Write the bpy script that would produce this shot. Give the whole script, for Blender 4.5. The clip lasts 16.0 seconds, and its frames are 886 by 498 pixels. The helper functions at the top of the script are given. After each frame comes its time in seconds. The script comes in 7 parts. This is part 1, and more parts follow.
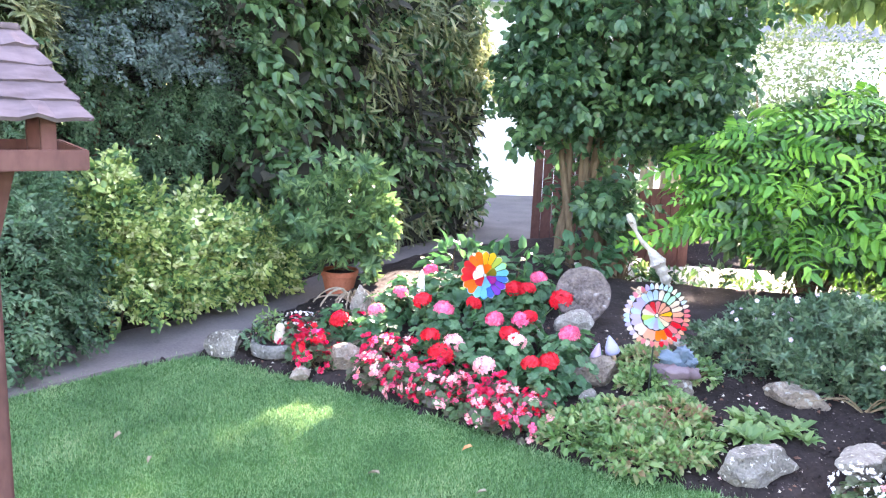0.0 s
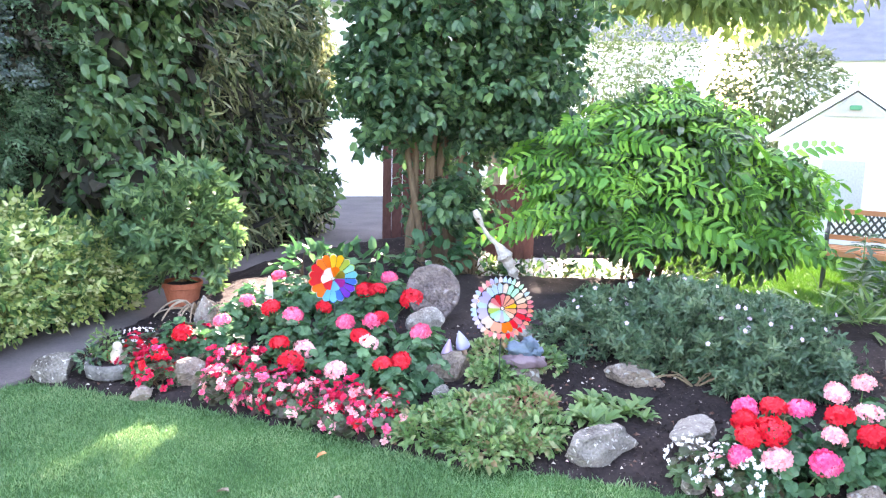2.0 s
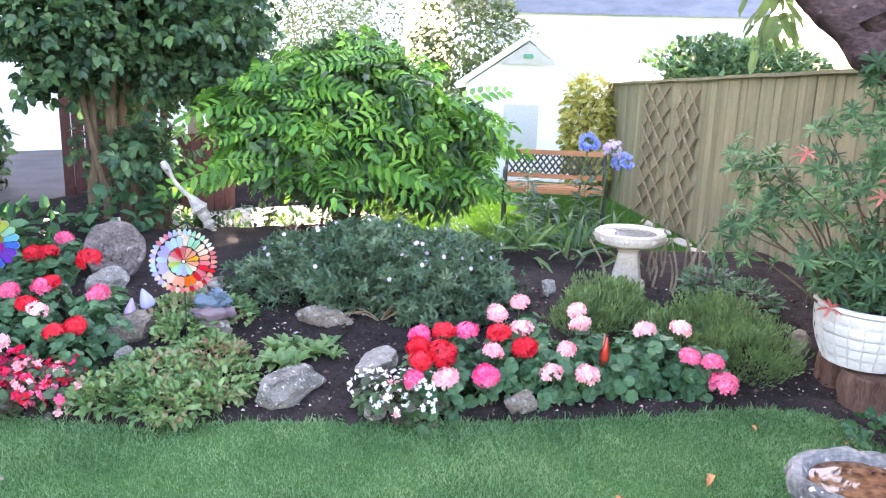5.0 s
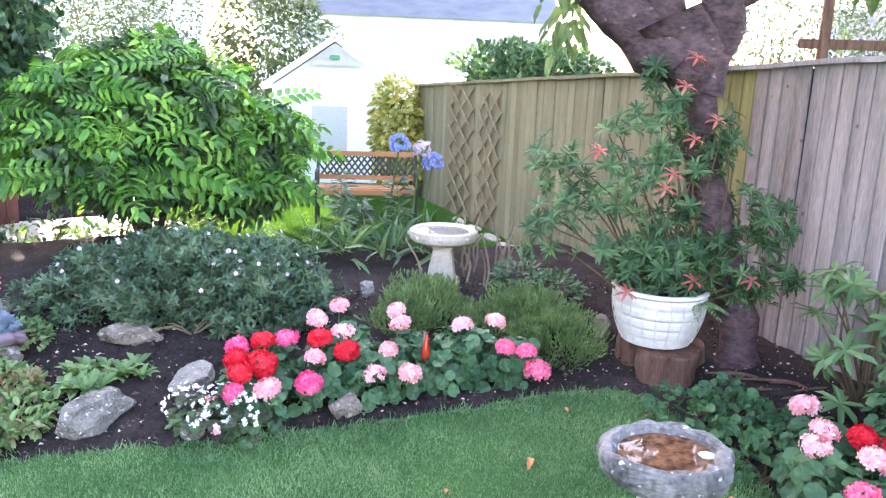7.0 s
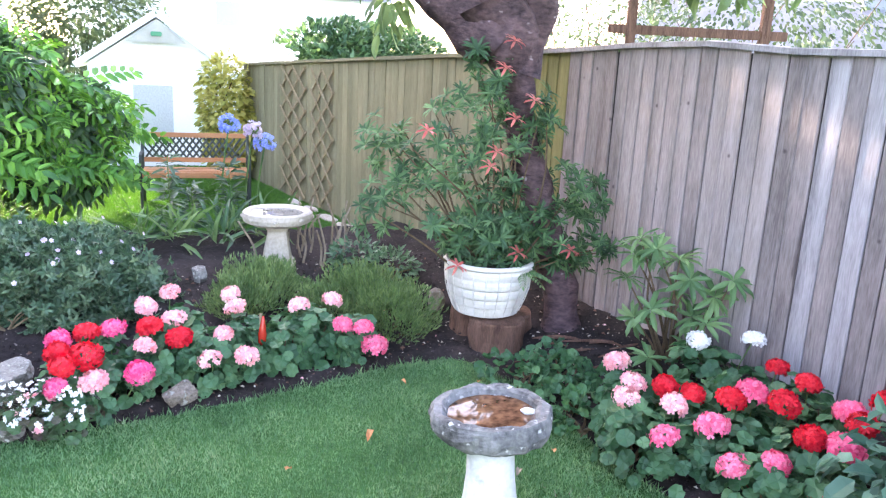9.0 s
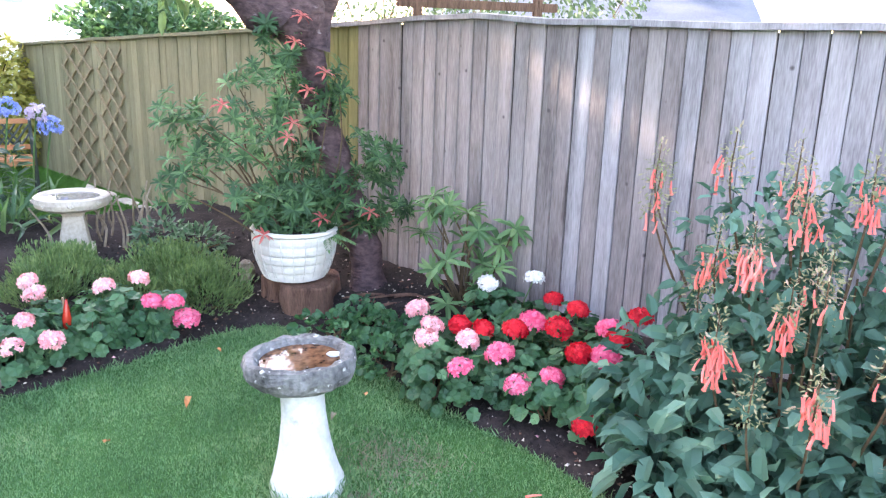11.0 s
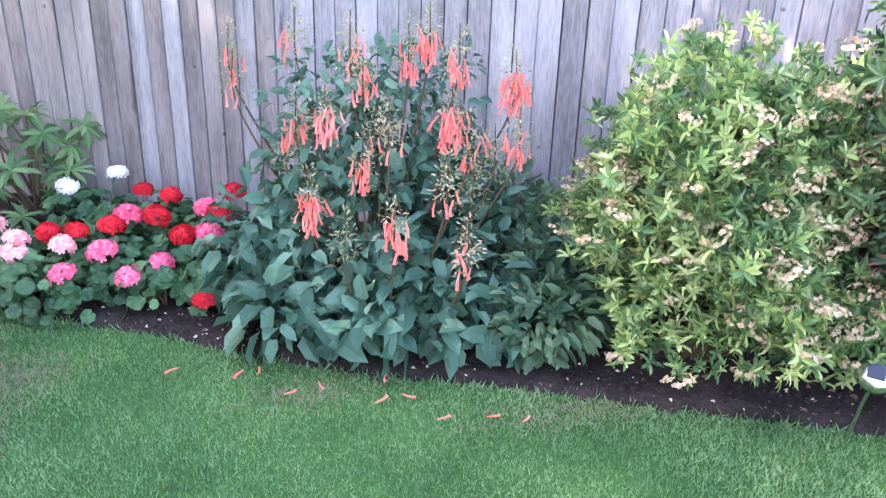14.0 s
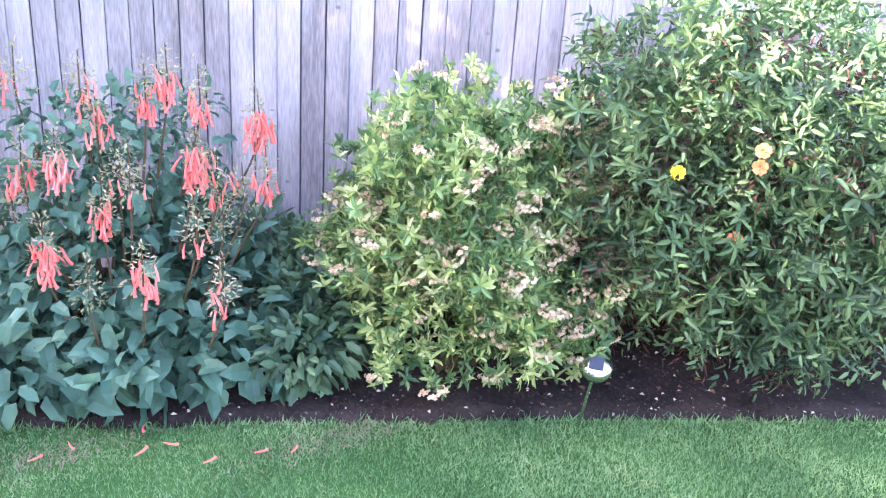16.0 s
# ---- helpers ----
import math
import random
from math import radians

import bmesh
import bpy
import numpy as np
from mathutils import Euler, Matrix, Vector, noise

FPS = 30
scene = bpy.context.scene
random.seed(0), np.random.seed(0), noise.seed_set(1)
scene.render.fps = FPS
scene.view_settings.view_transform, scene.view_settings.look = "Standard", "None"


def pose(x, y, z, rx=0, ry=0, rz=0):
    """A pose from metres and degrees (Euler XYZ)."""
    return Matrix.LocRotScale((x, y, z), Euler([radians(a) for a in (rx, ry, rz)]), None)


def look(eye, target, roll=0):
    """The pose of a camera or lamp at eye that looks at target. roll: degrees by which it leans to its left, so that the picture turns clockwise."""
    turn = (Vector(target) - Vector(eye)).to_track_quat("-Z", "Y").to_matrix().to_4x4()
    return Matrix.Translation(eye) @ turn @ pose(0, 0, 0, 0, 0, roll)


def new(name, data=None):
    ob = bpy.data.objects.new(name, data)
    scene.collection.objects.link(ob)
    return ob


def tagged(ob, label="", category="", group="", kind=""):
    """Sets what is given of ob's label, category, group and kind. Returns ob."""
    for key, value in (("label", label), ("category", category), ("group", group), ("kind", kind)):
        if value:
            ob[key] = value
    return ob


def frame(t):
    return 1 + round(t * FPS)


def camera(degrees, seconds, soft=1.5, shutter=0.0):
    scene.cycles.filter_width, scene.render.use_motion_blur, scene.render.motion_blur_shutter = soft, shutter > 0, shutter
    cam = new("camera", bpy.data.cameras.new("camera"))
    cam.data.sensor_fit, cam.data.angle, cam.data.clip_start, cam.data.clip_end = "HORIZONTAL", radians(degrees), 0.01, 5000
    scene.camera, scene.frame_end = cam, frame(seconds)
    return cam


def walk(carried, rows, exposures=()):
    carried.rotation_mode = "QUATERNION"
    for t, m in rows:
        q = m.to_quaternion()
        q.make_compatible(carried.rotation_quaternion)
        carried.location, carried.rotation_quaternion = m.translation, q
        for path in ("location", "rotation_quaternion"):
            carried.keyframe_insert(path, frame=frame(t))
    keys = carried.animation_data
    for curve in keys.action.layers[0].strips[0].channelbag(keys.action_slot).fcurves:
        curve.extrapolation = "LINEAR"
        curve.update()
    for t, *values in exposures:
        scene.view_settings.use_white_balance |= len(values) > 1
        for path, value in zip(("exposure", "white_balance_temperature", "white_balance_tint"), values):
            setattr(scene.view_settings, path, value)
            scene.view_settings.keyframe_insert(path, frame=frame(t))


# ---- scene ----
cam = camera(59.1, 16.0, 1.25)
PATH = [
    (0, (-0.04, -0.173, 1.641), (0.024, 1.792, 1.275), 2.3),
    (0.5, (-0.028, -0.166, 1.642), (0.141, 1.794, 1.281), 2.1),
    (1, (-0.022, -0.16, 1.647), (0.211, 1.795, 1.296), 2.4),
    (1.5, (0.002, -0.155, 1.652), (0.323, 1.79, 1.314), 1.6),
    (2, (0.027, -0.154, 1.64), (0.45, 1.769, 1.287), 1.3),
    (2.5, (0.046, -0.166, 1.643), (0.594, 1.72, 1.265), 1.7),
    (3, (0.062, -0.181, 1.644), (0.686, 1.678, 1.252), 1.8),
    (3.5, (0.092, -0.206, 1.647), (0.815, 1.613, 1.236), 2.2),
    (4, (0.129, -0.231, 1.637), (0.93, 1.548, 1.196), 3.0),
    (4.5, (0.172, -0.258, 1.645), (1.056, 1.478, 1.193), 3.1),
    (5, (0.209, -0.284, 1.646), (1.266, 1.35, 1.182), 1.9),
    (5.2, (0.203, -0.288, 1.654), (1.315, 1.312, 1.202), 1.2),
    (7.3, (0.208, -0.264, 1.651), (1.67, 1.031, 1.222), 2.7),
    (7.5, (0.201, -0.269, 1.651), (1.692, 0.998, 1.236), 2.8),
    (8, (0.188, -0.276, 1.654), (1.749, 0.903, 1.238), 2.8),
    (8.5, (0.173, -0.28, 1.656), (1.788, 0.823, 1.234), 3.7),
    (8.7, (0.182, -0.301, 1.659), (1.815, 0.765, 1.216), 3.5),
    (10.8, (-0.03, -0.534, 1.659), (1.792, 0.103, 1.135), 1.4),
    (11, (-0.042, -0.54, 1.66), (1.8, 0.043, 1.142), 1.9),
    (11.5, (-0.049, -0.542, 1.66), (1.819, -0.185, 1.04), 3.9),
    (12, (-0.061, -0.548, 1.661), (1.82, -0.295, 1.029), 3.5),
    (12.5, (-0.073, -0.554, 1.663), (1.805, -0.464, 0.982), 3.1),
    (13, (-0.111, -0.551, 1.649), (1.763, -0.643, 0.956), 4.1),
    (13.5, (-0.209, -0.507, 1.654), (1.612, -0.626, 0.836), 4.9),
    (14, (-0.332, -0.433, 1.666), (1.457, -0.919, 0.916), 1.9),
    (14.5, (-0.368, -0.408, 1.683), (1.343, -1.105, 0.917), 3.8),
    (15, (-0.373, -0.417, 1.703), (1.281, -1.242, 0.94), 4.8),
    (15.5, (-0.396, -0.414, 1.714), (1.227, -1.34, 0.999), 4.9),
    (16, (-0.433, -0.412, 1.72), (1.139, -1.462, 1.065), 4.0),
]
walk(cam, [(t, look(eye, target, roll)) for t, eye, target, roll in PATH], [(0, 4.32, 7350, 29), (3.5, 4.13, 7350, 30), (5, 4.01, 7300, 30), (8, 4.02, 7050, 29), (11, 4.03, 7150, 25), (13, 3.97, 6950, 24), (14, 4.08, 6750, 28), (16, 4.26, 6500, 35)])

# ---- light ----
SUN_YAW, SUN_UP = 18.0, 22.0
world = bpy.data.worlds.new("world")
scene.world = world
world.use_nodes = True
wn = world.node_tree.nodes
sky = wn.new("ShaderNodeTexSky")
sky.sky_type, sky.sun_disc = "NISHITA", False
sky.sun_elevation, sky.sun_rotation = radians(SUN_UP), radians(SUN_YAW)
sky.dust_density = 2.0
wn["Background"].inputs["Strength"].default_value = 0.15
world.node_tree.links.new(sky.outputs["Color"], wn["Background"].inputs["Color"])
sun = new("sun", bpy.data.lights.new("sun", "SUN"))
sun.data.energy, sun.data.angle, sun.data.color = 3.5, radians(0.6), (1.0, 0.93, 0.82)
to_sun = Vector((math.sin(radians(SUN_YAW)) * math.cos(radians(SUN_UP)), math.cos(radians(SUN_YAW)) * math.cos(radians(SUN_UP)), math.sin(radians(SUN_UP))))
sun.matrix_world = look(to_sun * 30, (0, 0, 0))

# ---- materials ----
MATS = {}


def nodes_of(name):
    m = bpy.data.materials.new(name)
    m.use_nodes = True
    return m, m.node_tree.nodes, m.node_tree.links, m.node_tree.nodes["Principled BSDF"]


def ramp_of(nodes, stops):
    r = nodes.new("ShaderNodeValToRGB")
    while len(r.color_ramp.elements) < len(stops):
        r.color_ramp.elements.new(0.5)
    for e, (pos, col) in zip(r.color_ramp.elements, stops):
        e.position, e.color = pos, (*col, 1)
    return r


def surface(name, dark, light, rough=0.8, scale=8.0, fine=60.0, bump=0.3, stretch=(1, 1, 1), spots=None, island=0.0, thing=0.0, metal=0.0, local=True):
    """A solid surface: two scales of noise between two colours, fine relief, optional specks, and a shift for each piece."""
    m, n, l, p = nodes_of(name)
    tc, mp = n.new("ShaderNodeTexCoord"), n.new("ShaderNodeMapping")
    mp.inputs["Scale"].default_value = stretch
    l.new(tc.outputs["Object"] if local else n.new("ShaderNodeNewGeometry").outputs["Position"], mp.inputs["Vector"])
    a, b = n.new("ShaderNodeTexNoise"), n.new("ShaderNodeTexNoise")
    a.inputs["Scale"].default_value, a.inputs["Detail"].default_value = scale, 4
    b.inputs["Scale"].default_value, b.inputs["Detail"].default_value = fine, 3
    vec = mp.outputs["Vector"]
    if thing:
        info, add, mul = n.new("ShaderNodeObjectInfo"), n.new("ShaderNodeVectorMath"), n.new("ShaderNodeMath")
        mul.operation, mul.inputs[1].default_value = "MULTIPLY", 37.0
        l.new(info.outputs["Random"], mul.inputs[0])
        l.new(mp.outputs["Vector"], add.inputs[0])
        l.new(mul.outputs[0], add.inputs[1])
        vec = add.outputs[0]
    l.new(vec, a.inputs["Vector"]), l.new(vec, b.inputs["Vector"])
    mix = n.new("ShaderNodeMath")
    mix.operation = "MULTIPLY_ADD"
    l.new(b.outputs["Fac"], mix.inputs[0])
    mix.inputs[1].default_value = 0.55
    sub = n.new("ShaderNodeMath")
    sub.operation, sub.inputs[1].default_value = "MULTIPLY_ADD", 0.75
    sub.inputs[2].default_value = -0.15
    l.new(a.outputs["Fac"], sub.inputs[0])
    l.new(sub.outputs[0], mix.inputs[2])
    fac = mix.outputs[0]
    for amount, node, out in ((island, "ShaderNodeNewGeometry", "Random Per Island"), (thing, "ShaderNodeObjectInfo", "Random")):
        if amount:
            src, k = n.new(node), n.new("ShaderNodeMath")
            k.operation, k.inputs[1].default_value = "MULTIPLY_ADD", amount
            c = n.new("ShaderNodeMath")
            c.operation, c.inputs[1].default_value = "ADD", -amount / 2
            l.new(src.outputs[out], k.inputs[0]), l.new(fac, k.inputs[2]), l.new(k.outputs[0], c.inputs[0])
            fac = c.outputs[0]
    r = ramp_of(n, [(0.25, dark), (0.75, light)])
    l.new(fac, r.inputs["Fac"])
    col = r.outputs["Color"]
    if spots:
        v, r2, mx = n.new("ShaderNodeTexNoise"), ramp_of(n, [(spots[1], (0, 0, 0)), (spots[1] + 0.06, (1, 1, 1))]), n.new("ShaderNodeMix")
        v.inputs["Scale"].default_value, v.inputs["Detail"].default_value = spots[2], 5
        l.new(vec, v.inputs["Vector"]), l.new(v.outputs["Fac"], r2.inputs["Fac"])
        mx.data_type = "RGBA"
        mx.inputs["B"].default_value = (*spots[0], 1)
        l.new(r2.outputs["Color"], mx.inputs["Factor"]), l.new(col, mx.inputs["A"])
        col = mx.outputs["Result"]
    l.new(col, p.inputs["Base Color"])
    p.inputs["Roughness"].default_value, p.inputs["Metallic"].default_value = rough, metal
    if rough > 0.6:
        p.inputs["Specular IOR Level"].default_value = 0.15
    bp = n.new("ShaderNodeBump")
    bp.inputs["Strength"].default_value, bp.inputs["Distance"].default_value = bump, 0.01
    l.new(mix.outputs[0], bp.inputs["Height"]), l.new(bp.outputs["Normal"], p.inputs["Normal"])
    MATS[name] = m
    return m


def leafy(name, cols, through_light=0.35, rough=0.38, scale=4.5, soften=0.15, drift=1.3, hue=0.485):
    """A leaf or petal: a colour for each leaf from a ramp, drifting slowly over the plant, with light passing through."""
    m, n, l, p = nodes_of(name)
    g, tc, noi = n.new("ShaderNodeNewGeometry"), n.new("ShaderNodeNewGeometry"), n.new("ShaderNodeTexNoise")
    noi.inputs["Scale"].default_value, noi.inputs["Detail"].default_value = scale, 3
    l.new(tc.outputs["Position"], noi.inputs["Vector"])
    k, c = n.new("ShaderNodeMath"), n.new("ShaderNodeMath")
    k.operation, k.inputs[1].default_value = "MULTIPLY", 0.6
    c.operation, c.inputs[1].default_value = "MULTIPLY_ADD", drift
    l.new(g.outputs["Random Per Island"], k.inputs[0])
    l.new(noi.outputs["Fac"], c.inputs[0]), l.new(k.outputs[0], c.inputs[2])
    sh = n.new("ShaderNodeMath")
    sh.operation, sh.inputs[1].default_value = "SUBTRACT", drift / 2 - 0.2
    l.new(c.outputs[0], sh.inputs[0])
    if soften:
        cols = [tuple(v + soften * ((0.3 * q[0] + 0.6 * q[1] + 0.1 * q[2]) * w - v) for v, w in zip(q, (1.08, 1.0, 0.95))) for q in cols]
    r = ramp_of(n, [(i / max(1, len(cols) - 1), q) for i, q in enumerate(cols)])
    l.new(sh.outputs[0], r.inputs["Fac"])
    l.new(r.outputs["Color"], p.inputs["Base Color"])
    p.inputs["Roughness"].default_value = rough
    if "Specular IOR Level" in p.inputs:
        p.inputs["Specular IOR Level"].default_value = 0.38
    t, mx, br = n.new("ShaderNodeBsdfTranslucent"), n.new("ShaderNodeMixShader"), n.new("ShaderNodeHueSaturation")
    br.inputs["Saturation"].default_value, br.inputs["Value"].default_value, br.inputs["Hue"].default_value = 1.1, 1.35, hue
    l.new(r.outputs["Color"], br.inputs["Color"]), l.new(br.outputs["Color"], t.inputs["Color"])
    mx.inputs[0].default_value = through_light
    l.new(p.outputs[0], mx.inputs[1]), l.new(t.outputs[0], mx.inputs[2])
    l.new(mx.outputs[0], n["Material Output"].inputs["Surface"])
    MATS[name] = m
    return m


def glossy(name, col, rough=0.2, metal=0.0, coat=0.0):
    m, n, l, p = nodes_of(name)
    noi, r = n.new("ShaderNodeTexNoise"), ramp_of(n, [(0.3, tuple(c * 0.8 for c in col)), (0.7, col)])
    noi.inputs["Scale"].default_value = 25
    l.new(noi.outputs["Fac"], r.inputs["Fac"]), l.new(r.outputs["Color"], p.inputs["Base Color"])
    p.inputs["Roughness"].default_value, p.inputs["Metallic"].default_value = rough, metal
    MATS[name] = m
    return m


soil = surface("dark_soil", (0.010, 0.0075, 0.007), (0.042, 0.031, 0.029), 0.95, 5, 45, 1.0, spots=((0.22, 0.18, 0.16), 0.66, 55.0))
turf = surface("turf", (0.022, 0.07, 0.018), (0.05, 0.135, 0.033), 0.95, 2.5, 120, 0.8)
concrete = surface("concrete", (0.105, 0.092, 0.09), (0.185, 0.162, 0.155), 0.9, 2.0, 70, 0.25, spots=((0.09, 0.09, 0.08), 0.68, 6.0))
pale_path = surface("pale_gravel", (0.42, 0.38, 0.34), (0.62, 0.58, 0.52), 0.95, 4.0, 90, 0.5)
fence_wood = surface("weathered_fence_wood", (0.152, 0.136, 0.139), (0.415, 0.382, 0.387), 0.85, 3.0, 40, 0.45, stretch=(0.38, 3.5, 0.7), thing=0.2, spots=((0.07, 0.06, 0.065), 0.72, 3.2))
mossy_wood = surface("algae_stained_fence_wood", (0.155, 0.138, 0.08), (0.27, 0.243, 0.148), 0.9, 3.0, 40, 0.35, stretch=(0.38, 3.5, 0.7), thing=0.25)


def add_knots(m):
    """Dark round knots here and there along a board, each board with its own."""
    n, l = m.node_tree.nodes, m.node_tree.links
    p = n["Principled BSDF"]
    src = p.inputs["Base Color"].links[0].from_socket
    tc, mp, info, add, mul = n.new("ShaderNodeTexCoord"), n.new("ShaderNodeMapping"), n.new("ShaderNodeObjectInfo"), n.new("ShaderNodeVectorMath"), n.new("ShaderNodeMath")
    mp.inputs["Scale"].default_value = (0.62, 0.0, 10.5)
    mul.operation, mul.inputs[1].default_value = "MULTIPLY", 53.0
    l.new(tc.outputs["Object"], mp.inputs["Vector"]), l.new(info.outputs["Random"], mul.inputs[0])
    l.new(mp.outputs["Vector"], add.inputs[0]), l.new(mul.outputs[0], add.inputs[1])
    v, r, mx = n.new("ShaderNodeTexVoronoi"), ramp_of(n, [(0.03, (0.8, 0.8, 0.8)), (0.085, (0, 0, 0))]), n.new("ShaderNodeMix")
    v.inputs["Scale"].default_value = 1.0
    l.new(add.outputs[0], v.inputs["Vector"]), l.new(v.outputs["Distance"], r.inputs["Fac"])
    mx.data_type = "RGBA"
    mx.inputs["B"].default_value = (0.05, 0.038, 0.038, 1)
    l.new(r.outputs["Color"], mx.inputs["Factor"]), l.new(src, mx.inputs["A"]), l.new(mx.outputs["Result"], p.inputs["Base Color"])


brown_fence_wood = surface("brown_weathered_fence_wood", (0.125, 0.104, 0.098), (0.35, 0.298, 0.285), 0.85, 3.0, 40, 0.45, stretch=(0.38, 3.5, 0.7), thing=0.2, spots=((0.07, 0.055, 0.05), 0.72, 3.2))
add_knots(fence_wood), add_knots(brown_fence_wood)
# very dark colour that stands for shade in the gaps between boards
joint_wood = surface("gap_shade_wood", (0.02, 0.018, 0.018), (0.05, 0.042, 0.04), 0.95, 4.0, 40, 0.3)
green_wood = surface("green_stained_fence_wood", (0.12, 0.108, 0.046), (0.25, 0.225, 0.095), 0.9, 3.0, 26, 0.5, stretch=(0.9, 9, 1.0), thing=0.2)
bark = surface("cherry_bark", (0.018, 0.011, 0.013), (0.14, 0.085, 0.088), 0.7, 9.0, 30, 2.2, stretch=(1, 1, 1.9), spots=((0.24, 0.19, 0.19), 0.68, 11.0))
pale_bark = surface("pale_bark", (0.12, 0.085, 0.05), (0.32, 0.25, 0.16), 0.85, 6.0, 40, 0.6, stretch=(1, 1, 0.3))
vine_bark = surface("vine_bark", (0.06, 0.04, 0.025), (0.19, 0.135, 0.085), 0.85, 6.0, 40, 0.8, stretch=(1, 1, 0.3))
twig = surface("twig", (0.05, 0.035, 0.02), (0.15, 0.10, 0.06), 0.85, 8.0, 60, 0.4)
stone = surface("grey_stone", (0.085, 0.076, 0.065), (0.34, 0.31, 0.265), 0.9, 9.0, 85, 2.8, spots=((0.48, 0.45, 0.39), 0.60, 42.0), thing=0.3)
stone_tan = surface("tan_stone", (0.10, 0.078, 0.062), (0.34, 0.28, 0.225), 0.9, 9.0, 85, 2.4, spots=((0.33, 0.32, 0.28), 0.6, 22.0), thing=0.3)
bath_stone = surface("weathered_bath_stone", (0.045, 0.044, 0.042), (0.25, 0.24, 0.225), 0.9, 9.0, 50, 1.4, spots=((0.42, 0.41, 0.38), 0.63, 34.0))
white_stone = surface("whitewashed_stone", (0.44, 0.43, 0.40), (0.70, 0.69, 0.66), 0.8, 6.0, 50, 0.6, spots=((0.34, 0.32, 0.28), 0.60, 7.0))
aged_white = surface("aged_white_stone", (0.33, 0.275, 0.215), (0.60, 0.53, 0.44), 0.85, 7.0, 50, 0.5, spots=((0.30, 0.27, 0.22), 0.64, 8.0))
brown_wood = surface("brown_painted_wood", (0.075, 0.033, 0.028), (0.16, 0.072, 0.06), 0.7, 5.0, 45, 0.3, stretch=(1, 1, 0.4), island=0.1)
shingle = surface("weathered_shingle", (0.075, 0.055, 0.060), (0.18, 0.135, 0.145), 0.85, 5.0, 40, 0.5, stretch=(0.4, 1, 1), spots=((0.5, 0.46, 0.46), 0.72, 6.0))
bench_wood = surface("orange_bench_wood", (0.35, 0.13, 0.05), (0.55, 0.24, 0.10), 0.55, 4.0, 40, 0.2, stretch=(0.4, 3, 3))
dark_iron = surface("dark_iron", (0.02, 0.03, 0.025), (0.05, 0.06, 0.05), 0.6, 10, 60, 0.2)
dry_leaf = surface("bleached_dry_leaf", (0.15, 0.115, 0.08), (0.34, 0.275, 0.205), 0.8, 9.0, 60, 0.3)
stump_bark = surface("stump_bark", (0.06, 0.03, 0.022), (0.21, 0.115, 0.08), 0.9, 6.0, 40, 1.4, stretch=(4, 4, 0.5))
white_pot = surface("white_glazed_pot", (0.50, 0.46, 0.40), (0.70, 0.66, 0.60), 0.5, 5.0, 40, 0.15, spots=((0.45, 0.42, 0.35), 0.72, 5.0))
terracotta = surface("terracotta", (0.26, 0.075, 0.04), (0.42, 0.14, 0.08), 0.8, 6.0, 50, 0.2)
white_paint = surface("white_paint", (0.74, 0.74, 0.72), (0.84, 0.84, 0.82), 0.6, 1.5, 40, 0.1)
slate = surface("grey_slate", (0.16, 0.17, 0.20), (0.28, 0.29, 0.33), 0.8, 1.0, 20, 0.3, stretch=(1, 1, 3))
window_dark = glossy("dark_glass", (0.40, 0.42, 0.45), 0.1)
steel = glossy("brushed_steel", (0.75, 0.76, 0.78), 0.22, 1.0)
solar = glossy("solar_panel", (0.02, 0.025, 0.04), 0.12)
grass_mat = leafy("grass_blade", [(0.022, 0.08, 0.028), (0.052, 0.16, 0.052), (0.095, 0.235, 0.08), (0.17, 0.31, 0.115), (0.31, 0.38, 0.19)], 0.18, 0.5, 2.6, 0.12, 0.95)
far_grass_mat = leafy("sunny_grass_blade", [(0.036, 0.125, 0.016), (0.06, 0.185, 0.024), (0.095, 0.24, 0.036)], 0.18, 0.6, 2.0, 0.0, 0.8)
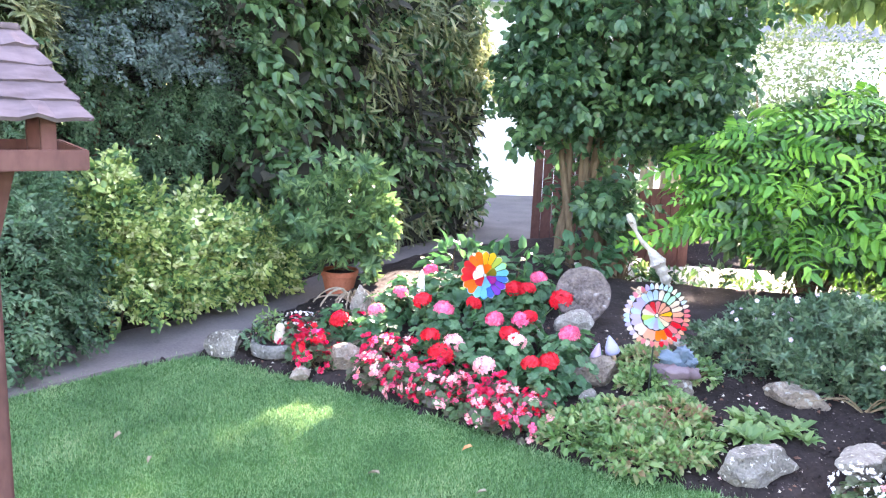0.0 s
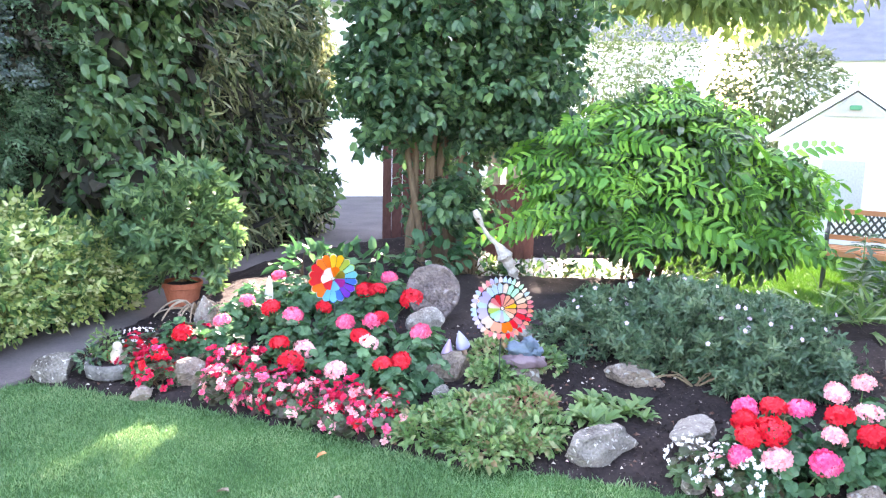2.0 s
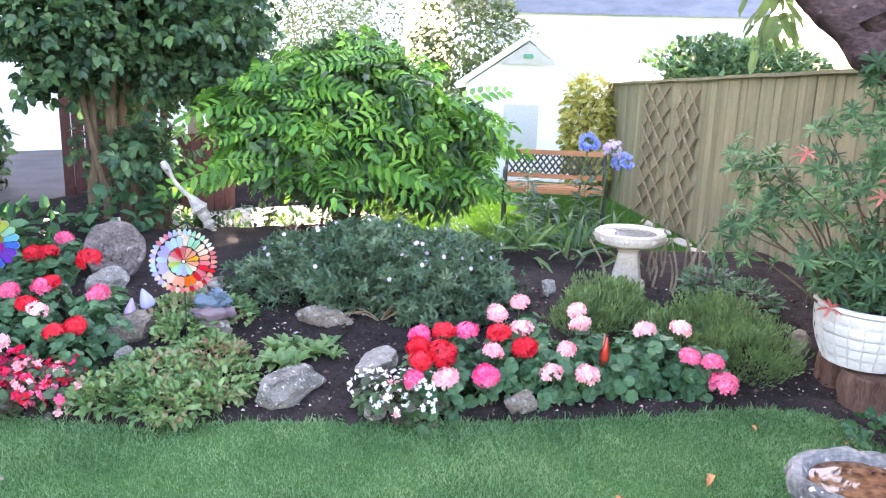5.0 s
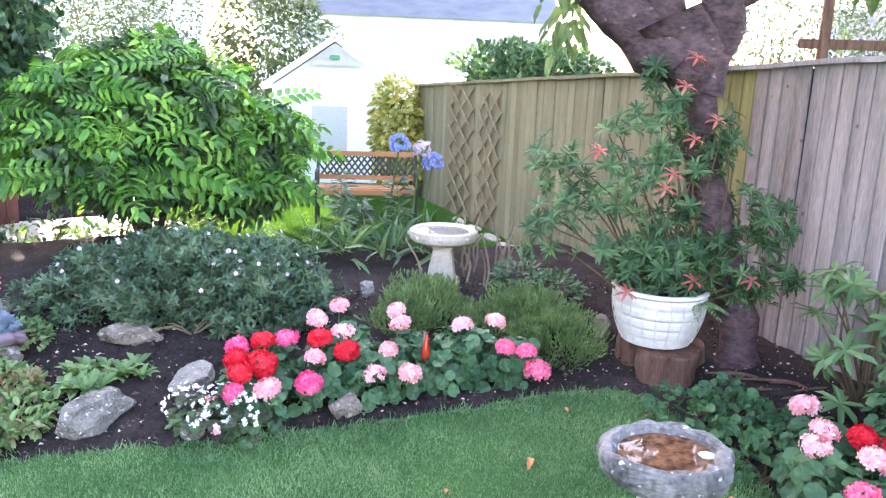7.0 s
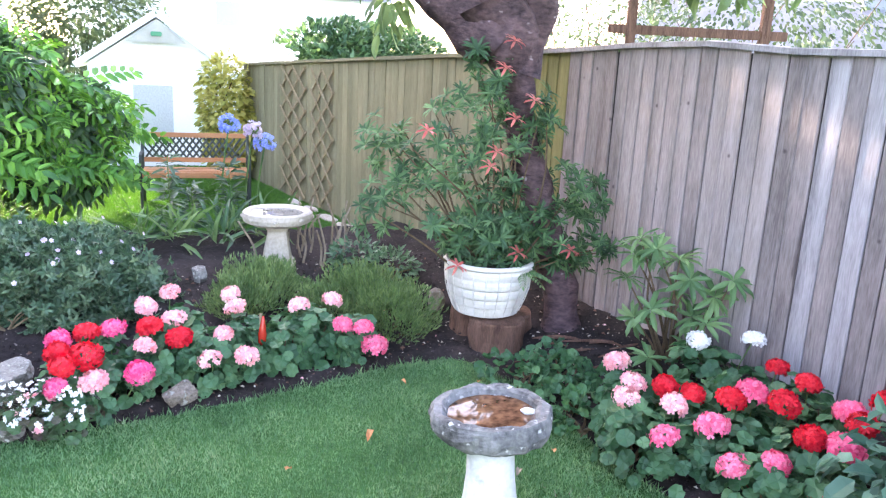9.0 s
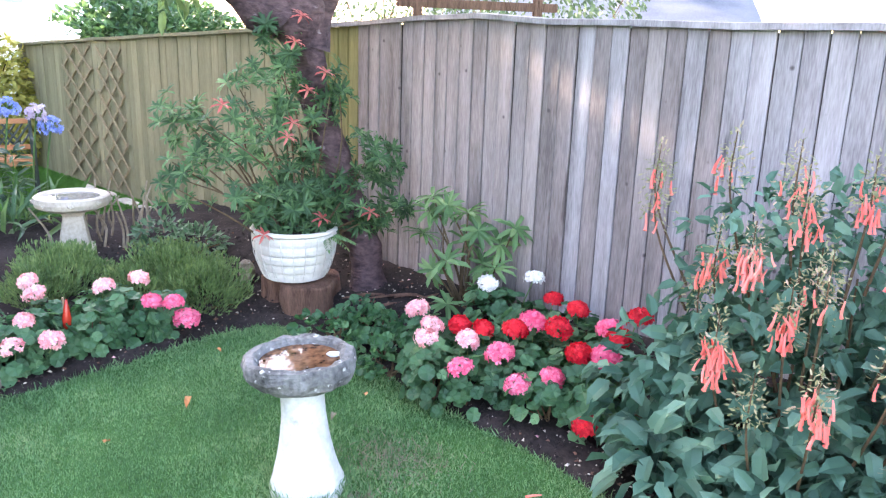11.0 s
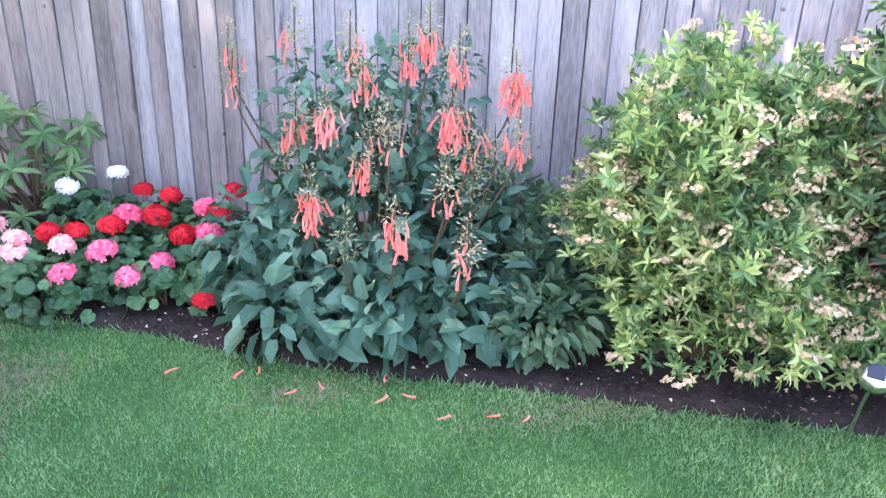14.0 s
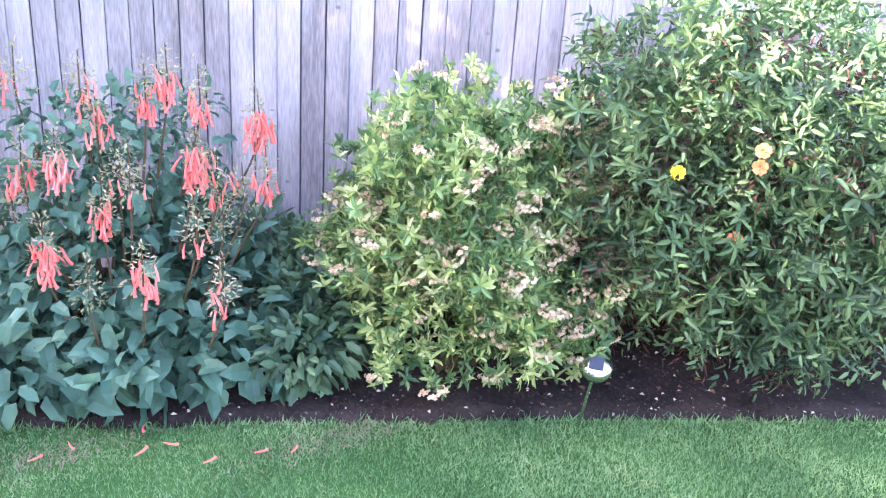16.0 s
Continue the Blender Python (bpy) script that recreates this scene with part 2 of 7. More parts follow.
MAT_LEAF = {
    "privet": leafy("privet_leaf", [(0.018, 0.06, 0.028), (0.06, 0.15, 0.07), (0.16, 0.28, 0.14)]),
    "euonymus": leafy("variegated_leaf", [(0.012, 0.055, 0.018), (0.07, 0.19, 0.04), (0.36, 0.46, 0.10), (0.74, 0.75, 0.42)], 0.25, 0.5, 6.0, drift=1.4),
    "olive": leafy("olive_leaf", [(0.035, 0.065, 0.025), (0.13, 0.17, 0.065), (0.33, 0.35, 0.16)]),
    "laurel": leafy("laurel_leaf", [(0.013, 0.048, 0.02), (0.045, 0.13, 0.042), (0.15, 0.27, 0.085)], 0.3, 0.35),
    "bluish": leafy("bluish_leaf", [(0.035, 0.07, 0.065), (0.085, 0.145, 0.125), (0.19, 0.26, 0.22)]),
    "ivy": leafy("climber_leaf", [(0.011, 0.048, 0.024), (0.038, 0.12, 0.05), (0.13, 0.28, 0.085)], 0.35),
    "wisteria": leafy("wisteria_leaf", [(0.022, 0.10, 0.026), (0.085, 0.26, 0.042), (0.27, 0.53, 0.085)], 0.34, 0.45, 3.0, soften=0.0),
    "cistus": leafy("grey_green_leaf", [(0.018, 0.058, 0.03), (0.052, 0.125, 0.06), (0.15, 0.24, 0.115)], 0.3),
    "pelargonium": leafy("pelargonium_leaf", [(0.014, 0.062, 0.027), (0.042, 0.138, 0.056), (0.11, 0.25, 0.10)], 0.35, 0.5, soften=0.08),
    "begonia": leafy("begonia_leaf", [(0.05, 0.02, 0.018), (0.06, 0.06, 0.03), (0.05, 0.13, 0.045), (0.12, 0.22, 0.08)], 0.3, 0.35),
    "ajuga": leafy("reddish_green_leaf", [(0.03, 0.09, 0.026), (0.085, 0.19, 0.055), (0.19, 0.30, 0.11), (0.30, 0.13, 0.09)], 0.3, soften=0.05),
    "primula": leafy("primula_leaf", [(0.045, 0.13, 0.035), (0.10, 0.22, 0.055), (0.22, 0.34, 0.10)], 0.35),
    "heather": leafy("heather_leaf", [(0.035, 0.095, 0.03), (0.095, 0.185, 0.05), (0.20, 0.30, 0.09)], 0.25),
    "pieris": leafy("pieris_leaf", [(0.018, 0.065, 0.026), (0.065, 0.17, 0.055), (0.22, 0.37, 0.12)], 0.32, 0.45),
    "rhodo": leafy("rhododendron_leaf", [(0.035, 0.11, 0.035), (0.09, 0.22, 0.07), (0.22, 0.39, 0.14)], 0.35, 0.45),
    "phygelius": leafy("blue_green_leaf", [(0.014, 0.066, 0.042), (0.05, 0.155, 0.10), (0.14, 0.30, 0.20)], 0.3, 0.58),
    "old_spiraea": leafy("older_spiraea_leaf", [(0.018, 0.07, 0.026), (0.05, 0.14, 0.045), (0.12, 0.24, 0.075), (0.26, 0.36, 0.13)], 0.34, drift=1.2),
    "spiraea": leafy("golden_leaf", [(0.02, 0.08, 0.028), (0.10, 0.22, 0.06), (0.34, 0.45, 0.12), (0.66, 0.67, 0.37)], 0.34, drift=1.2),
    "hypericum": leafy("hypericum_leaf", [(0.008, 0.032, 0.013), (0.027, 0.08, 0.03), (0.085, 0.175, 0.058), (0.17, 0.28, 0.085)], 0.28, 0.5),
    "far": leafy("far_leaf", [(0.025, 0.05, 0.022), (0.055, 0.10, 0.045), (0.11, 0.165, 0.075)], 0.2, 0.7),
    "canopy": leafy("canopy_leaf", [(0.045, 0.095, 0.03), (0.10, 0.18, 0.055), (0.19, 0.29, 0.09)], 0.42, 0.5),
    "golden": leafy("golden_shrub_leaf", [(0.16, 0.20, 0.02), (0.40, 0.38, 0.05), (0.60, 0.55, 0.12)], 0.4),
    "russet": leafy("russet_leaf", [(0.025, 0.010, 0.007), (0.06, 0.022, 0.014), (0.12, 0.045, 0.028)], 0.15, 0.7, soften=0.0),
    # near-black leaf colour that stands for the shade deep inside the hedges
    "inner_shade": leafy("inner_shade_leaf", [(0.010, 0.011, 0.007), (0.022, 0.023, 0.013), (0.045, 0.04, 0.022)], 0.1, 0.8, soften=0.0),
    "azalea": leafy("azalea_leaf", [(0.012, 0.044, 0.017), (0.042, 0.115, 0.042), (0.14, 0.27, 0.10)], 0.28, 0.5, soften=0.05),
    "red_new": leafy("red_young_leaf", [(0.35, 0.06, 0.05), (0.60, 0.12, 0.09), (0.70, 0.25, 0.20)], 0.4),
}
PETAL = {
    "r": leafy("red_petal", [(0.50, 0.005, 0.018), (0.68, 0.014, 0.032), (0.80, 0.045, 0.06)], 0.3, 0.6, soften=0.0, hue=0.5),
    "p": leafy("pink_petal", [(0.75, 0.08, 0.18), (0.80, 0.16, 0.28), (0.85, 0.32, 0.42)], 0.3, 0.6, soften=0.0, hue=0.5),
    "s": leafy("salmon_pink_petal", [(0.80, 0.28, 0.30), (0.85, 0.45, 0.46), (0.88, 0.66, 0.62)], 0.3, 0.6, soften=0.0, hue=0.5),
    "m": leafy("magenta_petal", [(0.66, 0.04, 0.15), (0.78, 0.10, 0.25), (0.85, 0.24, 0.36)], 0.3, 0.6, soften=0.0, hue=0.5),
    "w": leafy("white_petal", [(0.74, 0.72, 0.68), (0.82, 0.81, 0.78), (0.86, 0.86, 0.84)], 0.3, 0.6, soften=0.0, hue=0.5),
    "k": leafy("crimson_petal", [(0.42, 0.006, 0.03), (0.68, 0.02, 0.08), (0.80, 0.08, 0.18)], 0.3, 0.6, 14.0, soften=0.0, hue=0.5),
    "c": leafy("coral_petal", [(0.72, 0.12, 0.11), (0.82, 0.25, 0.21), (0.88, 0.48, 0.42)], 0.3, 0.5, soften=0.0, hue=0.5),
    "b": leafy("blue_petal", [(0.16, 0.22, 0.62), (0.28, 0.36, 0.75), (0.45, 0.52, 0.85)], 0.3, 0.6, soften=0.0, hue=0.5),
    "y": leafy("yellow_petal", [(0.80, 0.50, 0.01), (0.85, 0.62, 0.02), (0.88, 0.70, 0.06)], 0.3, 0.6, soften=0.0, hue=0.5),
    "o": leafy("faded_orange_petal", [(0.50, 0.13, 0.05), (0.62, 0.22, 0.08), (0.72, 0.32, 0.14)], 0.3, 0.6, soften=0.0, hue=0.5),
    "d": leafy("dusty_pink_petal", [(0.32, 0.21, 0.12), (0.52, 0.38, 0.25), (0.70, 0.57, 0.42)], 0.3, 0.7, soften=0.0, hue=0.5),
    "v": leafy("pale_lilac_petal", [(0.48, 0.33, 0.45), (0.56, 0.44, 0.53), (0.62, 0.56, 0.60)], 0.3, 0.6, soften=0.0, hue=0.5),
}

# ---- building helpers ----


def mesh_of(name, V, F, material, smooth=False):
    """A mesh from an array of corners and one of triangles or quads."""
    V, F = np.asarray(V, dtype=np.float32), np.asarray(F, dtype=np.int32)
    me = bpy.data.meshes.new(name)
    k = F.shape[1]
    me.vertices.add(len(V)), me.loops.add(F.size), me.polygons.add(len(F))
    me.vertices.foreach_set("co", V.ravel())
    me.loops.foreach_set("vertex_index", F.ravel())
    me.polygons.foreach_set("loop_start", np.arange(0, F.size, k, dtype=np.int32))
    me.polygons.foreach_set("use_smooth", np.full(len(F), smooth))
    me.update(calc_edges=True)
    me.materials.append(material)
    return me


def part(name, what, material, parent=None, label="", at=None, smooth=None):
    """Links a bmesh or a mesh as one object under a thing or a part."""
    if isinstance(what, bmesh.types.BMesh):
        me = bpy.data.meshes.new(name)
        what.to_mesh(me)
        what.free()
        me.materials.append(material)
        if smooth:
            me.polygons.foreach_set("use_smooth", [True] * len(me.polygons))
    else:
        me = what
    ob = new(name, me)
    if parent is not None:
        ob.parent = parent
    if at is not None:
        ob.matrix_basis = at
    if label:
        ob["label"] = label
    return ob


def thing(name, at, label, category, group="", kind="", turn=0.0):
    ob = new(name)
    ob.empty_display_size = 0.05
    ob.matrix_basis = pose(*at, 0, 0, turn)
    return tagged(ob, label, category, group, kind)


def box(bm, x0, y0, z0, x1, y1, z1, bevel=0.0):
    g = bmesh.ops.create_cube(bm, size=1.0, matrix=Matrix.LocRotScale(((x0 + x1) / 2, (y0 + y1) / 2, (z0 + z1) / 2), None, (x1 - x0, y1 - y0, z1 - z0)))
    if bevel:
        es = list({e for v in g["verts"] for e in v.link_edges})
        bmesh.ops.bevel(bm, geom=es, offset=bevel, segments=2, affect="EDGES")


def lathe(bm, profile, sides=32, wobble=0.0, seed=0, square=0.0):
    """Turns a list of (radius, height) round the z axis."""
    rings = []
    for r, z in profile:
        ring = []
        for i in range(sides):
            a = 2 * math.pi * i / sides
            k = 1 + wobble * noise.noise(Vector((math.cos(a) * 1.7 + seed, math.sin(a) * 1.7, z * 6)))
            if square:
                c = max(abs(math.cos(a)), abs(math.sin(a)))
                k *= 1 + square * (0.85 / c - 1)
            ring.append(bm.verts.new((r * k * math.cos(a), r * k * math.sin(a), z)))
        rings.append(ring)
    for lo, hi in zip(rings, rings[1:]):
        for i in range(sides):
            bm.faces.new((lo[i], lo[(i + 1) % sides], hi[(i + 1) % sides], hi[i]))
    bm.faces.new(list(reversed(rings[0])))
    bm.faces.new(rings[-1])
    bmesh.ops.recalc_face_normals(bm, faces=bm.faces)
    return bm


def tube(bm, pts, radii, sides=8, lump=0.0, seed=0.0):
    """A tapering round limb along a line of points."""
    pts = [Vector(p) for p in pts]
    rings = []
    for i, p in enumerate(pts):
        d = (pts[min(i + 1, len(pts) - 1)] - pts[max(i - 1, 0)]).normalized()
        u = d.cross(Vector((0.31, 0.95, 0.1)))
        u = (u if u.length > 0.1 else d.cross(Vector((1, 0, 0)))).normalized()
        v = d.cross(u)
        ring = []
        for k in range(sides):
            a = 2 * math.pi * k / sides
            o = u * math.cos(a) + v * math.sin(a)
            r = radii[i] * (1 + lump * noise.noise((p + o * radii[i]) * 5 + Vector((seed, 0, 0))))
            ring.append(bm.verts.new(p + o * r))
        rings.append(ring)
    for lo, hi in zip(rings, rings[1:]):
        for k in range(sides):
            bm.faces.new((lo[k], lo[(k + 1) % sides], hi[(k + 1) % sides], hi[k]))
    bm.faces.new(rings[0]), bm.faces.new(list(reversed(rings[-1])))
    return bm


def bend(pts, n):
    """Points along a smooth curve through the given ones."""
    P = [np.array(p, float) for p in pts]
    P = [2 * P[0] - P[1], *P, 2 * P[-1] - P[-2]]
    out = []
    for i in range(1, len(P) - 2):
        for k in range(n):
            t = k / n
            a, b, c, d = P[i - 1:i + 3]
            out.append(0.5 * (2 * b + (c - a) * t + (2 * a - 5 * b + 4 * c - d) * t * t + (3 * b - a - 3 * c + d) * t ** 3))
    return [*out, P[-2]]


# leaf shapes: along +y, face up +z, one unit long; (corners, triangles)
def blade_shape(width, fold=0.12, droop=0.15, wide_at=0.4):
    w, a, b = width / 2, wide_at * 0.55, wide_at * 0.5 + 0.5
    V = [(0, 0, 0), (-w * 0.85, a, fold * w * 2), (0, a, 0), (w * 0.85, a, fold * w * 2), (-w * 0.75, b, fold * w * 2 - droop * 0.4), (0, b, -droop * 0.4), (w * 0.75, b, fold * w * 2 - droop * 0.4), (0, 1, -droop)]
    F = [(0, 2, 1), (0, 3, 2), (1, 2, 5), (1, 5, 4), (2, 3, 6), (2, 6, 5), (4, 5, 7), (5, 6, 7)]
    return np.array(V), np.array(F)


def small_shape(width, fold=0.2):
    w = width / 2
    return np.array([(0, 0, 0), (-w, 0.5, fold * w), (w, 0.5, fold * w), (0, 1, -0.08)]), np.array([(0, 3, 1), (0, 2, 3)])


def round_shape(n=14, cup=0.10):
    """A round scalloped leaf on its centre, dished, with a notch at its stalk."""
    V = [(0, 0.46, -0.03)]
    for i in range(n):
        a = 2 * math.pi * i / n + math.pi
        r = 0.36 if i == 0 else 0.5 * (1.0 if i % 2 else 0.93)
        V.append((r * math.sin(a), 0.5 + r * math.cos(a), cup * (0.45 + 0.55 * math.cos(4 * a + 0.6))))
    return np.array(V), np.array([(0, 1 + (i + 1) % n, 1 + i) for i in range(n)])


def merge_shapes(items):
    """Joins (shape, matrix 4x4) pairs into one shape."""
    V, F, k = [], [], 0
    for (v, f), m in items:
        m = np.array(m)
        V.append(v @ m[:3, :3].T + m[:3, 3]), F.append(f + k)
        k += len(v)
    return np.concatenate(V), np.concatenate(F)


def frond_shape(pairs=6, droop=0.35, leaf=0.26, width=0.48, lean=-22):
    items = []
    lf = blade_shape(width, 0.1, 0.25)
    for i in range(pairs):
        t = 0.18 + 0.72 * i / (pairs - 1)
        y, z = t, -droop * t * t
        k = leaf * (1.0 - 0.35 * abs(t - 0.5) * 2)
        for s in (-1, 1):
            m = Matrix.Translation((0, y, z)) @ Matrix.Rotation(-s * radians(62), 4, "Z") @ Matrix.Rotation(radians(lean), 4, "X") @ Matrix.Scale(k, 4)
            items.append((lf, m))
    items.append((lf, Matrix.Translation((0, 0.93, -droop * 0.87)) @ Matrix.Rotation(radians(-35), 4, "X") @ Matrix.Scale(leaf * 0.9, 4)))
    V = [(-0.008, 0, 0), (0.008, 0, 0), (-0.006, 0.5, -droop * 0.25), (0.006, 0.5, -droop * 0.25), (0, 1, -droop)]
    items.append(((np.array(V), np.array([(0, 1, 3), (0, 3, 2), (2, 3, 4)])), Matrix.Identity(4)))
    return merge_shapes(items)


def whorl_shape(n=9, width=0.22, up=25, seed=3):
    rnd = random.Random(seed)
    items = []
    lf = blade_shape(width, 0.15, 0.25, 0.55)
    for i in range(n):
        a = 360 * i / n + rnd.uniform(-12, 12)
        m = Matrix.Rotation(radians(a), 4, "Z") @ Matrix.Rotation(radians(up + rnd.uniform(-25, 22)), 4, "X") @ Matrix.Scale(rnd.uniform(0.75, 1.0), 4)
        items.append((lf, m))
    return merge_shapes(items)


def sprig_shape(n=7, leaf=0.45, width=0.5, seed=1, fine=False, droop=0.25):
    """A twig one unit long with leaves along both sides."""
    rnd = random.Random(seed)
    lf = small_shape(width) if fine else blade_shape(width, 0.12, 0.22, 0.4)
    items = []
    for i in range(n):
        t = 0.1 + 0.85 * i / (n - 1)
        a = radians(rnd.uniform(35, 75)) * (1 if i % 2 else -1) * (0.3 if i == n - 1 else 1)
        items.append((lf, Matrix.Translation((0, t, -droop * t * t)) @ Matrix.Rotation(a, 4, "Z") @ Matrix.Rotation(radians(rnd.uniform(-40, 15)), 4, "X") @ Matrix.Rotation(radians(rnd.uniform(-35, 35)), 4, "Y") @ Matrix.Scale(leaf * rnd.uniform(0.7, 1.1), 4)))
    return merge_shapes(items)


def petal_shape(width, lift=0.1):
    w = width / 2
    return np.array([(0, 0, 0), (-w * 0.85, 0.5, lift), (-w * 0.6, 0.92, lift * 0.6), (w * 0.6, 0.92, lift * 0.6), (w * 0.85, 0.5, lift)]), np.array([(0, 2, 1), (0, 3, 2), (0, 4, 3)])


def flower_shape(petals=5, width=0.55, cup=0.25):
    items = []
    lf = petal_shape(width * 1.25, -0.08)
    for i in range(petals):
        items.append((lf, Matrix.Rotation(2 * math.pi * i / petals, 4, "Z") @ Matrix.Rotation(cup, 4, "X") @ Matrix.Scale(0.5, 4)))
    return merge_shapes(items)


def spread(shape, P, D, N, size):
    """Copies of a shape at points P, along D, with faces towards N, of the given sizes, as corners and triangles."""
    v, f = shape
    D = D / (np.linalg.norm(D, axis=1, keepdims=True) + 1e-9)
    X = np.cross(D, N)
    X /= np.linalg.norm(X, axis=1, keepdims=True) + 1e-9
    Z = np.cross(X, D)
    s = np.asarray(size).reshape(-1, 1, 1)
    V = P[:, None, :] + s * (v[None, :, 0, None] * X[:, None, :] + v[None, :, 1, None] * D[:, None, :] + v[None, :, 2, None] * Z[:, None, :])
    F = f[None] + (np.arange(len(P)) * len(v))[:, None, None]
    return V.reshape(-1, 3), F.reshape(-1, 3)


def unit(rng, n):
    a = rng.normal(size=(n, 3))
    return a / np.linalg.norm(a, axis=1, keepdims=True)


def lumps(P, k, seed):
    """Smooth pseudo-noise in -1..1 at points."""
    rng = np.random.default_rng(seed)
    out = np.zeros(len(P))
    for j in range(5):
        w = unit(rng, 1)[0] * k * (1 + 0.55 * j)
        out += np.sin(P @ w + rng.uniform(0, 6.28)) / (1 + 0.5 * j)
    return out / 2.4


def dome(rng, n, radii, low=-0.2, depth=0.35, rough=0.18, knots=3.2, seed=0):
    """Points and outward directions on an uneven ellipsoid shell; low cuts its foot."""
    U = unit(rng, n * 2)
    U = U[U[:, 2] > low][:n]
    k = 1 + rough * lumps(U, knots, seed) + rough * 0.5 * lumps(U, knots * 2.7, seed + 1)
    k *= 1 - depth * rng.random(len(U)) ** 2
    R = np.array(radii)
    return U * R * k[:, None], U / R / np.linalg.norm(U / R, axis=1, keepdims=True)


def leaves(name, shape, P, out, size, material, parent, rng, droop=0.3, up=0.5, messy=0.6, label="", vary=0.35):
    """Leaves at P: they point outward and droop, and turn their faces up and out."""
    n = len(P)
    D = out + messy * rng.normal(size=(n, 3)) * 0.7
    D[:, 2] -= droop
    N = out * (1 - up) + np.array([0, 0, 1]) * up + messy * 0.5 * rng.normal(size=(n, 3))
    s = size * (1 + vary * (rng.random(n) * 2 - 1))
    V, F = spread(shape, P, D, N, s)
    ob = part(name, mesh_of(name, V, F, material), material, parent, label)
    ob["kind"] = "stuff"
    return ob

# ---- the plan ----
LAWN_EDGE = [(-2.19, 3.85), (-1.78, 4.34), (-1.4, 4.64), (-1.1, 4.48), (-0.75, 4.26), (-0.46, 4.11), (0.05, 3.77), (0.44, 3.48), (0.82, 3.17), (1.27, 3.0), (1.65, 2.77), (2.13, 2.52), (2.6, 2.28), (3.1, 2.08), (3.5, 1.94), (3.74, 1.76), (3.79, 1.6), (3.7, 1.38), (3.56, 1.04), (3.26, 0.67), (3.04, 0.28), (2.84, -0.09), (2.6, -0.43), (2.38, -0.85), (2.2, -1.3), (2.06, -1.62), (1.85, -2.04), (1.59, -2.6), (1.31, -3.15), (1.0, -3.76), (0.4, -5.0)]
LAWN = LAWN_EDGE + [(-1.5, -7.0), (-6.0, -7.0), (-6.0, 0.0), (-3.4, 1.9)]
PATH_LINE = [(-6.2, 0.2), (-3.43, 1.93), (-2.2, 3.84), (-1.79, 4.335), (-1.42, 4.66), (-0.82, 6.3), (-0.42, 7.5), (0.55, 8.5), (1.36, 9.02), (1.5, 10.4), (3.2, 11.0), (3.2, 14.2), (-1.5, 14.2), (0.2, 10.9), (0.62, 9.95), (-0.29, 8.45), (-1.05, 6.8), (-1.71, 5.45), (-2.14, 4.95), (-2.45, 4.3), (-3.9, 2.5), (-6.2, 1.0)]
FAR_LAWN = [(6.3, 3.95), (5.3, 4.5), (4.55, 5.1), (4.1, 6.0), (3.9, 7.2), (4.2, 11.5), (8.9, 11.5), (8.0, 8.2), (7.45, 7.0)]
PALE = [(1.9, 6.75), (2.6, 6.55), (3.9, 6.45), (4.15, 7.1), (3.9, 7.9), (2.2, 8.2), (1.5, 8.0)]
FENCE_N = Vector((0.903, -0.43, 0))
FENCE_D = Vector((0.43, 0.903, 0))
FENCE_AT = FENCE_N * 3.72  # the fence's line, and how far along it


def inside(P, poly):
    x, y = P[:, 0], P[:, 1]
    r = np.zeros(len(P), bool)
    for (x0, y0), (x1, y1) in zip(poly, poly[1:] + poly[:1]):
        r ^= ((y0 > y) != (y1 > y)) & (x < (x1 - x0) * (y - y0) / (y1 - y0 + 1e-12) + x0)
    return r


def away(P, poly, closed=True):
    best = np.full(len(P), 1e9)
    for a, b in zip(poly, poly[1:] + (poly[:1] if closed else [])):
        a, d = np.array(a), np.array(b) - np.array(a)
        q = P[:, :2] - a
        t = np.clip(q @ d / (d @ d), 0, 1)
        best = np.minimum(best, np.hypot(*(q - t[:, None] * d).T))
    return best


def rise(t):
    t = np.clip(t, 0, 1)
    return t * t * (3 - 2 * t)


def soil_height(P):
    """The bed's height: a low edge at the lawn, rising behind it, falling again to the path and the far lawn."""
    P = np.atleast_2d(np.asarray(P, float))[:, :2]
    z = 0.03 + 0.19 * rise(away(P, LAWN_EDGE[2:], False) / 1.4) * rise(away(P, FAR_LAWN) / 0.8 + 0.1) * rise(away(P, PATH_LINE) / 0.6) * rise(away(P, PALE) / 0.5)
    return z


def ground_at(x, y):
    return float(soil_height([(x, y)])[0])


def sheet(name, poly, z, material, thick=0.05, at_parent=None):
    bm = bmesh.new()
    f = bm.faces.new([bm.verts.new((x, y, z)) for x, y in poly])
    if f.normal.z < 0 or sum(a[0] * b[1] - b[0] * a[1] for a, b in zip(poly, poly[1:] + poly[:1])) < 0:
        f.normal_flip()
    r = bmesh.ops.extrude_face_region(bm, geom=[f])
    bmesh.ops.translate(bm, verts=[v for v in r["geom"] if isinstance(v, bmesh.types.BMVert)], vec=(0, 0, -thick))
    bmesh.ops.recalc_face_normals(bm, faces=bm.faces)
    bmesh.ops.triangulate(bm, faces=bm.faces)
    return part(name, bm, material, at_parent)


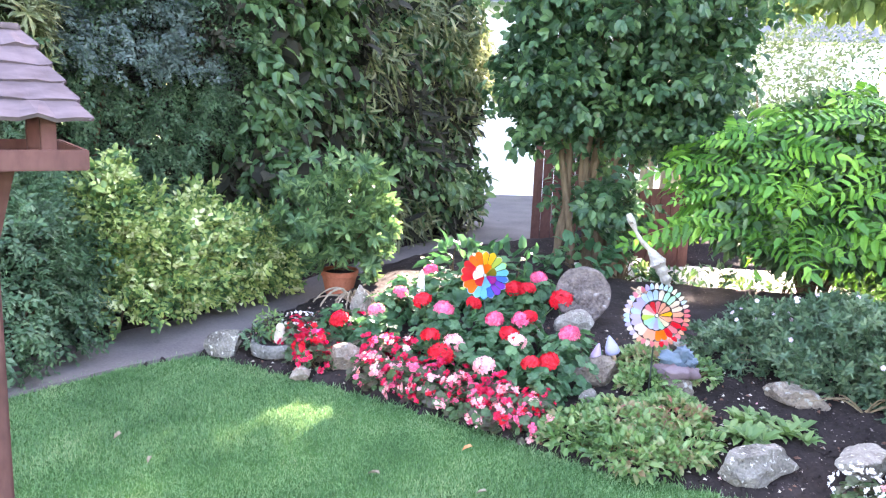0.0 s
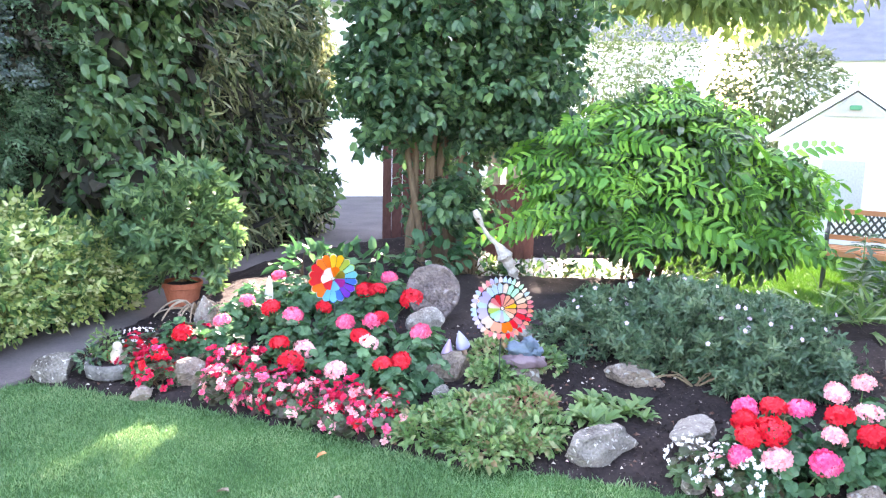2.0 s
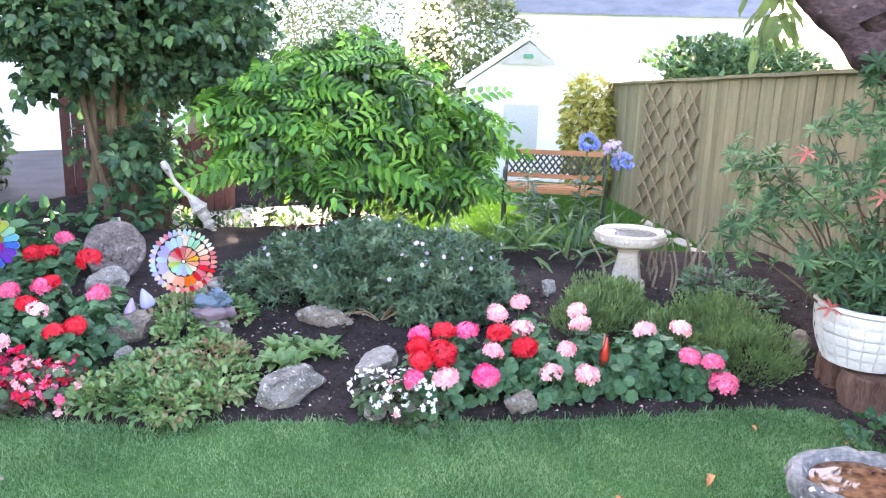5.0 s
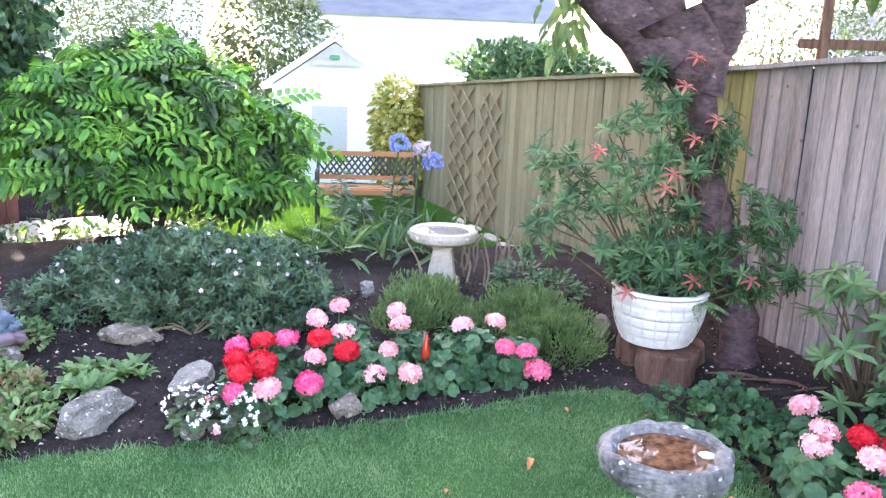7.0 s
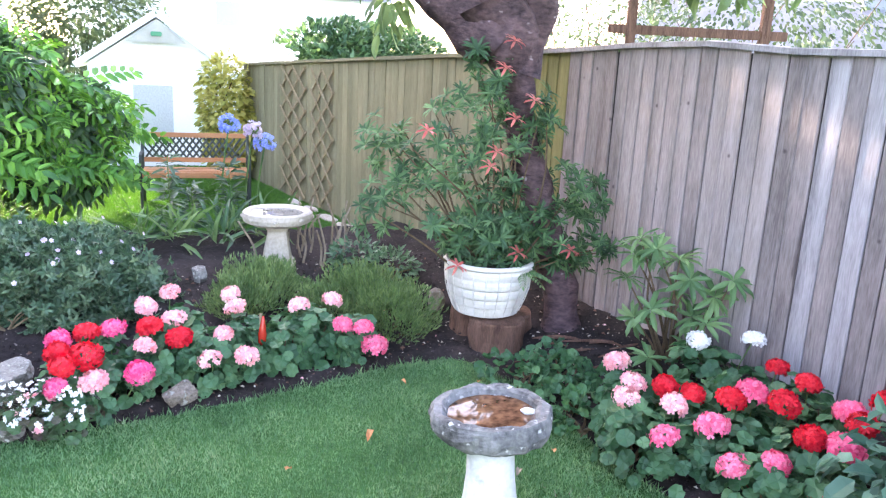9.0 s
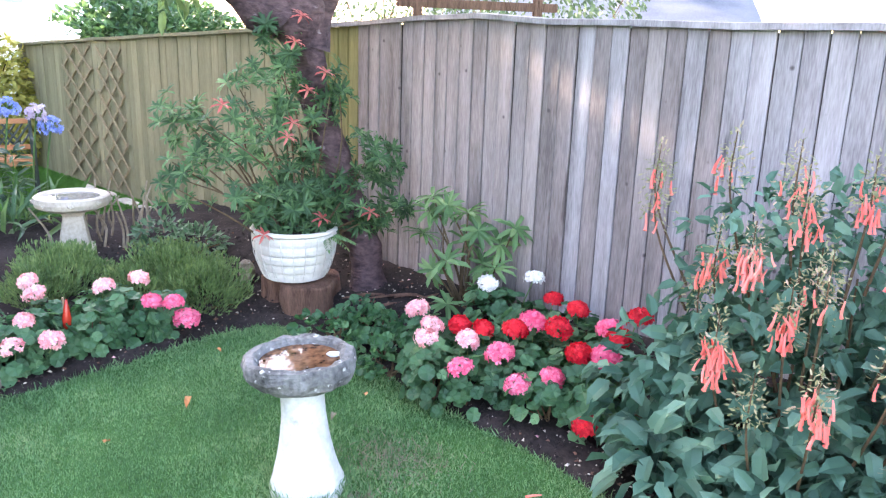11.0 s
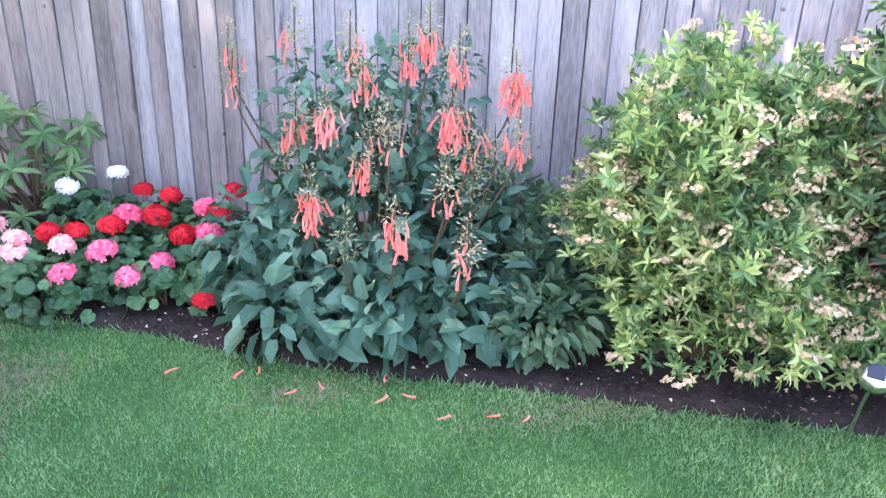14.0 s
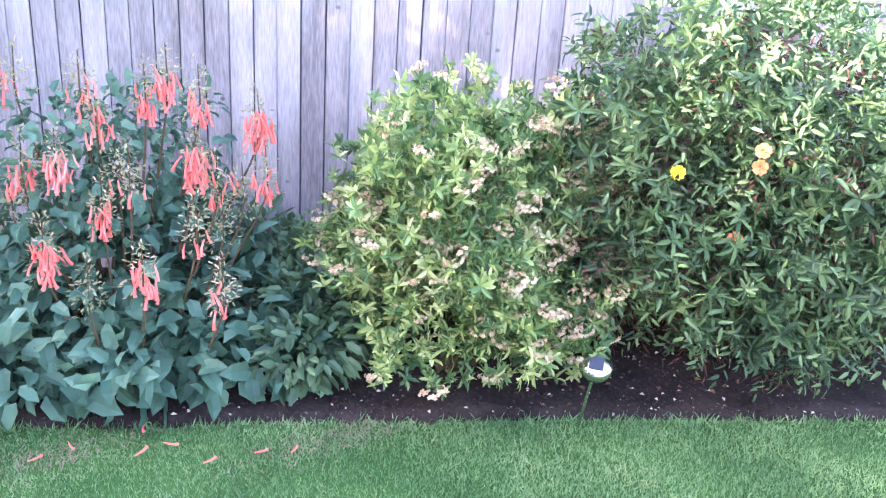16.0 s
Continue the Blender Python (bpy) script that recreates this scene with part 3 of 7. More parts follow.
bm = bmesh.new()
bmesh.ops.create_grid(bm, x_segments=40, y_segments=40, size=400)
bmesh.ops.translate(bm, verts=bm.verts, vec=(0, 0, -0.08))
tagged(part("ground", bm, turf), "wide green ground reaching to the horizon", "ground", kind="structure")
tagged(sheet("lawn", LAWN, 0.0, turf), "short mown green garden lawn", "lawn", kind="structure")
tagged(sheet("far_lawn", FAR_LAWN, 0.0, turf), "sunlit mown lawn in front of a bench", "lawn", kind="structure")
tagged(sheet("path", PATH_LINE, 0.02, concrete), "grey concrete garden path beside the hedge", "path", kind="structure")
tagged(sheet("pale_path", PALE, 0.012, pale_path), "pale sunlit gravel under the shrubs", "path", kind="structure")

# bed soil: one uneven sheet, sunk under lawns and path
step = 0.07
xs, ys = np.arange(-4.4, 6.6, step), np.arange(-6.0, 10.0, step)
GX, GY = np.meshgrid(xs, ys)
P = np.stack([GX.ravel(), GY.ravel()], 1)
rng = np.random.default_rng(5)
Z = soil_height(P) + 0.012 * lumps(np.c_[P, P[:, :1] * 0], 9, 2) + 0.006 * rng.normal(size=len(P))
under = inside(P, LAWN) | inside(P, FAR_LAWN) | inside(P, PATH_LINE) | inside(P, PALE)
Z[under] = -0.06
keep = (P @ np.array([0.903, -0.43]) < 3.78) | (P[:, 1] > 7.3)
idx = np.arange(len(P)).reshape(GX.shape)
Q = np.stack([idx[:-1, :-1], idx[:-1, 1:], idx[1:, 1:], idx[1:, :-1]], -1).reshape(-1, 4)
Q = Q[keep[Q].all(1)]
me = mesh_of("bed_soil", np.c_[P, Z], Q, soil, True)
tagged(part("bed_soil", me, soil), "dark crumbly soil of the flower beds", "soil", kind="structure")

# clods, bark chips and fallen petals on the soil
rng = np.random.default_rng(8)
C = np.c_[rng.uniform(-1.2, 4.9, 40000), rng.uniform(-3.6, 5.6, 40000)]
C = C[~(inside(C, LAWN) | inside(C, FAR_LAWN) | inside(C, PATH_LINE)) & (C @ np.array([0.903, -0.43]) < 3.68) & (away(C, LAWN_EDGE) < 1.5)]
C3 = np.c_[C, soil_height(C) + 0.008]
clod = (np.array([(-0.5, 0, 0), (0.5, 0.1, 0), (0.1, 0.6, 0.05), (0, 0.15, 0.4)]), np.array([(0, 1, 3), (1, 2, 3), (2, 0, 3)]))
k = rng.random(len(C3))
for nm, sel, size, mt, lab in (("soil_crumbs", k < 0.8, 0.024, soil, "dark soil crumbs"), ("brown_litter", (k > 0.8) & (k < 0.86), 0.03, stump_bark, "brown leaf litter and bark on the soil"), ("bark_chips", k > 0.885, 0.020, aged_white, "pale bark chips and grit on the soil"), ("fallen_petals", (k > 0.87) & (k < 0.88), 0.018, PETAL["s"], "fallen pale petals on the soil")):
    Pk = C3[sel]
    V, F = spread(clod, Pk, unit(rng, len(Pk)) * (1, 1, 0.15), np.tile((0.0, 0, 1), (len(Pk), 1)), size * rng.uniform(0.4, 1.3, len(Pk)))
    tagged(part(nm, mesh_of(nm, V, F, mt), mt), lab, "soil", kind="stuff")


def grass(name, poly, x0, x1, y0, y1, density, height, width, seed, label, clear=None, mat=grass_mat):
    rng = np.random.default_rng(seed)
    n = int((x1 - x0) * (y1 - y0) * density)
    P = np.c_[rng.uniform(x0, x1, n), rng.uniform(y0, y1, n)]
    P = P[inside(P, poly)]
    if clear:
        P = P[~((P[:, 0] > clear[0]) & (P[:, 0] < clear[1]) & (P[:, 1] > clear[2]) & (P[:, 1] < clear[3]))]
    n = len(P)
    P = np.c_[P, np.zeros(n)]
    D = np.c_[rng.normal(size=(n, 2)) * 0.45, np.ones(n)]
    N = np.c_[rng.normal(size=(n, 2)), np.zeros(n)]
    sh = (np.array([(-width / 2, 0, 0), (width / 2, 0, 0), (0, 1, 0.2)]), np.array([(0, 1, 2)]))
    patch = 1 + 0.25 * lumps(P, 4.0, seed)
    V, F = spread(sh, P, D, N, height * rng.uniform(0.6, 1.25, n) * patch)
    tagged(part(name, mesh_of(name, V, F, mat), mat), label, "grass", kind="stuff")


grass("grass", LAWN, -2.4, 3.9, -3.6, 4.7, 21000, 0.0185, 0.23, 3, "short mown green grass blades of the lawn")
grass("outer_grass", LAWN, -6.0, 3.9, -7.0, 4.7, 9000, 0.02, 0.36, 6, "short mown grass of the lawn's outer part", (-2.4, 3.9, -3.6, 4.7))
grass("far_grass", FAR_LAWN, 3.9, 8.0, 3.9, 8.5, 9000, 0.024, 0.3, 4, "sunlit short grass round the bench", None, far_grass_mat)
# ragged longer tufts along the lawn's cut edge
rng = np.random.default_rng(31)
EP = []
for a, b in zip(LAWN_EDGE, LAWN_EDGE[1:]):
    a, b = np.array(a), np.array(b)
    n = int(np.linalg.norm(b - a) * 420)
    EP.append(a + (b - a) * rng.random((n, 1)) + rng.normal(size=(n, 2)) * 0.018)
EP = np.concatenate(EP)
EP = np.c_[EP, np.full(len(EP), -0.01)]
V, F = spread((np.array([(-0.06, 0, 0), (0.06, 0, 0), (-0.045, 0.55, 0.06), (0.045, 0.55, 0.06), (0, 1, 0.3)]), np.array([(0, 1, 3), (0, 3, 2), (2, 3, 4)])), EP, np.c_[rng.normal(size=(len(EP), 2)) * 0.6, np.ones(len(EP))], np.c_[rng.normal(size=(len(EP), 2)), np.zeros(len(EP))], rng.uniform(0.02, 0.055, len(EP)))
tagged(part("edge_grass", mesh_of("edge_grass", V, F, grass_mat), grass_mat), "longer grass along the lawn's edge", "grass", kind="stuff")

# worn straw-coloured patches in the lawn
rng = np.random.default_rng(37)
for x, y, rx, ry, n in ((2.62, 0.48, 0.16, 0.2, 700), (2.28, -0.62, 0.1, 0.25, 420), (1.95, -1.55, 0.1, 0.35, 520), (2.25, 0.5, 0.14, 0.08, 260)):
    Q = np.c_[x + rx * rng.normal(size=n) * 0.6, y + ry * rng.normal(size=n) * 0.6]
    Q = Q[inside(Q, LAWN)]
    n = len(Q)
    V, F = spread((np.array([(-0.07, 0, 0), (0.07, 0, 0), (0, 1, 0.25)]), np.array([(0, 1, 2)])), np.c_[Q, np.full(n, 0.004)], np.c_[rng.normal(size=(n, 2)) * 0.9, np.ones(n)], np.c_[rng.normal(size=(n, 2)), np.zeros(n)], rng.uniform(0.018, 0.036, n))
    tagged(part("dry_grass", mesh_of("dry_grass", V, F, dry_leaf), dry_leaf), "worn straw-coloured patch of dry grass", "grass", kind="stuff")

# ---- fence ----
TOPS = [(-6.5, 1.75), (0.44, 1.76), (1.3, 1.76), (2.03, 1.77), (2.66, 1.80), (3.31, 1.765), (3.82, 1.73), (4.04, 1.72), (5.26, 1.66), (6.2, 1.62), (9.9, 1.44)]


def fence_top(s):
    return float(np.interp(s, [a for a, _ in TOPS], [b for _, b in TOPS]))


def fence_point(s, out=0.0, z=0.0):
    """A place on the fence: s metres along, out metres in front of it."""
    p = FENCE_AT + FENCE_D * s - FENCE_N * out
    return Vector((p.x, p.y, z))


FENCE_TURN = math.degrees(math.atan2(FENCE_D.y, FENCE_D.x))
fence = tagged(new("fence_1"), "weathered closeboard timber fence, mossy at its far end", "fence", kind="structure")


def rail_mesh(s0, s1, z_off, half, deep, material, name):
    bm = bmesh.new()
    n = max(2, int((s1 - s0) / 0.5))
    rings = []
    for i in range(n + 1):
        s = s0 + (s1 - s0) * i / n
        z = fence_top(s) + z_off + 0.004 * math.sin(s * 5.1)
        ring = [bm.verts.new(fence_point(s, o, z + dz)) for o, dz in ((deep, -half), (deep, half), (-0.03, half + 0.006), (-0.03, -half))]
        rings.append(ring)
    for a, b in zip(rings, rings[1:]):
        for k in range(4):
            bm.faces.new((a[k], a[(k + 1) % 4], b[(k + 1) % 4], b[k]))
    bm.faces.new(rings[0]), bm.faces.new(rings[-1])
    bmesh.ops.recalc_face_normals(bm, faces=bm.faces)
    return part(name, bm, material, fence)


def board_mesh(material, name, w, thick):
    """A feather-edged board one metre high: thick at one edge, thin at the other, with a nibbled end."""
    bm = bmesh.new()
    prof = [(-w / 2, -0.004), (-w / 2, thick * 0.75), (-w / 2 + 0.045 * w, thick), (w / 2 - 0.035 * w, 0.006), (w / 2, -0.004)]
    lo = [bm.verts.new((x, y, 0)) for x, y in prof]
    hi = [bm.verts.new((x, y, 1)) for x, y in prof]
    for k in range(5):
        bm.faces.new((lo[k], lo[(k + 1) % 5], hi[(k + 1) % 5], hi[k]))
    bm.faces.new(lo), bm.faces.new(list(reversed(hi)))
    bmesh.ops.recalc_face_normals(bm, faces=bm.faces)
    me = bpy.data.meshes.new(name)
    bm.to_mesh(me)
    bm.free()
    me.materials.append(material)
    return me


tagged(part("fence_rail", (lambda b: (box(b, -6.5, -0.07, 0.35, 9.9, -0.012, 0.43), box(b, -6.5, -0.07, 1.15, 9.9, -0.012, 1.23), b)[2])(bmesh.new()), fence_wood, fence, at=Matrix.Translation(FENCE_AT) @ pose(0, 0, 0, 0, 0, FENCE_TURN)), "rail behind the boards")
# sheet added behind the boards so that their joints look shaded
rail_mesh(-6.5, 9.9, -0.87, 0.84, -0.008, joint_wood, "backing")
rail_mesh(-6.5, 4.05, 0.0, 0.014, 0.045, fence_wood, "cap_rail")
rail_mesh(4.05, 9.9, 0.0, 0.014, 0.045, mossy_wood, "cap_rail")
shapes = {fence_wood: board_mesh(fence_wood, "board", 1.0, 0.012), brown_fence_wood: board_mesh(brown_fence_wood, "board", 1.0, 0.012), green_wood: board_mesh(green_wood, "board", 1.0, 0.013), mossy_wood: board_mesh(mossy_wood, "board", 1.0, 0.006)}
rnd = random.Random(4)


def board_pitch(s):
    """The boards' spacing along the fence, a little wider towards the near end."""
    return float(np.interp(s, [-1.2, 0.8, 1.3, 3.2, 3.6], [0.1165, 0.109, 0.1025, 0.1005, 0.110]))


edges = [3.298]
while edges[-1] < 9.8:
    edges.append(edges[-1] + board_pitch(edges[-1]) + rnd.uniform(-0.003, 0.003))
edges.reverse()
while edges[-1] > -6.4:
    edges.append(edges[-1] - board_pitch(edges[-1]) + rnd.uniform(-0.003, 0.003))
for s1, s0 in zip(edges, edges[1:]):
    sm = (s0 + s1) / 2
    m = fence_wood if sm < 1.5 + rnd.uniform(-0.5, 0.5) else brown_fence_wood if sm < 3.62 else green_wood if sm < 4.1 else mossy_wood
    top = fence_top(sm) - 0.012
    part("board", shapes[m], m, fence, at=Matrix.Translation(fence_point(sm, 0.004 * rnd.random() + 0.001, -0.06)) @ pose(0, 0, 0, rnd.uniform(-0.2, 0.2), rnd.uniform(-0.1, 0.1), FENCE_TURN + rnd.uniform(-0.6, 0.6)) @ Matrix.Diagonal((s1 - s0 - 0.0025, 1, top + 0.06, 1)))

# trellis: two stretched panels of crossed slats
trellis_wood = surface("trellis_wood", (0.15, 0.11, 0.06), (0.34, 0.27, 0.17), 0.9, 5, 40, 0.4)
for s0, s1 in ((7.77, 8.50), (7.06, 7.63)):
    tr = thing("trellis", fence_point((s0 + s1) / 2, 0.03, 0.06), "diamond lattice trellis of thin brown slats on a fence", "trellis", "trellis panels", turn=FENCE_TURN)
    w, hgt = s1 - s0, 1.42
    pitch = 0.235
    for sgn in (-1, 1):
        for i in range(-3, 9):
            x0, x1, z0 = -w / 2, w / 2, i * pitch
            z1 = z0 + 0.50
            if sgn < 0:
                z0, z1 = z1, z0
            a, b = Vector((x0, 0, z0)), Vector((x1, 0, z1))
            lo, hi = max(min(z0, z1), 0.0), min(max(z0, z1), hgt)
            if hi - lo < 0.08:
                continue
            ta, tb = sorted(((lo - z0) / (z1 - z0), (hi - z0) / (z1 - z0)))
            pa, pb = a + (b - a) * ta, a + (b - a) * tb
            bm = bmesh.new()
            L = (pb - pa).length
            box(bm, 0, -0.008, -0.011, L, 0.006, 0.011)
            ang = math.degrees(math.atan2(pb.z - pa.z, pb.x - pa.x))
            part("slat", bm, trellis_wood, tr, at=Matrix.Translation(pa + Vector((0, 0.012 * (sgn > 0) + 0.004, 0))) @ pose(0, 0, 0, 0, -ang, 0))

# ---- large plants round the garden ----
# breaks in the crowns, through which the low sun reaches the lawn, the leaning log and the big bush: place and width
# leaves are left out along the sun's rays to place its patches
SUN_BREAKS = [(-1.3 + 0.16 * i, 3.5 + 0.02 * i, 0.0, 0.07 + 0.03 * (i % 2)) for i in range(6)] + [(0.48 + 0.13 * i, 2.62 + 0.02 * i, 0.0, 0.025) for i in range(5)] + [(-1.74, 3.98, 0.0, 0.04), (1.6, -2.95, 2.0, 0.36), (1.5, -3.6, 2.0, 0.44), (1.1, -4.3, 2.0, 0.46), (1.85, 6.15, 0.45, 0.16)]


def open_to_sun(P, shift=(0, 0, 0)):
    """Which points leave the sun's way free."""
    P = P + np.array(shift)
    d = np.array(to_sun)
    ok = np.ones(len(P), bool)
    for x, y, z, r in SUN_BREAKS:
        q = P - np.array([x, y, z])
        away_by = np.linalg.norm(q - (q @ d)[:, None] * d, axis=1)
        ok &= away_by > r * (1 + 0.25 * lumps(P, 5.0, 91)) + 0.06
    return ok


SPRIG, BROAD, HANG = sprig_shape(9, 0.36, 0.55, 2, True), sprig_shape(6, 0.6, 0.62, 3), sprig_shape(7, 0.55, 0.2, 4, False, 0.5)
IVY = sprig_shape(6, 0.5, 0.78, 5)
BL, LF = blade_shape(0.5), blade_shape(0.62, 0.1, 0.2, 0.35)


def hedge_face(rng, n, line, z0, z1, depth=0.5, rough=0.22, seed=0, knots=2.4):
    """Points on the uneven upright face of a hedge along a line, and the way out of it (to the right of the line)."""
    L = np.array(line, float)
    seg = np.diff(L, axis=0)
    ln = np.hypot(*seg.T)
    i = rng.choice(len(seg), n, p=ln / ln.sum())
    t = rng.random(n)
    xy = L[i] + seg[i] * t[:, None]
    out = np.c_[seg[i, 1], -seg[i, 0]] / ln[i][:, None]
    z = z0 + (z1 - z0) * rng.random(n)
    P = np.c_[xy, z]
    k = rough * lumps(P, knots, seed) + rough * 0.6 * lumps(P, knots * 2.6, seed + 3) - depth * rng.random(n) ** 1.7
    P[:, :2] += out * k[:, None]
    return P, np.c_[out, np.zeros(n) + 0.15]


def stems_in(name, base, tips, material, parent, r=0.012, seed=0, single=False):
    rnd = random.Random(seed)
    bm = bmesh.new()
    for tip in tips:
        if single:
            bm = bmesh.new()
        b, t = Vector(base), Vector(tip)
        mid = b.lerp(t, 0.5) + Vector((rnd.uniform(-1, 1), rnd.uniform(-1, 1), rnd.uniform(0, 1))) * (t - b).length * 0.12
        b = b + Vector((rnd.uniform(-1, 1), rnd.uniform(-1, 1), 0)) * r * 3
        tube(bm, bend([b, mid, t], 4), list(np.linspace(r, r * 0.35, 9)), 5)
        if single:
            part("stem", bm, material, parent)
    if not single:
        part(name, bm, material, parent)["kind"] = "stuff"


def hedge(name, label, line, z0, z1, n, shape, size, mat, seed, depth=0.5, rough=0.22, droop=0.3, knots=2.4, stem_count=14):
    rng = np.random.default_rng(seed)
    base = (*np.mean(np.array(line), axis=0), 0.0)
    th = thing(name, base, label, "hedge")
    P, out = hedge_face(rng, n, line, z0, z1, depth, rough, seed, knots)
    leaves("foliage", shape, P - np.array(base), out, size, mat, th, rng, droop, 0.4, 0.8)
    # a dark layer set back from the face paints shade into the gaps
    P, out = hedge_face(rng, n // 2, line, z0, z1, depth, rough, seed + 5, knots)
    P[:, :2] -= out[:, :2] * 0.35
    leaves("inner_foliage", shape, P - np.array(base), out, size * 1.7, MAT_LEAF["inner_shade"], th, rng, droop, 0.2, 0.7, "near-black inner leaves that paint shade into the hedge's gaps")
    L = np.array(line)
    rnd = random.Random(seed)
    for i in range(stem_count):
        t = (i + 0.5) / stem_count * (len(L) - 1)
        a = L[int(t)] + (L[min(int(t) + 1, len(L) - 1)] - L[int(t)]) * (t % 1)
        d = L[-1] - L[0]
        out2 = np.array([d[1], -d[0]]) / np.hypot(*d)
        a = a - out2 * rnd.uniform(0.25, 0.6) - np.array(base[:2])
        pts = [(a[0], a[1], 0), (a[0] + rnd.uniform(-.2, .2), a[1] + rnd.uniform(-.2, .2), z1 * 0.4), (a[0] + rnd.uniform(-.4, .4), a[1] + rnd.uniform(-.4, .4), z1 * 0.92)]
        part("stem", tube(bmesh.new(), bend(pts, 4), list(np.linspace(0.03, 0.01, 9)), 6), twig, th)
    return th


# line runs so that its right-hand side faces the path
hedge("privet_hedge", "dense dark green small-leaved hedge above the path", [(-3.6, 2.6), (-3.2, 3.5), (-2.75, 4.3), (-2.4, 5.1), (-1.85, 5.85), (-1.52, 6.45)], 0.05, 3.0, 17000, SPRIG, 0.12, MAT_LEAF["privet"], 11, 0.45, 0.26, knots=3.4)
hedge("blue_hedge", "bluish green fine-leaved shrub over the hedge", [(-2.35, 5.0), (-1.8, 5.8), (-1.5, 6.4)], 1.75, 3.4, 2600, SPRIG, 0.12, MAT_LEAF["bluish"], 12, 0.4, 0.3, stem_count=3)
hedge("laurel_hedge", "tall dark glossy large-leaved hedge beside the path", [(-1.5, 6.25), (-1.2, 6.85), (-0.6, 8.2), (0.15, 9.4), (0.55, 10.3)], 0.35, 4.0, 4800, BROAD, 0.20, MAT_LEAF["laurel"], 13, 0.75, 0.34, 0.6)
hedge("bamboo_hedge", "hanging narrow olive and brown leaves by the gate", [(-0.75, 8.0), (-0.1, 9.0), (0.5, 10.0)], 0.25, 2.9, 1800, HANG, 0.28, MAT_LEAF["olive"], 14, 0.5, 0.3, 1.0, stem_count=26)


def shrub(name, label, category, at, radii, n, shape, size, mat, seed, zc=None, low=-0.55, depth=0.4, rough=0.18, droop=0.3, up=0.5, messy=0.6, stems=10, knots=3.2, group=""):
    rng = np.random.default_rng(seed)
    th = thing(name, at, label, category, group)
    P, out = dome(rng, n, radii, low, depth, rough, knots, seed)
    zc = radii[2] if zc is None else zc
    P[:, 2] += zc
    P[:, 2] = np.maximum(P[:, 2], 0.02)
    leaves("foliage", shape, P, out, size, mat, th, rng, droop, up, messy)
    tips = P[rng.choice(len(P), min(stems, len(P)), replace=False)] * 0.9
    if stems:
        stems_in("stem", (0, 0, -0.03), tips, twig, th, 0.010 + 0.006 * radii[2], seed, True)
    return th, P, out, rng


for k, (x, y, rx, ry, rz, zc, n) in enumerate(((-1.98, 5.22, 0.34, 0.42, 0.44, 0.44, 5200), (-1.72, 5.66, 0.36, 0.42, 0.42, 0.38, 5200), (-1.42, 6.15, 0.34, 0.5, 0.36, 0.30, 4600), (-2.08, 5.0, 0.2, 0.22, 0.26, 0.84, 1500))):
    shrub("euonymus_bush", "golden variegated evergreen bush beside the path", "bush", (x, y, 0), (rx, ry, rz), int(n * 0.36), sprig_shape(7, 0.46, 0.66, 6), 0.105, MAT_LEAF["euonymus"], 21 + 40 * k, zc, droop=-0.2, depth=0.6, rough=0.42, knots=4.5, messy=0.9, group="golden bushes")
shrub("euonymus_bush", "dark green bush with some pale leaves by the path", "bush", (-2.45, 4.45, 0), (0.42, 0.6, 0.62), 2300, SPRIG, 0.13, MAT_LEAF["privet"], 23, 0.45, rough=0.35, knots=5.0)
shrub("olive_shrub", "tall olive-leaved shrub with narrow pale leaves", "shrub", (-2.95, 4.75, 0), (0.6, 0.6, 1.0), 900, whorl_shape(9, 0.2, 5, 12), 0.13, MAT_LEAF["olive"], 24, 2.15, stems=8)

# climber-clad tree beside the gate
ivy = thing("climber_tree", (1.7, 7.15, 0.0), "multi-stemmed small tree clothed in dark green climber leaves", "tree")
rnd = random.Random(6)
for i, (x0, y0, x1, y1, r) in enumerate(((-0.45, 0.0, -0.38, 0.05, 0.05), (-0.3, -0.1, -0.5, 0.0, 0.04), (-0.02, 0.05, -0.12, 0.1, 0.08), (0.1, -0.05, 0.12, 0.0, 0.07), (0.22, 0.05, 0.35, 0.1, 0.05), (-0.12, 0.15, 0.05, 0.2, 0.06))):
    bm = bmesh.new()
    mid = ((x0 + x1) / 2 + rnd.uniform(-.12, .12), (y0 + y1) / 2, 1.0)
    tube(bm, bend([(x0, y0, -0.05), (x0 * 0.95 + rnd.uniform(-.05, .05), y0, 0.45), mid, (x1 * 1.1, y1, 2.0), (x1 * 1.8, y1 * 2, 3.4)], 4), list(np.linspace(r, r * 0.5, 17)), 8, 0.5, i)
    part("trunk", bm, vine_bark, ivy)
rng = np.random.default_rng(41)
clumps = [((0.05, 0, 2.9), (1.2, 0.8, 1.3), 5200), ((-0.6, -0.1, 1.8), (0.4, 0.45, 0.45), 700), ((0.5, -0.1, 1.75), (0.5, 0.5, 0.5), 1000), ((0.02, -0.25, 0.78), (0.22, 0.18, 0.17), 260), ((0.15, 0.6, 0.95), (0.55, 0.2, 0.8), 300), ((0.15, 0.1, 1.75), (0.42, 0.35, 0.3), 420), ((0.75, 0.0, 2.0), (0.4, 0.4, 0.5), 700)]
Ps, Os = [], []
for c, r, n in clumps:
    P, o = dome(rng, n // 2, r, -1, 0.55, 0.36, 4.6, len(Ps))
    Ps.append(P + np.array(c)), Os.append(o)
P, o = np.concatenate(Ps), np.concatenate(Os)
sunny = open_to_sun(P, (1.7, 7.15, 0.0))
P, o = P[sunny], o[sunny]
leaves("crown", IVY, P, o, 0.175, MAT_LEAF["ivy"], ivy, rng, 0.45, 0.5, 0.95)

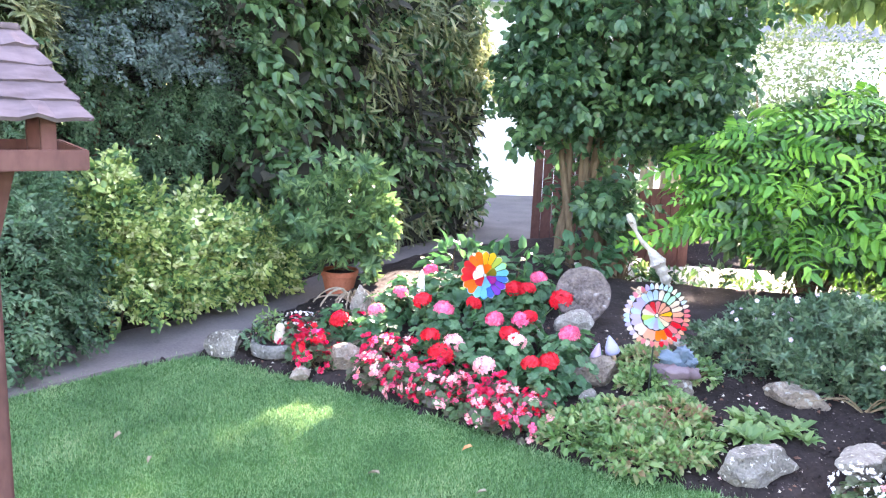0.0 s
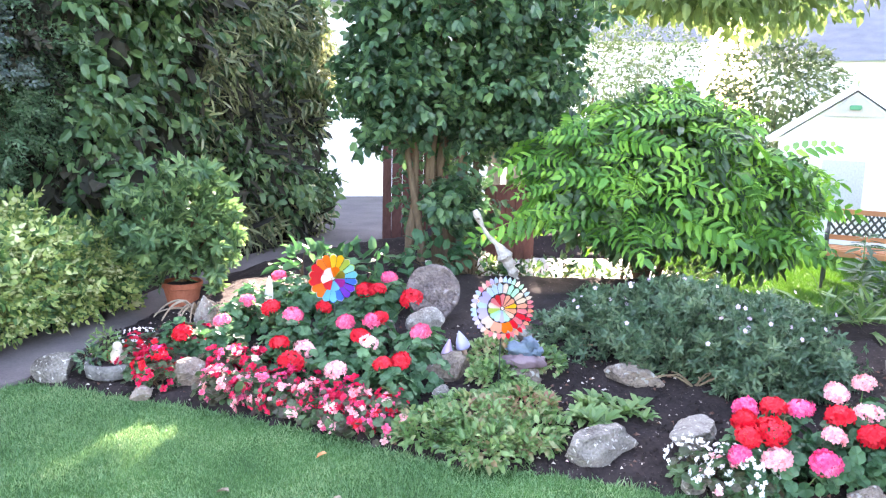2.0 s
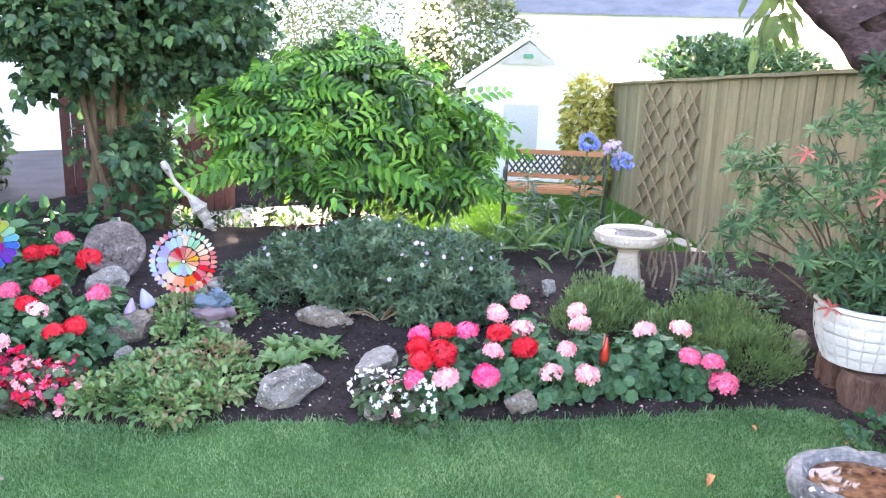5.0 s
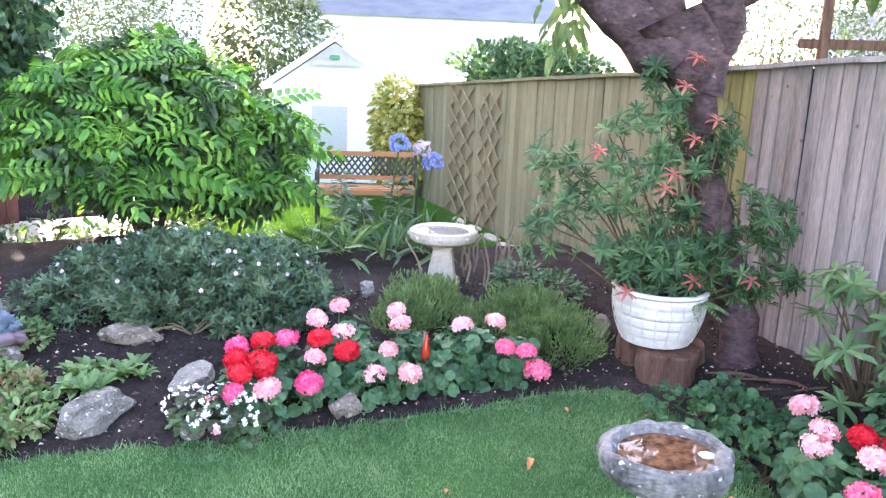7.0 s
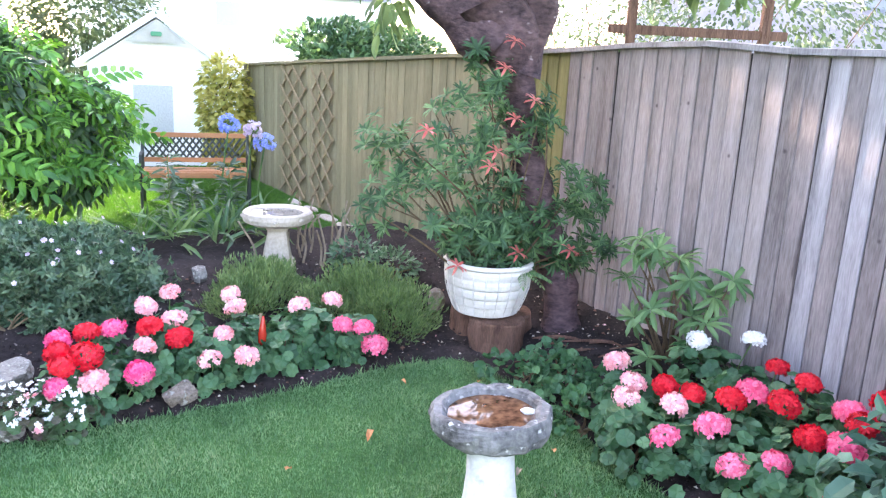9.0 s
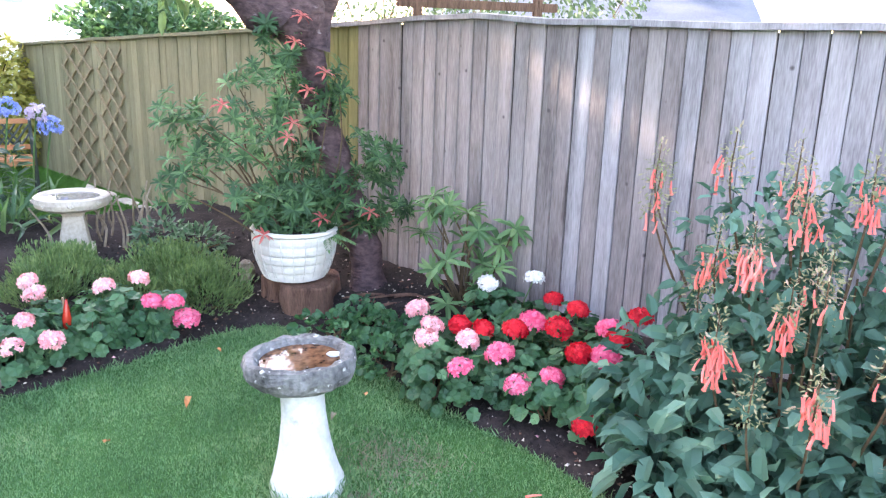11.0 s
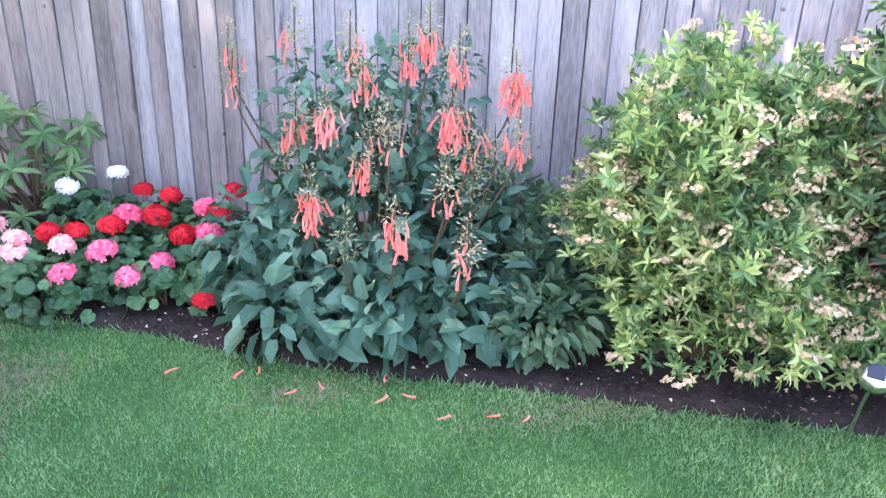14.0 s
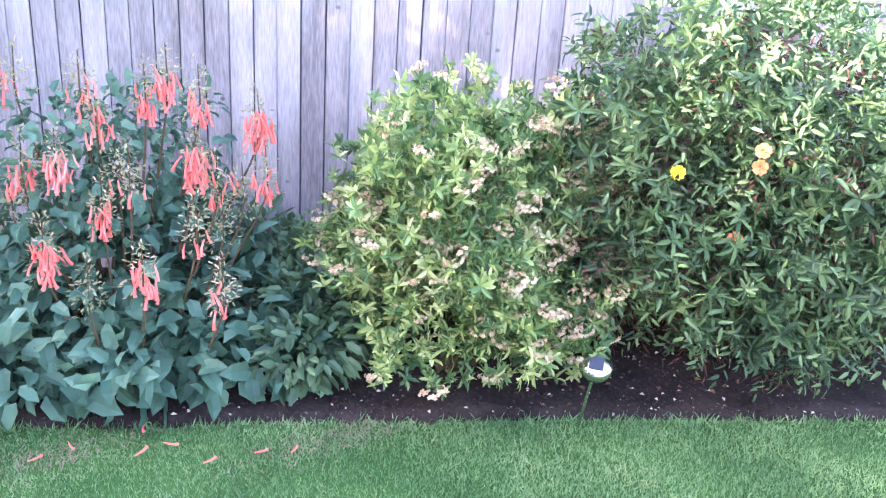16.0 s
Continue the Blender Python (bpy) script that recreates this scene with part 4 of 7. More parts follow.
# wisteria mound
wis = thing("wisteria", (3.36, 6.28, 0.0), "spreading wisteria shrub with bright green feathered leaves", "shrub")
rng = np.random.default_rng(43)
FR = frond_shape(7, 0.40, 0.23, 0.46, -6)
MOUND = (((0, 0, 1.0), (1.2, 0.75, 0.78), 300), ((-0.6, -0.2, 0.85), (0.5, 0.5, 0.45), 90), ((0.6, -0.3, 0.85), (0.6, 0.5, 0.55), 130), ((0.05, -0.4, 1.25), (0.75, 0.4, 0.55), 150), ((0.85, -0.2, 0.55), (0.35, 0.35, 0.4), 60), ((-0.25, -0.5, 0.75), (0.6, 0.3, 0.4), 90), ((-0.7, 0.2, 1.15), (0.45, 0.4, 0.36), 90), ((0.85, -0.35, 1.0), (0.5, 0.4, 0.42), 100), ((0.1, 0.05, 1.6), (0.6, 0.4, 0.28), 80), ((0.75, -0.45, 0.5), (0.4, 0.3, 0.35), 60))
Ps, Os, Pi, Oi = [], [], [], []
for c, r, n in MOUND:
    P, o = dome(rng, int(n * 0.68), r, -0.5, 0.25, 0.16, 3, len(Ps) + 7)
    P = P + np.array(c)
    P[:, 2] = np.maximum(P[:, 2], 0.42 + 0.35 * rng.random(len(P)))
    Ps.append(P), Os.append(o * (1, 1, 0.4))
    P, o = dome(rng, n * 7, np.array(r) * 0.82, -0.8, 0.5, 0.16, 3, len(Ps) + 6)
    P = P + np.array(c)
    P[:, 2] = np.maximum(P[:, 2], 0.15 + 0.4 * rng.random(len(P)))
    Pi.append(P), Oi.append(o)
P, o = np.concatenate(Ps), np.concatenate(Os)
swing = rng.normal(size=P.shape) * (1, 1, 0.12)
swing /= np.linalg.norm(swing, axis=1, keepdims=True)
D = o * 0.45 + swing * 0.9 + np.array([0, 0, 0.03])
N = o * 0.9 + np.array([-0.1, -0.3, 0.5]) + 0.13 * rng.normal(size=P.shape)
V, F = spread(FR, P - D * 0.15, D, N, 0.47 * rng.choice([0.75, 0.9, 1.0, 1.15, 1.4], len(P)))
part("foliage", mesh_of("foliage", V, F, MAT_LEAF["wisteria"]), MAT_LEAF["wisteria"], wis)["kind"] = "stuff"
# leaves in the darker laurel colour paint shade between and under the fronds
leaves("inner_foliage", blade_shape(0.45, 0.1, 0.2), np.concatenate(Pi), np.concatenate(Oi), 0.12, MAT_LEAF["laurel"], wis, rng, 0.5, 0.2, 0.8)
for i in range(9):
    bm = bmesh.new()
    a = rng.uniform(0, 6.28)
    q = np.array([math.cos(a) * 0.8, math.sin(a) * 0.5, 1.0 + 0.6 * rng.random()])
    tube(bm, bend([(rng.normal() * 0.08, rng.normal() * 0.08, -0.03), (q[0] * 0.3, q[1] * 0.3, 0.5), tuple(q)], 4), list(np.linspace(0.035, 0.012, 9)), 6, 0.2)
    part("stem", bm, twig, wis)

# cherry tree by the fence
CH = Vector((4.44, 1.38, 0.10))
cherry = thing("cherry_tree", CH, "old cherry tree with ridged dark bark and heavy forking limbs", "tree")
bm = bmesh.new()
trunk_line = bend([(0.03, -0.03, -0.15), (0.0, 0.0, 0.1), (-0.05, 0.10, 0.5), (-0.12, 0.22, 0.93), (-0.17, 0.31, 1.26), (-0.165, 0.31, 1.42), (-0.22, 0.38, 1.66), (-0.28, 0.47, 1.88)], 5)
tube(bm, trunk_line, list(np.interp(np.linspace(0, 1, len(trunk_line)), [0, 0.14, 0.3, 0.55, 0.72, 0.85, 1], [0.17, 0.12, 0.10, 0.098, 0.115, 0.165, 0.18])), 24, 0.45, 1)
part("trunk", bm, bark, cherry, smooth=True)
for pts, r0, r1 in (([(-0.26, 0.42, 1.62), (-0.38, 0.66, 1.86), (-0.50, 0.88, 2.05), (-0.75, 1.25, 2.6), (-1.0, 1.6, 3.4)], 0.15, 0.09), ([(-0.26, 0.45, 1.7), (-0.31, 0.53, 2.0), (-0.30, 0.6, 2.4), (-0.1, 0.9, 3.6)], 0.12, 0.07), ([(-0.18, 0.33, 1.5), (-0.14, 0.26, 1.8), (-0.12, 0.23, 2.05), (0.0, 0.0, 2.5), (0.3, -0.4, 3.4)], 0.12, 0.07), ([(-0.12, 0.22, 1.95), (0.02, 0.02, 2.08), (0.12, -0.15, 2.12), (0.2, -0.3, 2.25)], 0.05, 0.012)):
    bm = bmesh.new()
    q = bend(pts, 5)
    tube(bm, q, list(np.linspace(r0, r1, len(q))), 20, 0.45, r0 * 50)
    part("limb", bm, bark, cherry, smooth=True)
rng = np.random.default_rng(44)
CHL = blade_shape(0.4, 0.12, 0.25)
Ps, Os = [], []
# some clumps, above view, are added only to shade the fence and bed
for c, r, n in (((-1.2, 1.6, 4.1), (1.9, 1.8, 0.9), 650), ((0.6, -0.6, 4.3), (1.8, 1.6, 0.9), 1800), ((-0.55, 0.95, 1.95), (0.14, 0.14, 0.3), 60), ((-0.35, -0.1, 2.95), (1.4, 1.2, 0.42), 1500), ((0.7, -1.1, 3.5), (1.2, 1.2, 0.5), 1300), ((-1.0, -0.7, 3.75), (1.7, 1.6, 0.5), 2400), ((-0.38, -0.72, 2.12), (0.25, 0.3, 0.2), 120), ((0.0, -1.0, 2.2), (0.2, 0.3, 0.24), 110), ((-1.2, 3.4, 2.75), (0.7, 0.8, 0.35), 240), ((-2.2, 3.0, 2.8), (0.7, 0.6, 0.35), 200), ((-1.6, 2.4, 2.7), (0.5, 0.5, 0.3), 130)):
    P, o = dome(rng, n, r, -1, 0.6, 0.25, 2.5, len(Ps) + 17)
    Ps.append(P + np.array(c)), Os.append(o)
P, o = np.concatenate(Ps), np.concatenate(Os)
sunny = open_to_sun(P, CH)
leaves("crown", CHL, P[sunny], o[sunny], 0.13, MAT_LEAF["canopy"], cherry, rng, 0.6, 0.4, 0.6)

# trees and hedges beyond the fence
for nm, at, r, n, sz, zc, mt, sd in (("far_hedge", (12.3, 8.9, 0), (2.3, 1.2, 0.9), 15000, 0.12, 1.2, "laurel", 51), ("garden_tree", (15.0, 5.6, 0), (2.0, 1.6, 1.7), 3600, 0.08, 2.9, "far", 52), ("garden_tree", (10.5, 21.0, 0), (2.2, 1.5, 2.2), 4500, 0.11, 2.4, "far", 53), ("garden_tree", (13.0, 18.5, 0), (1.8, 1.5, 2.0), 5000, 0.15, 2.0, "far", 54), ("garden_tree", (12.0, 2.0, 0), (2.0, 2.0, 1.2), 3400, 0.08, 2.6, "far", 55), ("golden_bush", (7.28, 7.3, 0), (0.27, 0.42, 0.74), 2600, 0.08, 0.78, "golden", 56), ("garden_tree", (7.5, 17.5, 0), (1.7, 1.3, 1.5), 3000, 0.10, 2.3, "far", 57)):
    shrub(nm, {"far_hedge": "sunlit clipped green hedge beyond the fence", "garden_tree": "sunlit leafy tree in a garden beyond", "golden_bush": "golden yellow-leaved bush at the fence's end"}[nm], "tree" if nm == "garden_tree" else "bush", at, r, n, LF, sz, MAT_LEAF[mt], sd, zc, low=-0.9, depth=0.5, rough=0.22, stems=10)
shrub("flowering_bush", "bush thick with white blossom beyond the fence", "bush", (9.1, 8.5, 0), (0.62, 0.5, 0.75), 2600, LF, 0.08, PETAL["w"], 58, 1.15, low=-0.6, depth=0.4, rough=0.3, stems=8)
# tall trees added beyond the far lawn, mostly above view, to block the low sun
for x, y, r, z0, bx, by, sd in ((3.9, 13.4, 2.1, 5.6, 3.9, 13.4, 46), (8.6, 13.6, 2.3, 6.0, 4.5, 13.9, 47), (12.0, 12.6, 2.4, 5.6, 4.9, 14.3, 48), (6.6, 13.0, 2.0, 5.9, 4.2, 13.2, 49), (1.8, 19.6, 2.7, 8.7, 1.8, 19.6, 50), (-1.8, 19.8, 2.6, 8.7, -1.8, 19.8, 51)):
    tall = thing("shade_tree", (x, y, 0), "tall tree added behind the far lawn to shade the garden", "tree", "tall trees")
    bx, by = bx - x, by - y
    part("trunk", tube(bmesh.new(), bend([(bx, by, -0.1), (bx + 0.05, by, 2.2), (bx * 0.92, by, 4.1), (bx * 0.5, by * 0.5, 4.9), (0.1, 0.1, z0)], 4), list(np.linspace(0.12, 0.05, 17)), 10, 0.2), pale_bark, tall)
    rng = np.random.default_rng(sd)
    Ps, Os = [], []
    for c, q, n in (((0, 0, z0), (r, r, 1.9), 3000), ((r * 0.5, 0.3, z0 - 0.6), (r * 0.7, r * 0.7, 1.2), 1200), ((-r * 0.5, -0.3, z0 + 0.3), (r * 0.7, r * 0.7, 1.3), 1200)):
        P, o = dome(rng, n, q, -1, 0.9, 0.2, 2.2, sd + len(Ps))
        Ps.append(P + np.array(c)), Os.append(o)
    # a lower clump added to shade the far lawn
    if 6 < x < 9:
        P, o = dome(rng, 1700, (2.2, 1.5, 0.85), -1, 0.9, 0.2, 2.2, sd + 9)
        Ps.append(P + np.array([0.3, 0, 4.1])), Os.append(o)
    P, o = np.concatenate(Ps), np.concatenate(Os)
    sunny = open_to_sun(P, (x, y, 0.0))
    leaves("crown", LF, P[sunny], o[sunny], 0.24, MAT_LEAF["canopy"], tall, rng, 0.4, 0.5, 0.7)

# ---- things in the beds ----


def rock(at, size, seed, material=None, label="rough grey garden stone half sunk in the soil", turn=0.0, name="rock", flat=0.75, tilt=0.0):
    rnd = random.Random(seed)
    bm = bmesh.new()
    bmesh.ops.create_icosphere(bm, subdivisions=4, radius=0.5)
    cuts = [(Vector((rnd.gauss(0, 1), rnd.gauss(0, 1), rnd.gauss(0.3, 0.8))).normalized(), rnd.uniform(0.24, 0.40)) for _ in range(14)]
    cuts.append((Vector((rnd.uniform(-.2, .2), rnd.uniform(-.2, .2), 1)).normalized(), 0.5 * flat * 0.8))
    for v in bm.verts:
        for nrm, d in cuts:
            over = v.co.dot(nrm) - d
            if over > 0:
                v.co -= nrm * over * 0.97
        v.co += v.normal * 0.05 * noise.noise(v.co * 3.2 + Vector((seed, 0, 0))) + v.normal * 0.03 * noise.noise(v.co * 8 + Vector((0, seed, 0))) + v.normal * 0.014 * noise.noise(v.co * 22 + Vector((0, 0, seed)))
        v.co.x *= size[0] * 1.15
        v.co.y *= size[1] * 1.15
        v.co.z *= size[2] * 1.3
    ob = part(name, bm, material or stone, smooth=False)
    ob.matrix_basis = pose(at[0], at[1], (at[2] if len(at) > 2 else ground_at(*at)) + size[2] * 0.36, tilt, 0, turn)
    return tagged(ob, label, "stone", "rockery stones")


rock((1.53, 3.08), (0.36, 0.26, 0.17), 1, label="large pale grey boulder at the lawn's edge", turn=20, flat=0.9)
rock((2.02, 3.10), (0.34, 0.22, 0.14), 22, stone, "angular grey stone beside the geraniums", 35, flat=0.55)
rock((1.80, 2.72), (0.14, 0.11, 0.09), 3, stone, "small grey stone at the lawn's edge")
rock((2.42, 2.42), (0.20, 0.13, 0.12), 4, stone_tan, "flat tan stone at the lawn's edge", -30)
rock((3.43, 3.42), (0.14, 0.10, 0.11), 5, stone, "small squared pale stone on the soil", 20)
rock((1.95, 3.66), (0.34, 0.2, 0.15), 6, stone_tan, "flat brownish stone beneath the leaves", -25, flat=0.5)
rock((0.99, 4.02), (0.32, 0.2, 0.17), 7, stone_tan, "broad tan stone among the geraniums", 15)
rock((1.52, 4.42), (0.32, 0.2, 0.12), 8, stone_tan, "flat tan stone behind the pinwheel", -10, flat=0.5)
rock((0.98, 4.70), (0.27, 0.19, 0.19), 29, stone, "upright grey stone in front of the disc", 10)
rock((0.70, 4.62), (0.18, 0.13, 0.14), 10, stone, "rounded grey stone among the flowers", 50)
rock((-1.25, 4.66), (0.29, 0.22, 0.18), 11, stone, "large speckled grey stone at the path", 5)
rock((-0.46, 4.36), (0.27, 0.2, 0.20), 12, stone_tan, "large tan stone among the begonias", 30)
rock((-0.70, 4.22), (0.14, 0.11, 0.07), 13, stone_tan, "small pale stone at the lawn's edge", 10)
rock((-0.41, 5.02), (0.15, 0.08, 0.30), 14, stone, "upright oval grey stone", 5, flat=1.3)
rock((0.39, 4.15), (0.2, 0.14, 0.12), 15, stone, "grey stone among the begonias", 0)
rock((0.90, 3.78), (0.14, 0.1, 0.09), 16, stone, "small grey stone among the leaves", 40)
rock((1.36, 3.80), (0.22, 0.16, 0.13), 17, stone_tan, "squared tan stone under an ornament", 8, flat=0.8)
rock((1.42, 4.28), (0.2, 0.15, 0.16), 18, stone, "grey stone behind the pinwheel", 60)
rock((4.22, 2.15), (0.17, 0.14, 0.16), 19, stone_tan, "tan stone beside the pot", 30)
rock((3.05, 3.75), (0.16, 0.12, 0.08), 20, stone_tan, "low tan stone on the soil", 12)

# pale slabs stand in for patches of sun at the fence's foot
for i, s in enumerate((6.05, 6.45, 6.95, 7.4, 7.85)):
    p = fence_point(s, 0.13)
    rock((p.x, p.y, -0.01), (0.42, 0.16, 0.06), 40 + i, aged_white, "pale slab standing in for a sun patch by the fence", FENCE_TURN + 6 * (i % 3) - 6, flat=0.6)

# round carved stone disc
disc = thing("stone_disc", (1.08, 4.93, ground_at(1.08, 4.93)), "round ringed stone disc standing on edge", "stone", turn=-14)
bm = bmesh.new()
prof = [(0.185, -0.045), (0.192, -0.02), (0.19, 0.03), (0.18, 0.046), (0.15, 0.040), (0.145, 0.048), (0.11, 0.042), (0.105, 0.05), (0.07, 0.044), (0.065, 0.052), (0.03, 0.05)]
lathe(bm, prof, 30, 0.09, 3)
bmesh.ops.subdivide_edges(bm, edges=bm.edges[:], cuts=2, use_grid_fill=True)
for v in bm.verts:
    v.co.z += (0.010 * noise.noise(v.co * 22) + 0.006 * noise.noise(v.co * 55)) * (v.co.z > 0)
    v.co += v.normal * 0.006 * noise.noise(v.co * 15)
bmesh.ops.rotate(bm, verts=bm.verts, matrix=Matrix.Rotation(radians(78), 3, "X"))
part("disc", bm, surface("ringed_stone", (0.075, 0.06, 0.055), (0.26, 0.21, 0.19), 0.9, 14, 60, 3.0, spots=((0.34, 0.31, 0.29), 0.62, 16.0)), disc, at=pose(0, 0, 0.19))

# stone trough with a small figure and a plant
tro = thing("stone_trough", (-0.93, 4.60, 0.03), "small round grey stone trough with a plant", "planter")
part("bowl", lathe(bmesh.new(), [(0.10, 0), (0.135, 0.02), (0.145, 0.07), (0.14, 0.10), (0.12, 0.10), (0.11, 0.075)], 24, 0.07, 4), bath_stone, tro)
part("soil", lathe(bmesh.new(), [(0.112, 0.06), (0.10, 0.078), (0.02, 0.082)], 16, 0.05), soil, tro)
orn = thing("small_ornament", (-0.89, 4.60, 0.11), "small pale stone bird ornament in a trough", "ornament")
bm = lathe(bmesh.new(), [(0.03, 0), (0.045, 0.03), (0.042, 0.06), (0.028, 0.085), (0.03, 0.105), (0.02, 0.125), (0.004, 0.132)], 14, 0.12, 9)
part("body", bm, aged_white, orn, smooth=True)
shrub("trough_plant", "small yellow-green plant in a stone trough", "plant", (-0.96, 4.66, 0.09), (0.08, 0.07, 0.10), 110, BL, 0.04, MAT_LEAF["primula"], 61, 0.11, stems=5)
shrub("trough_plant", "small dark green plant beside a trough", "plant", (-1.05, 4.62, 0.03), (0.07, 0.06, 0.09), 90, BL, 0.04, MAT_LEAF["privet"], 62, 0.09, stems=4)

# dry tuft and little obelisk
drift = thing("dry_tuft", (-0.5, 5.3, ground_at(-0.5, 5.3)), "tuft of bleached dry strap leaves arching over", "plant")
rnd = random.Random(15)
for i in range(16):
    a, L = rnd.uniform(2.2, 5.9), rnd.uniform(0.12, 0.27)
    ca, sa, up = math.cos(a), math.sin(a), rnd.uniform(0.06, 0.13)
    part("dry_leaf", tube(bmesh.new(), bend([(0, 0, 0.02), (ca * L * 0.35, sa * L * 0.35, up), (ca * L * 0.8, sa * L * 0.8, up * 0.8), (ca * L * 1.15, sa * L * 1.15, 0.01)], 3), list(np.linspace(0.011, 0.004, 10)), 5), dry_leaf, drift)
ob = part("stone_finger", lathe(bmesh.new(), [(0.033, 0), (0.036, 0.05), (0.03, 0.12), (0.018, 0.19), (0.004, 0.215)], 8, 0.06, 2), white_stone)
ob.matrix_basis = pose(-0.02, 5.2, ground_at(-0.02, 5.2) + 0.0, 3, 2, 20) @ Matrix.Diagonal((1.05, 1.05, 1.32, 1))
tagged(ob, "small pale pointed standing stone", "ornament")

# potted pieris beside the path
pot = thing("potted_pieris", (-0.66, 5.95, ground_at(-0.66, 5.95)), "bushy evergreen shrub in a terracotta pot", "potted plant")
part("pot", lathe(bmesh.new(), [(0.105, 0), (0.14, 0.15), (0.152, 0.155), (0.152, 0.195), (0.138, 0.195), (0.13, 0.17)], 28), terracotta, pot, "terracotta pot", smooth=False)
part("soil", lathe(bmesh.new(), [(0.13, 0.14), (0.12, 0.172), (0.02, 0.178)], 16), soil, pot)
rng = np.random.default_rng(66)
WH = whorl_shape(9, 0.4, 22)
P, o = dome(rng, 480, (0.47, 0.45, 0.46), -0.85, 0.55, 0.3, 3.6, 5)
leaves("foliage", WH, P + np.array([0, 0, 0.58]), o * 0.8 + np.array([0, -0.3, 0.35]), 0.095, MAT_LEAF["pieris"], pot, rng, -0.2, 0.3, 0.6)
sel = rng.choice(len(P), 6, replace=False)
leaves("young_leaves", WH, P[sel] * 1.04 + np.array([0, 0, 0.63]), o[sel], 0.07, MAT_LEAF["red_new"], pot, rng, -0.5, 0.3, 0.4, "red young leaves")
stems_in("stem", (0, 0, 0.2), P[:16] * 0.9 + np.array([0, 0, 0.6]), twig, pot, 0.014, 4, True)

# hanging pale plank and broad leaves at the foot of the climber tree
plank = thing("leaning_log", (1.9, 6.15, 0.12), "pale sunlit peeled log leaning on a tree", "log")
bm = bmesh.new()
tube(bm, bend([(0.26, -0.1, -0.02), (0.13, -0.02, 0.15), (0.04, 0.0, 0.33), (-0.11, 0.04, 0.50), (-0.2, 0.08, 0.68)], 5), [0.050 * (1 - 0.025 * k) * (1 + 0.5 * math.sin(k * 2.3) * math.sin(k * 0.9 + 0.4)) for k in range(21)], 11, 1.1, 7)
part("log", bm, surface("peeled_log", (0.30, 0.26, 0.21), (0.58, 0.53, 0.46), 0.85, 9.0, 50, 1.0, spots=((0.16, 0.12, 0.09), 0.63, 11.0)), plank)
for i, (x, y, r, n) in enumerate(((1.35, 6.35, 0.32, 60), (0.75, 6.1, 0.32, 60), (0.25, 6.05, 0.25, 60), (1.75, 6.45, 0.25, 45), (0.55, 5.75, 0.25, 50))):
    shrub("bergenia", "clump of broad glossy green leaves", "plant", (x, y, ground_at(x, y)), (r, r * 0.7, 0.22), n, blade_shape(0.68, 0.1, 0.25, 0.5), 0.12, MAT_LEAF["pelargonium"], 70 + i, 0.08, low=-0.1, stems=6, group="broad-leaved clumps")

for i in range(11):
    x, y = 1.95 + 0.19 * i, 6.42 - 0.035 * i + 0.08 * (i % 3)
    shrub("edging_plant", "low leafy plant at the edge of the gravel", "plant", (x, y, ground_at(x, y)), (0.15, 0.11, 0.12 + 0.045 * (i % 4)), 70, BL, 0.062, MAT_LEAF["privet" if i % 2 else "primula"], 90 + i, 0.04, low=0.0, stems=3, up=0.4, droop=-0.2, group="edging plants")

# ---- flowering plants ----
RL = round_shape()
FLORET = flower_shape(5, 0.6, 0.2)


def head_mesh(col, n, seed, r=0.054):
    """A ball of florets."""
    rng = np.random.default_rng(seed)
    z = 1 - 1.38 * (np.arange(n) + 0.5) / n
    a = 2.39996 * np.arange(n) + rng.uniform(0, 6.28)
    q = np.sqrt(1 - z * z)
    U = np.stack([q * np.cos(a), q * np.sin(a), z], 1) + 0.13 * rng.normal(size=(n, 3))
    U /= np.linalg.norm(U, axis=1, keepdims=True)
    V, F = spread(FLORET, U * np.array([r, r, r * 0.72]) * rng.uniform(0.8, 1.05, (len(U), 1)), np.cross(U, unit(rng, len(U))), U + 0.2 * rng.normal(size=U.shape), 0.039 * rng.uniform(0.75, 1.2, len(U)))
    return mesh_of("flower_head", V, F, PETAL[col])


HEADS = {(c, k): head_mesh(c, (46 if c in "sw" else 66) - 8 * k, 90 + k + 7 * i, 0.046 + 0.006 * k) for i, c in enumerate("rpsmw") for k in range(3)}


def stalk_mesh():
    bm = bmesh.new()
    tube(bm, [(0, 0, 0), (0.01, 0, 0.5), (0, 0, 1)], [0.004, 0.003, 0.003], 5)
    me = bpy.data.meshes.new("stalk")
    bm.to_mesh(me)
    bm.free()
    me.materials.append(MAT_LEAF["primula"])
    return me


STALK = stalk_mesh()
COLOUR = {"r": "red", "p": "deep pink", "s": "pale salmon-pink", "m": "magenta-pink", "w": "white"}


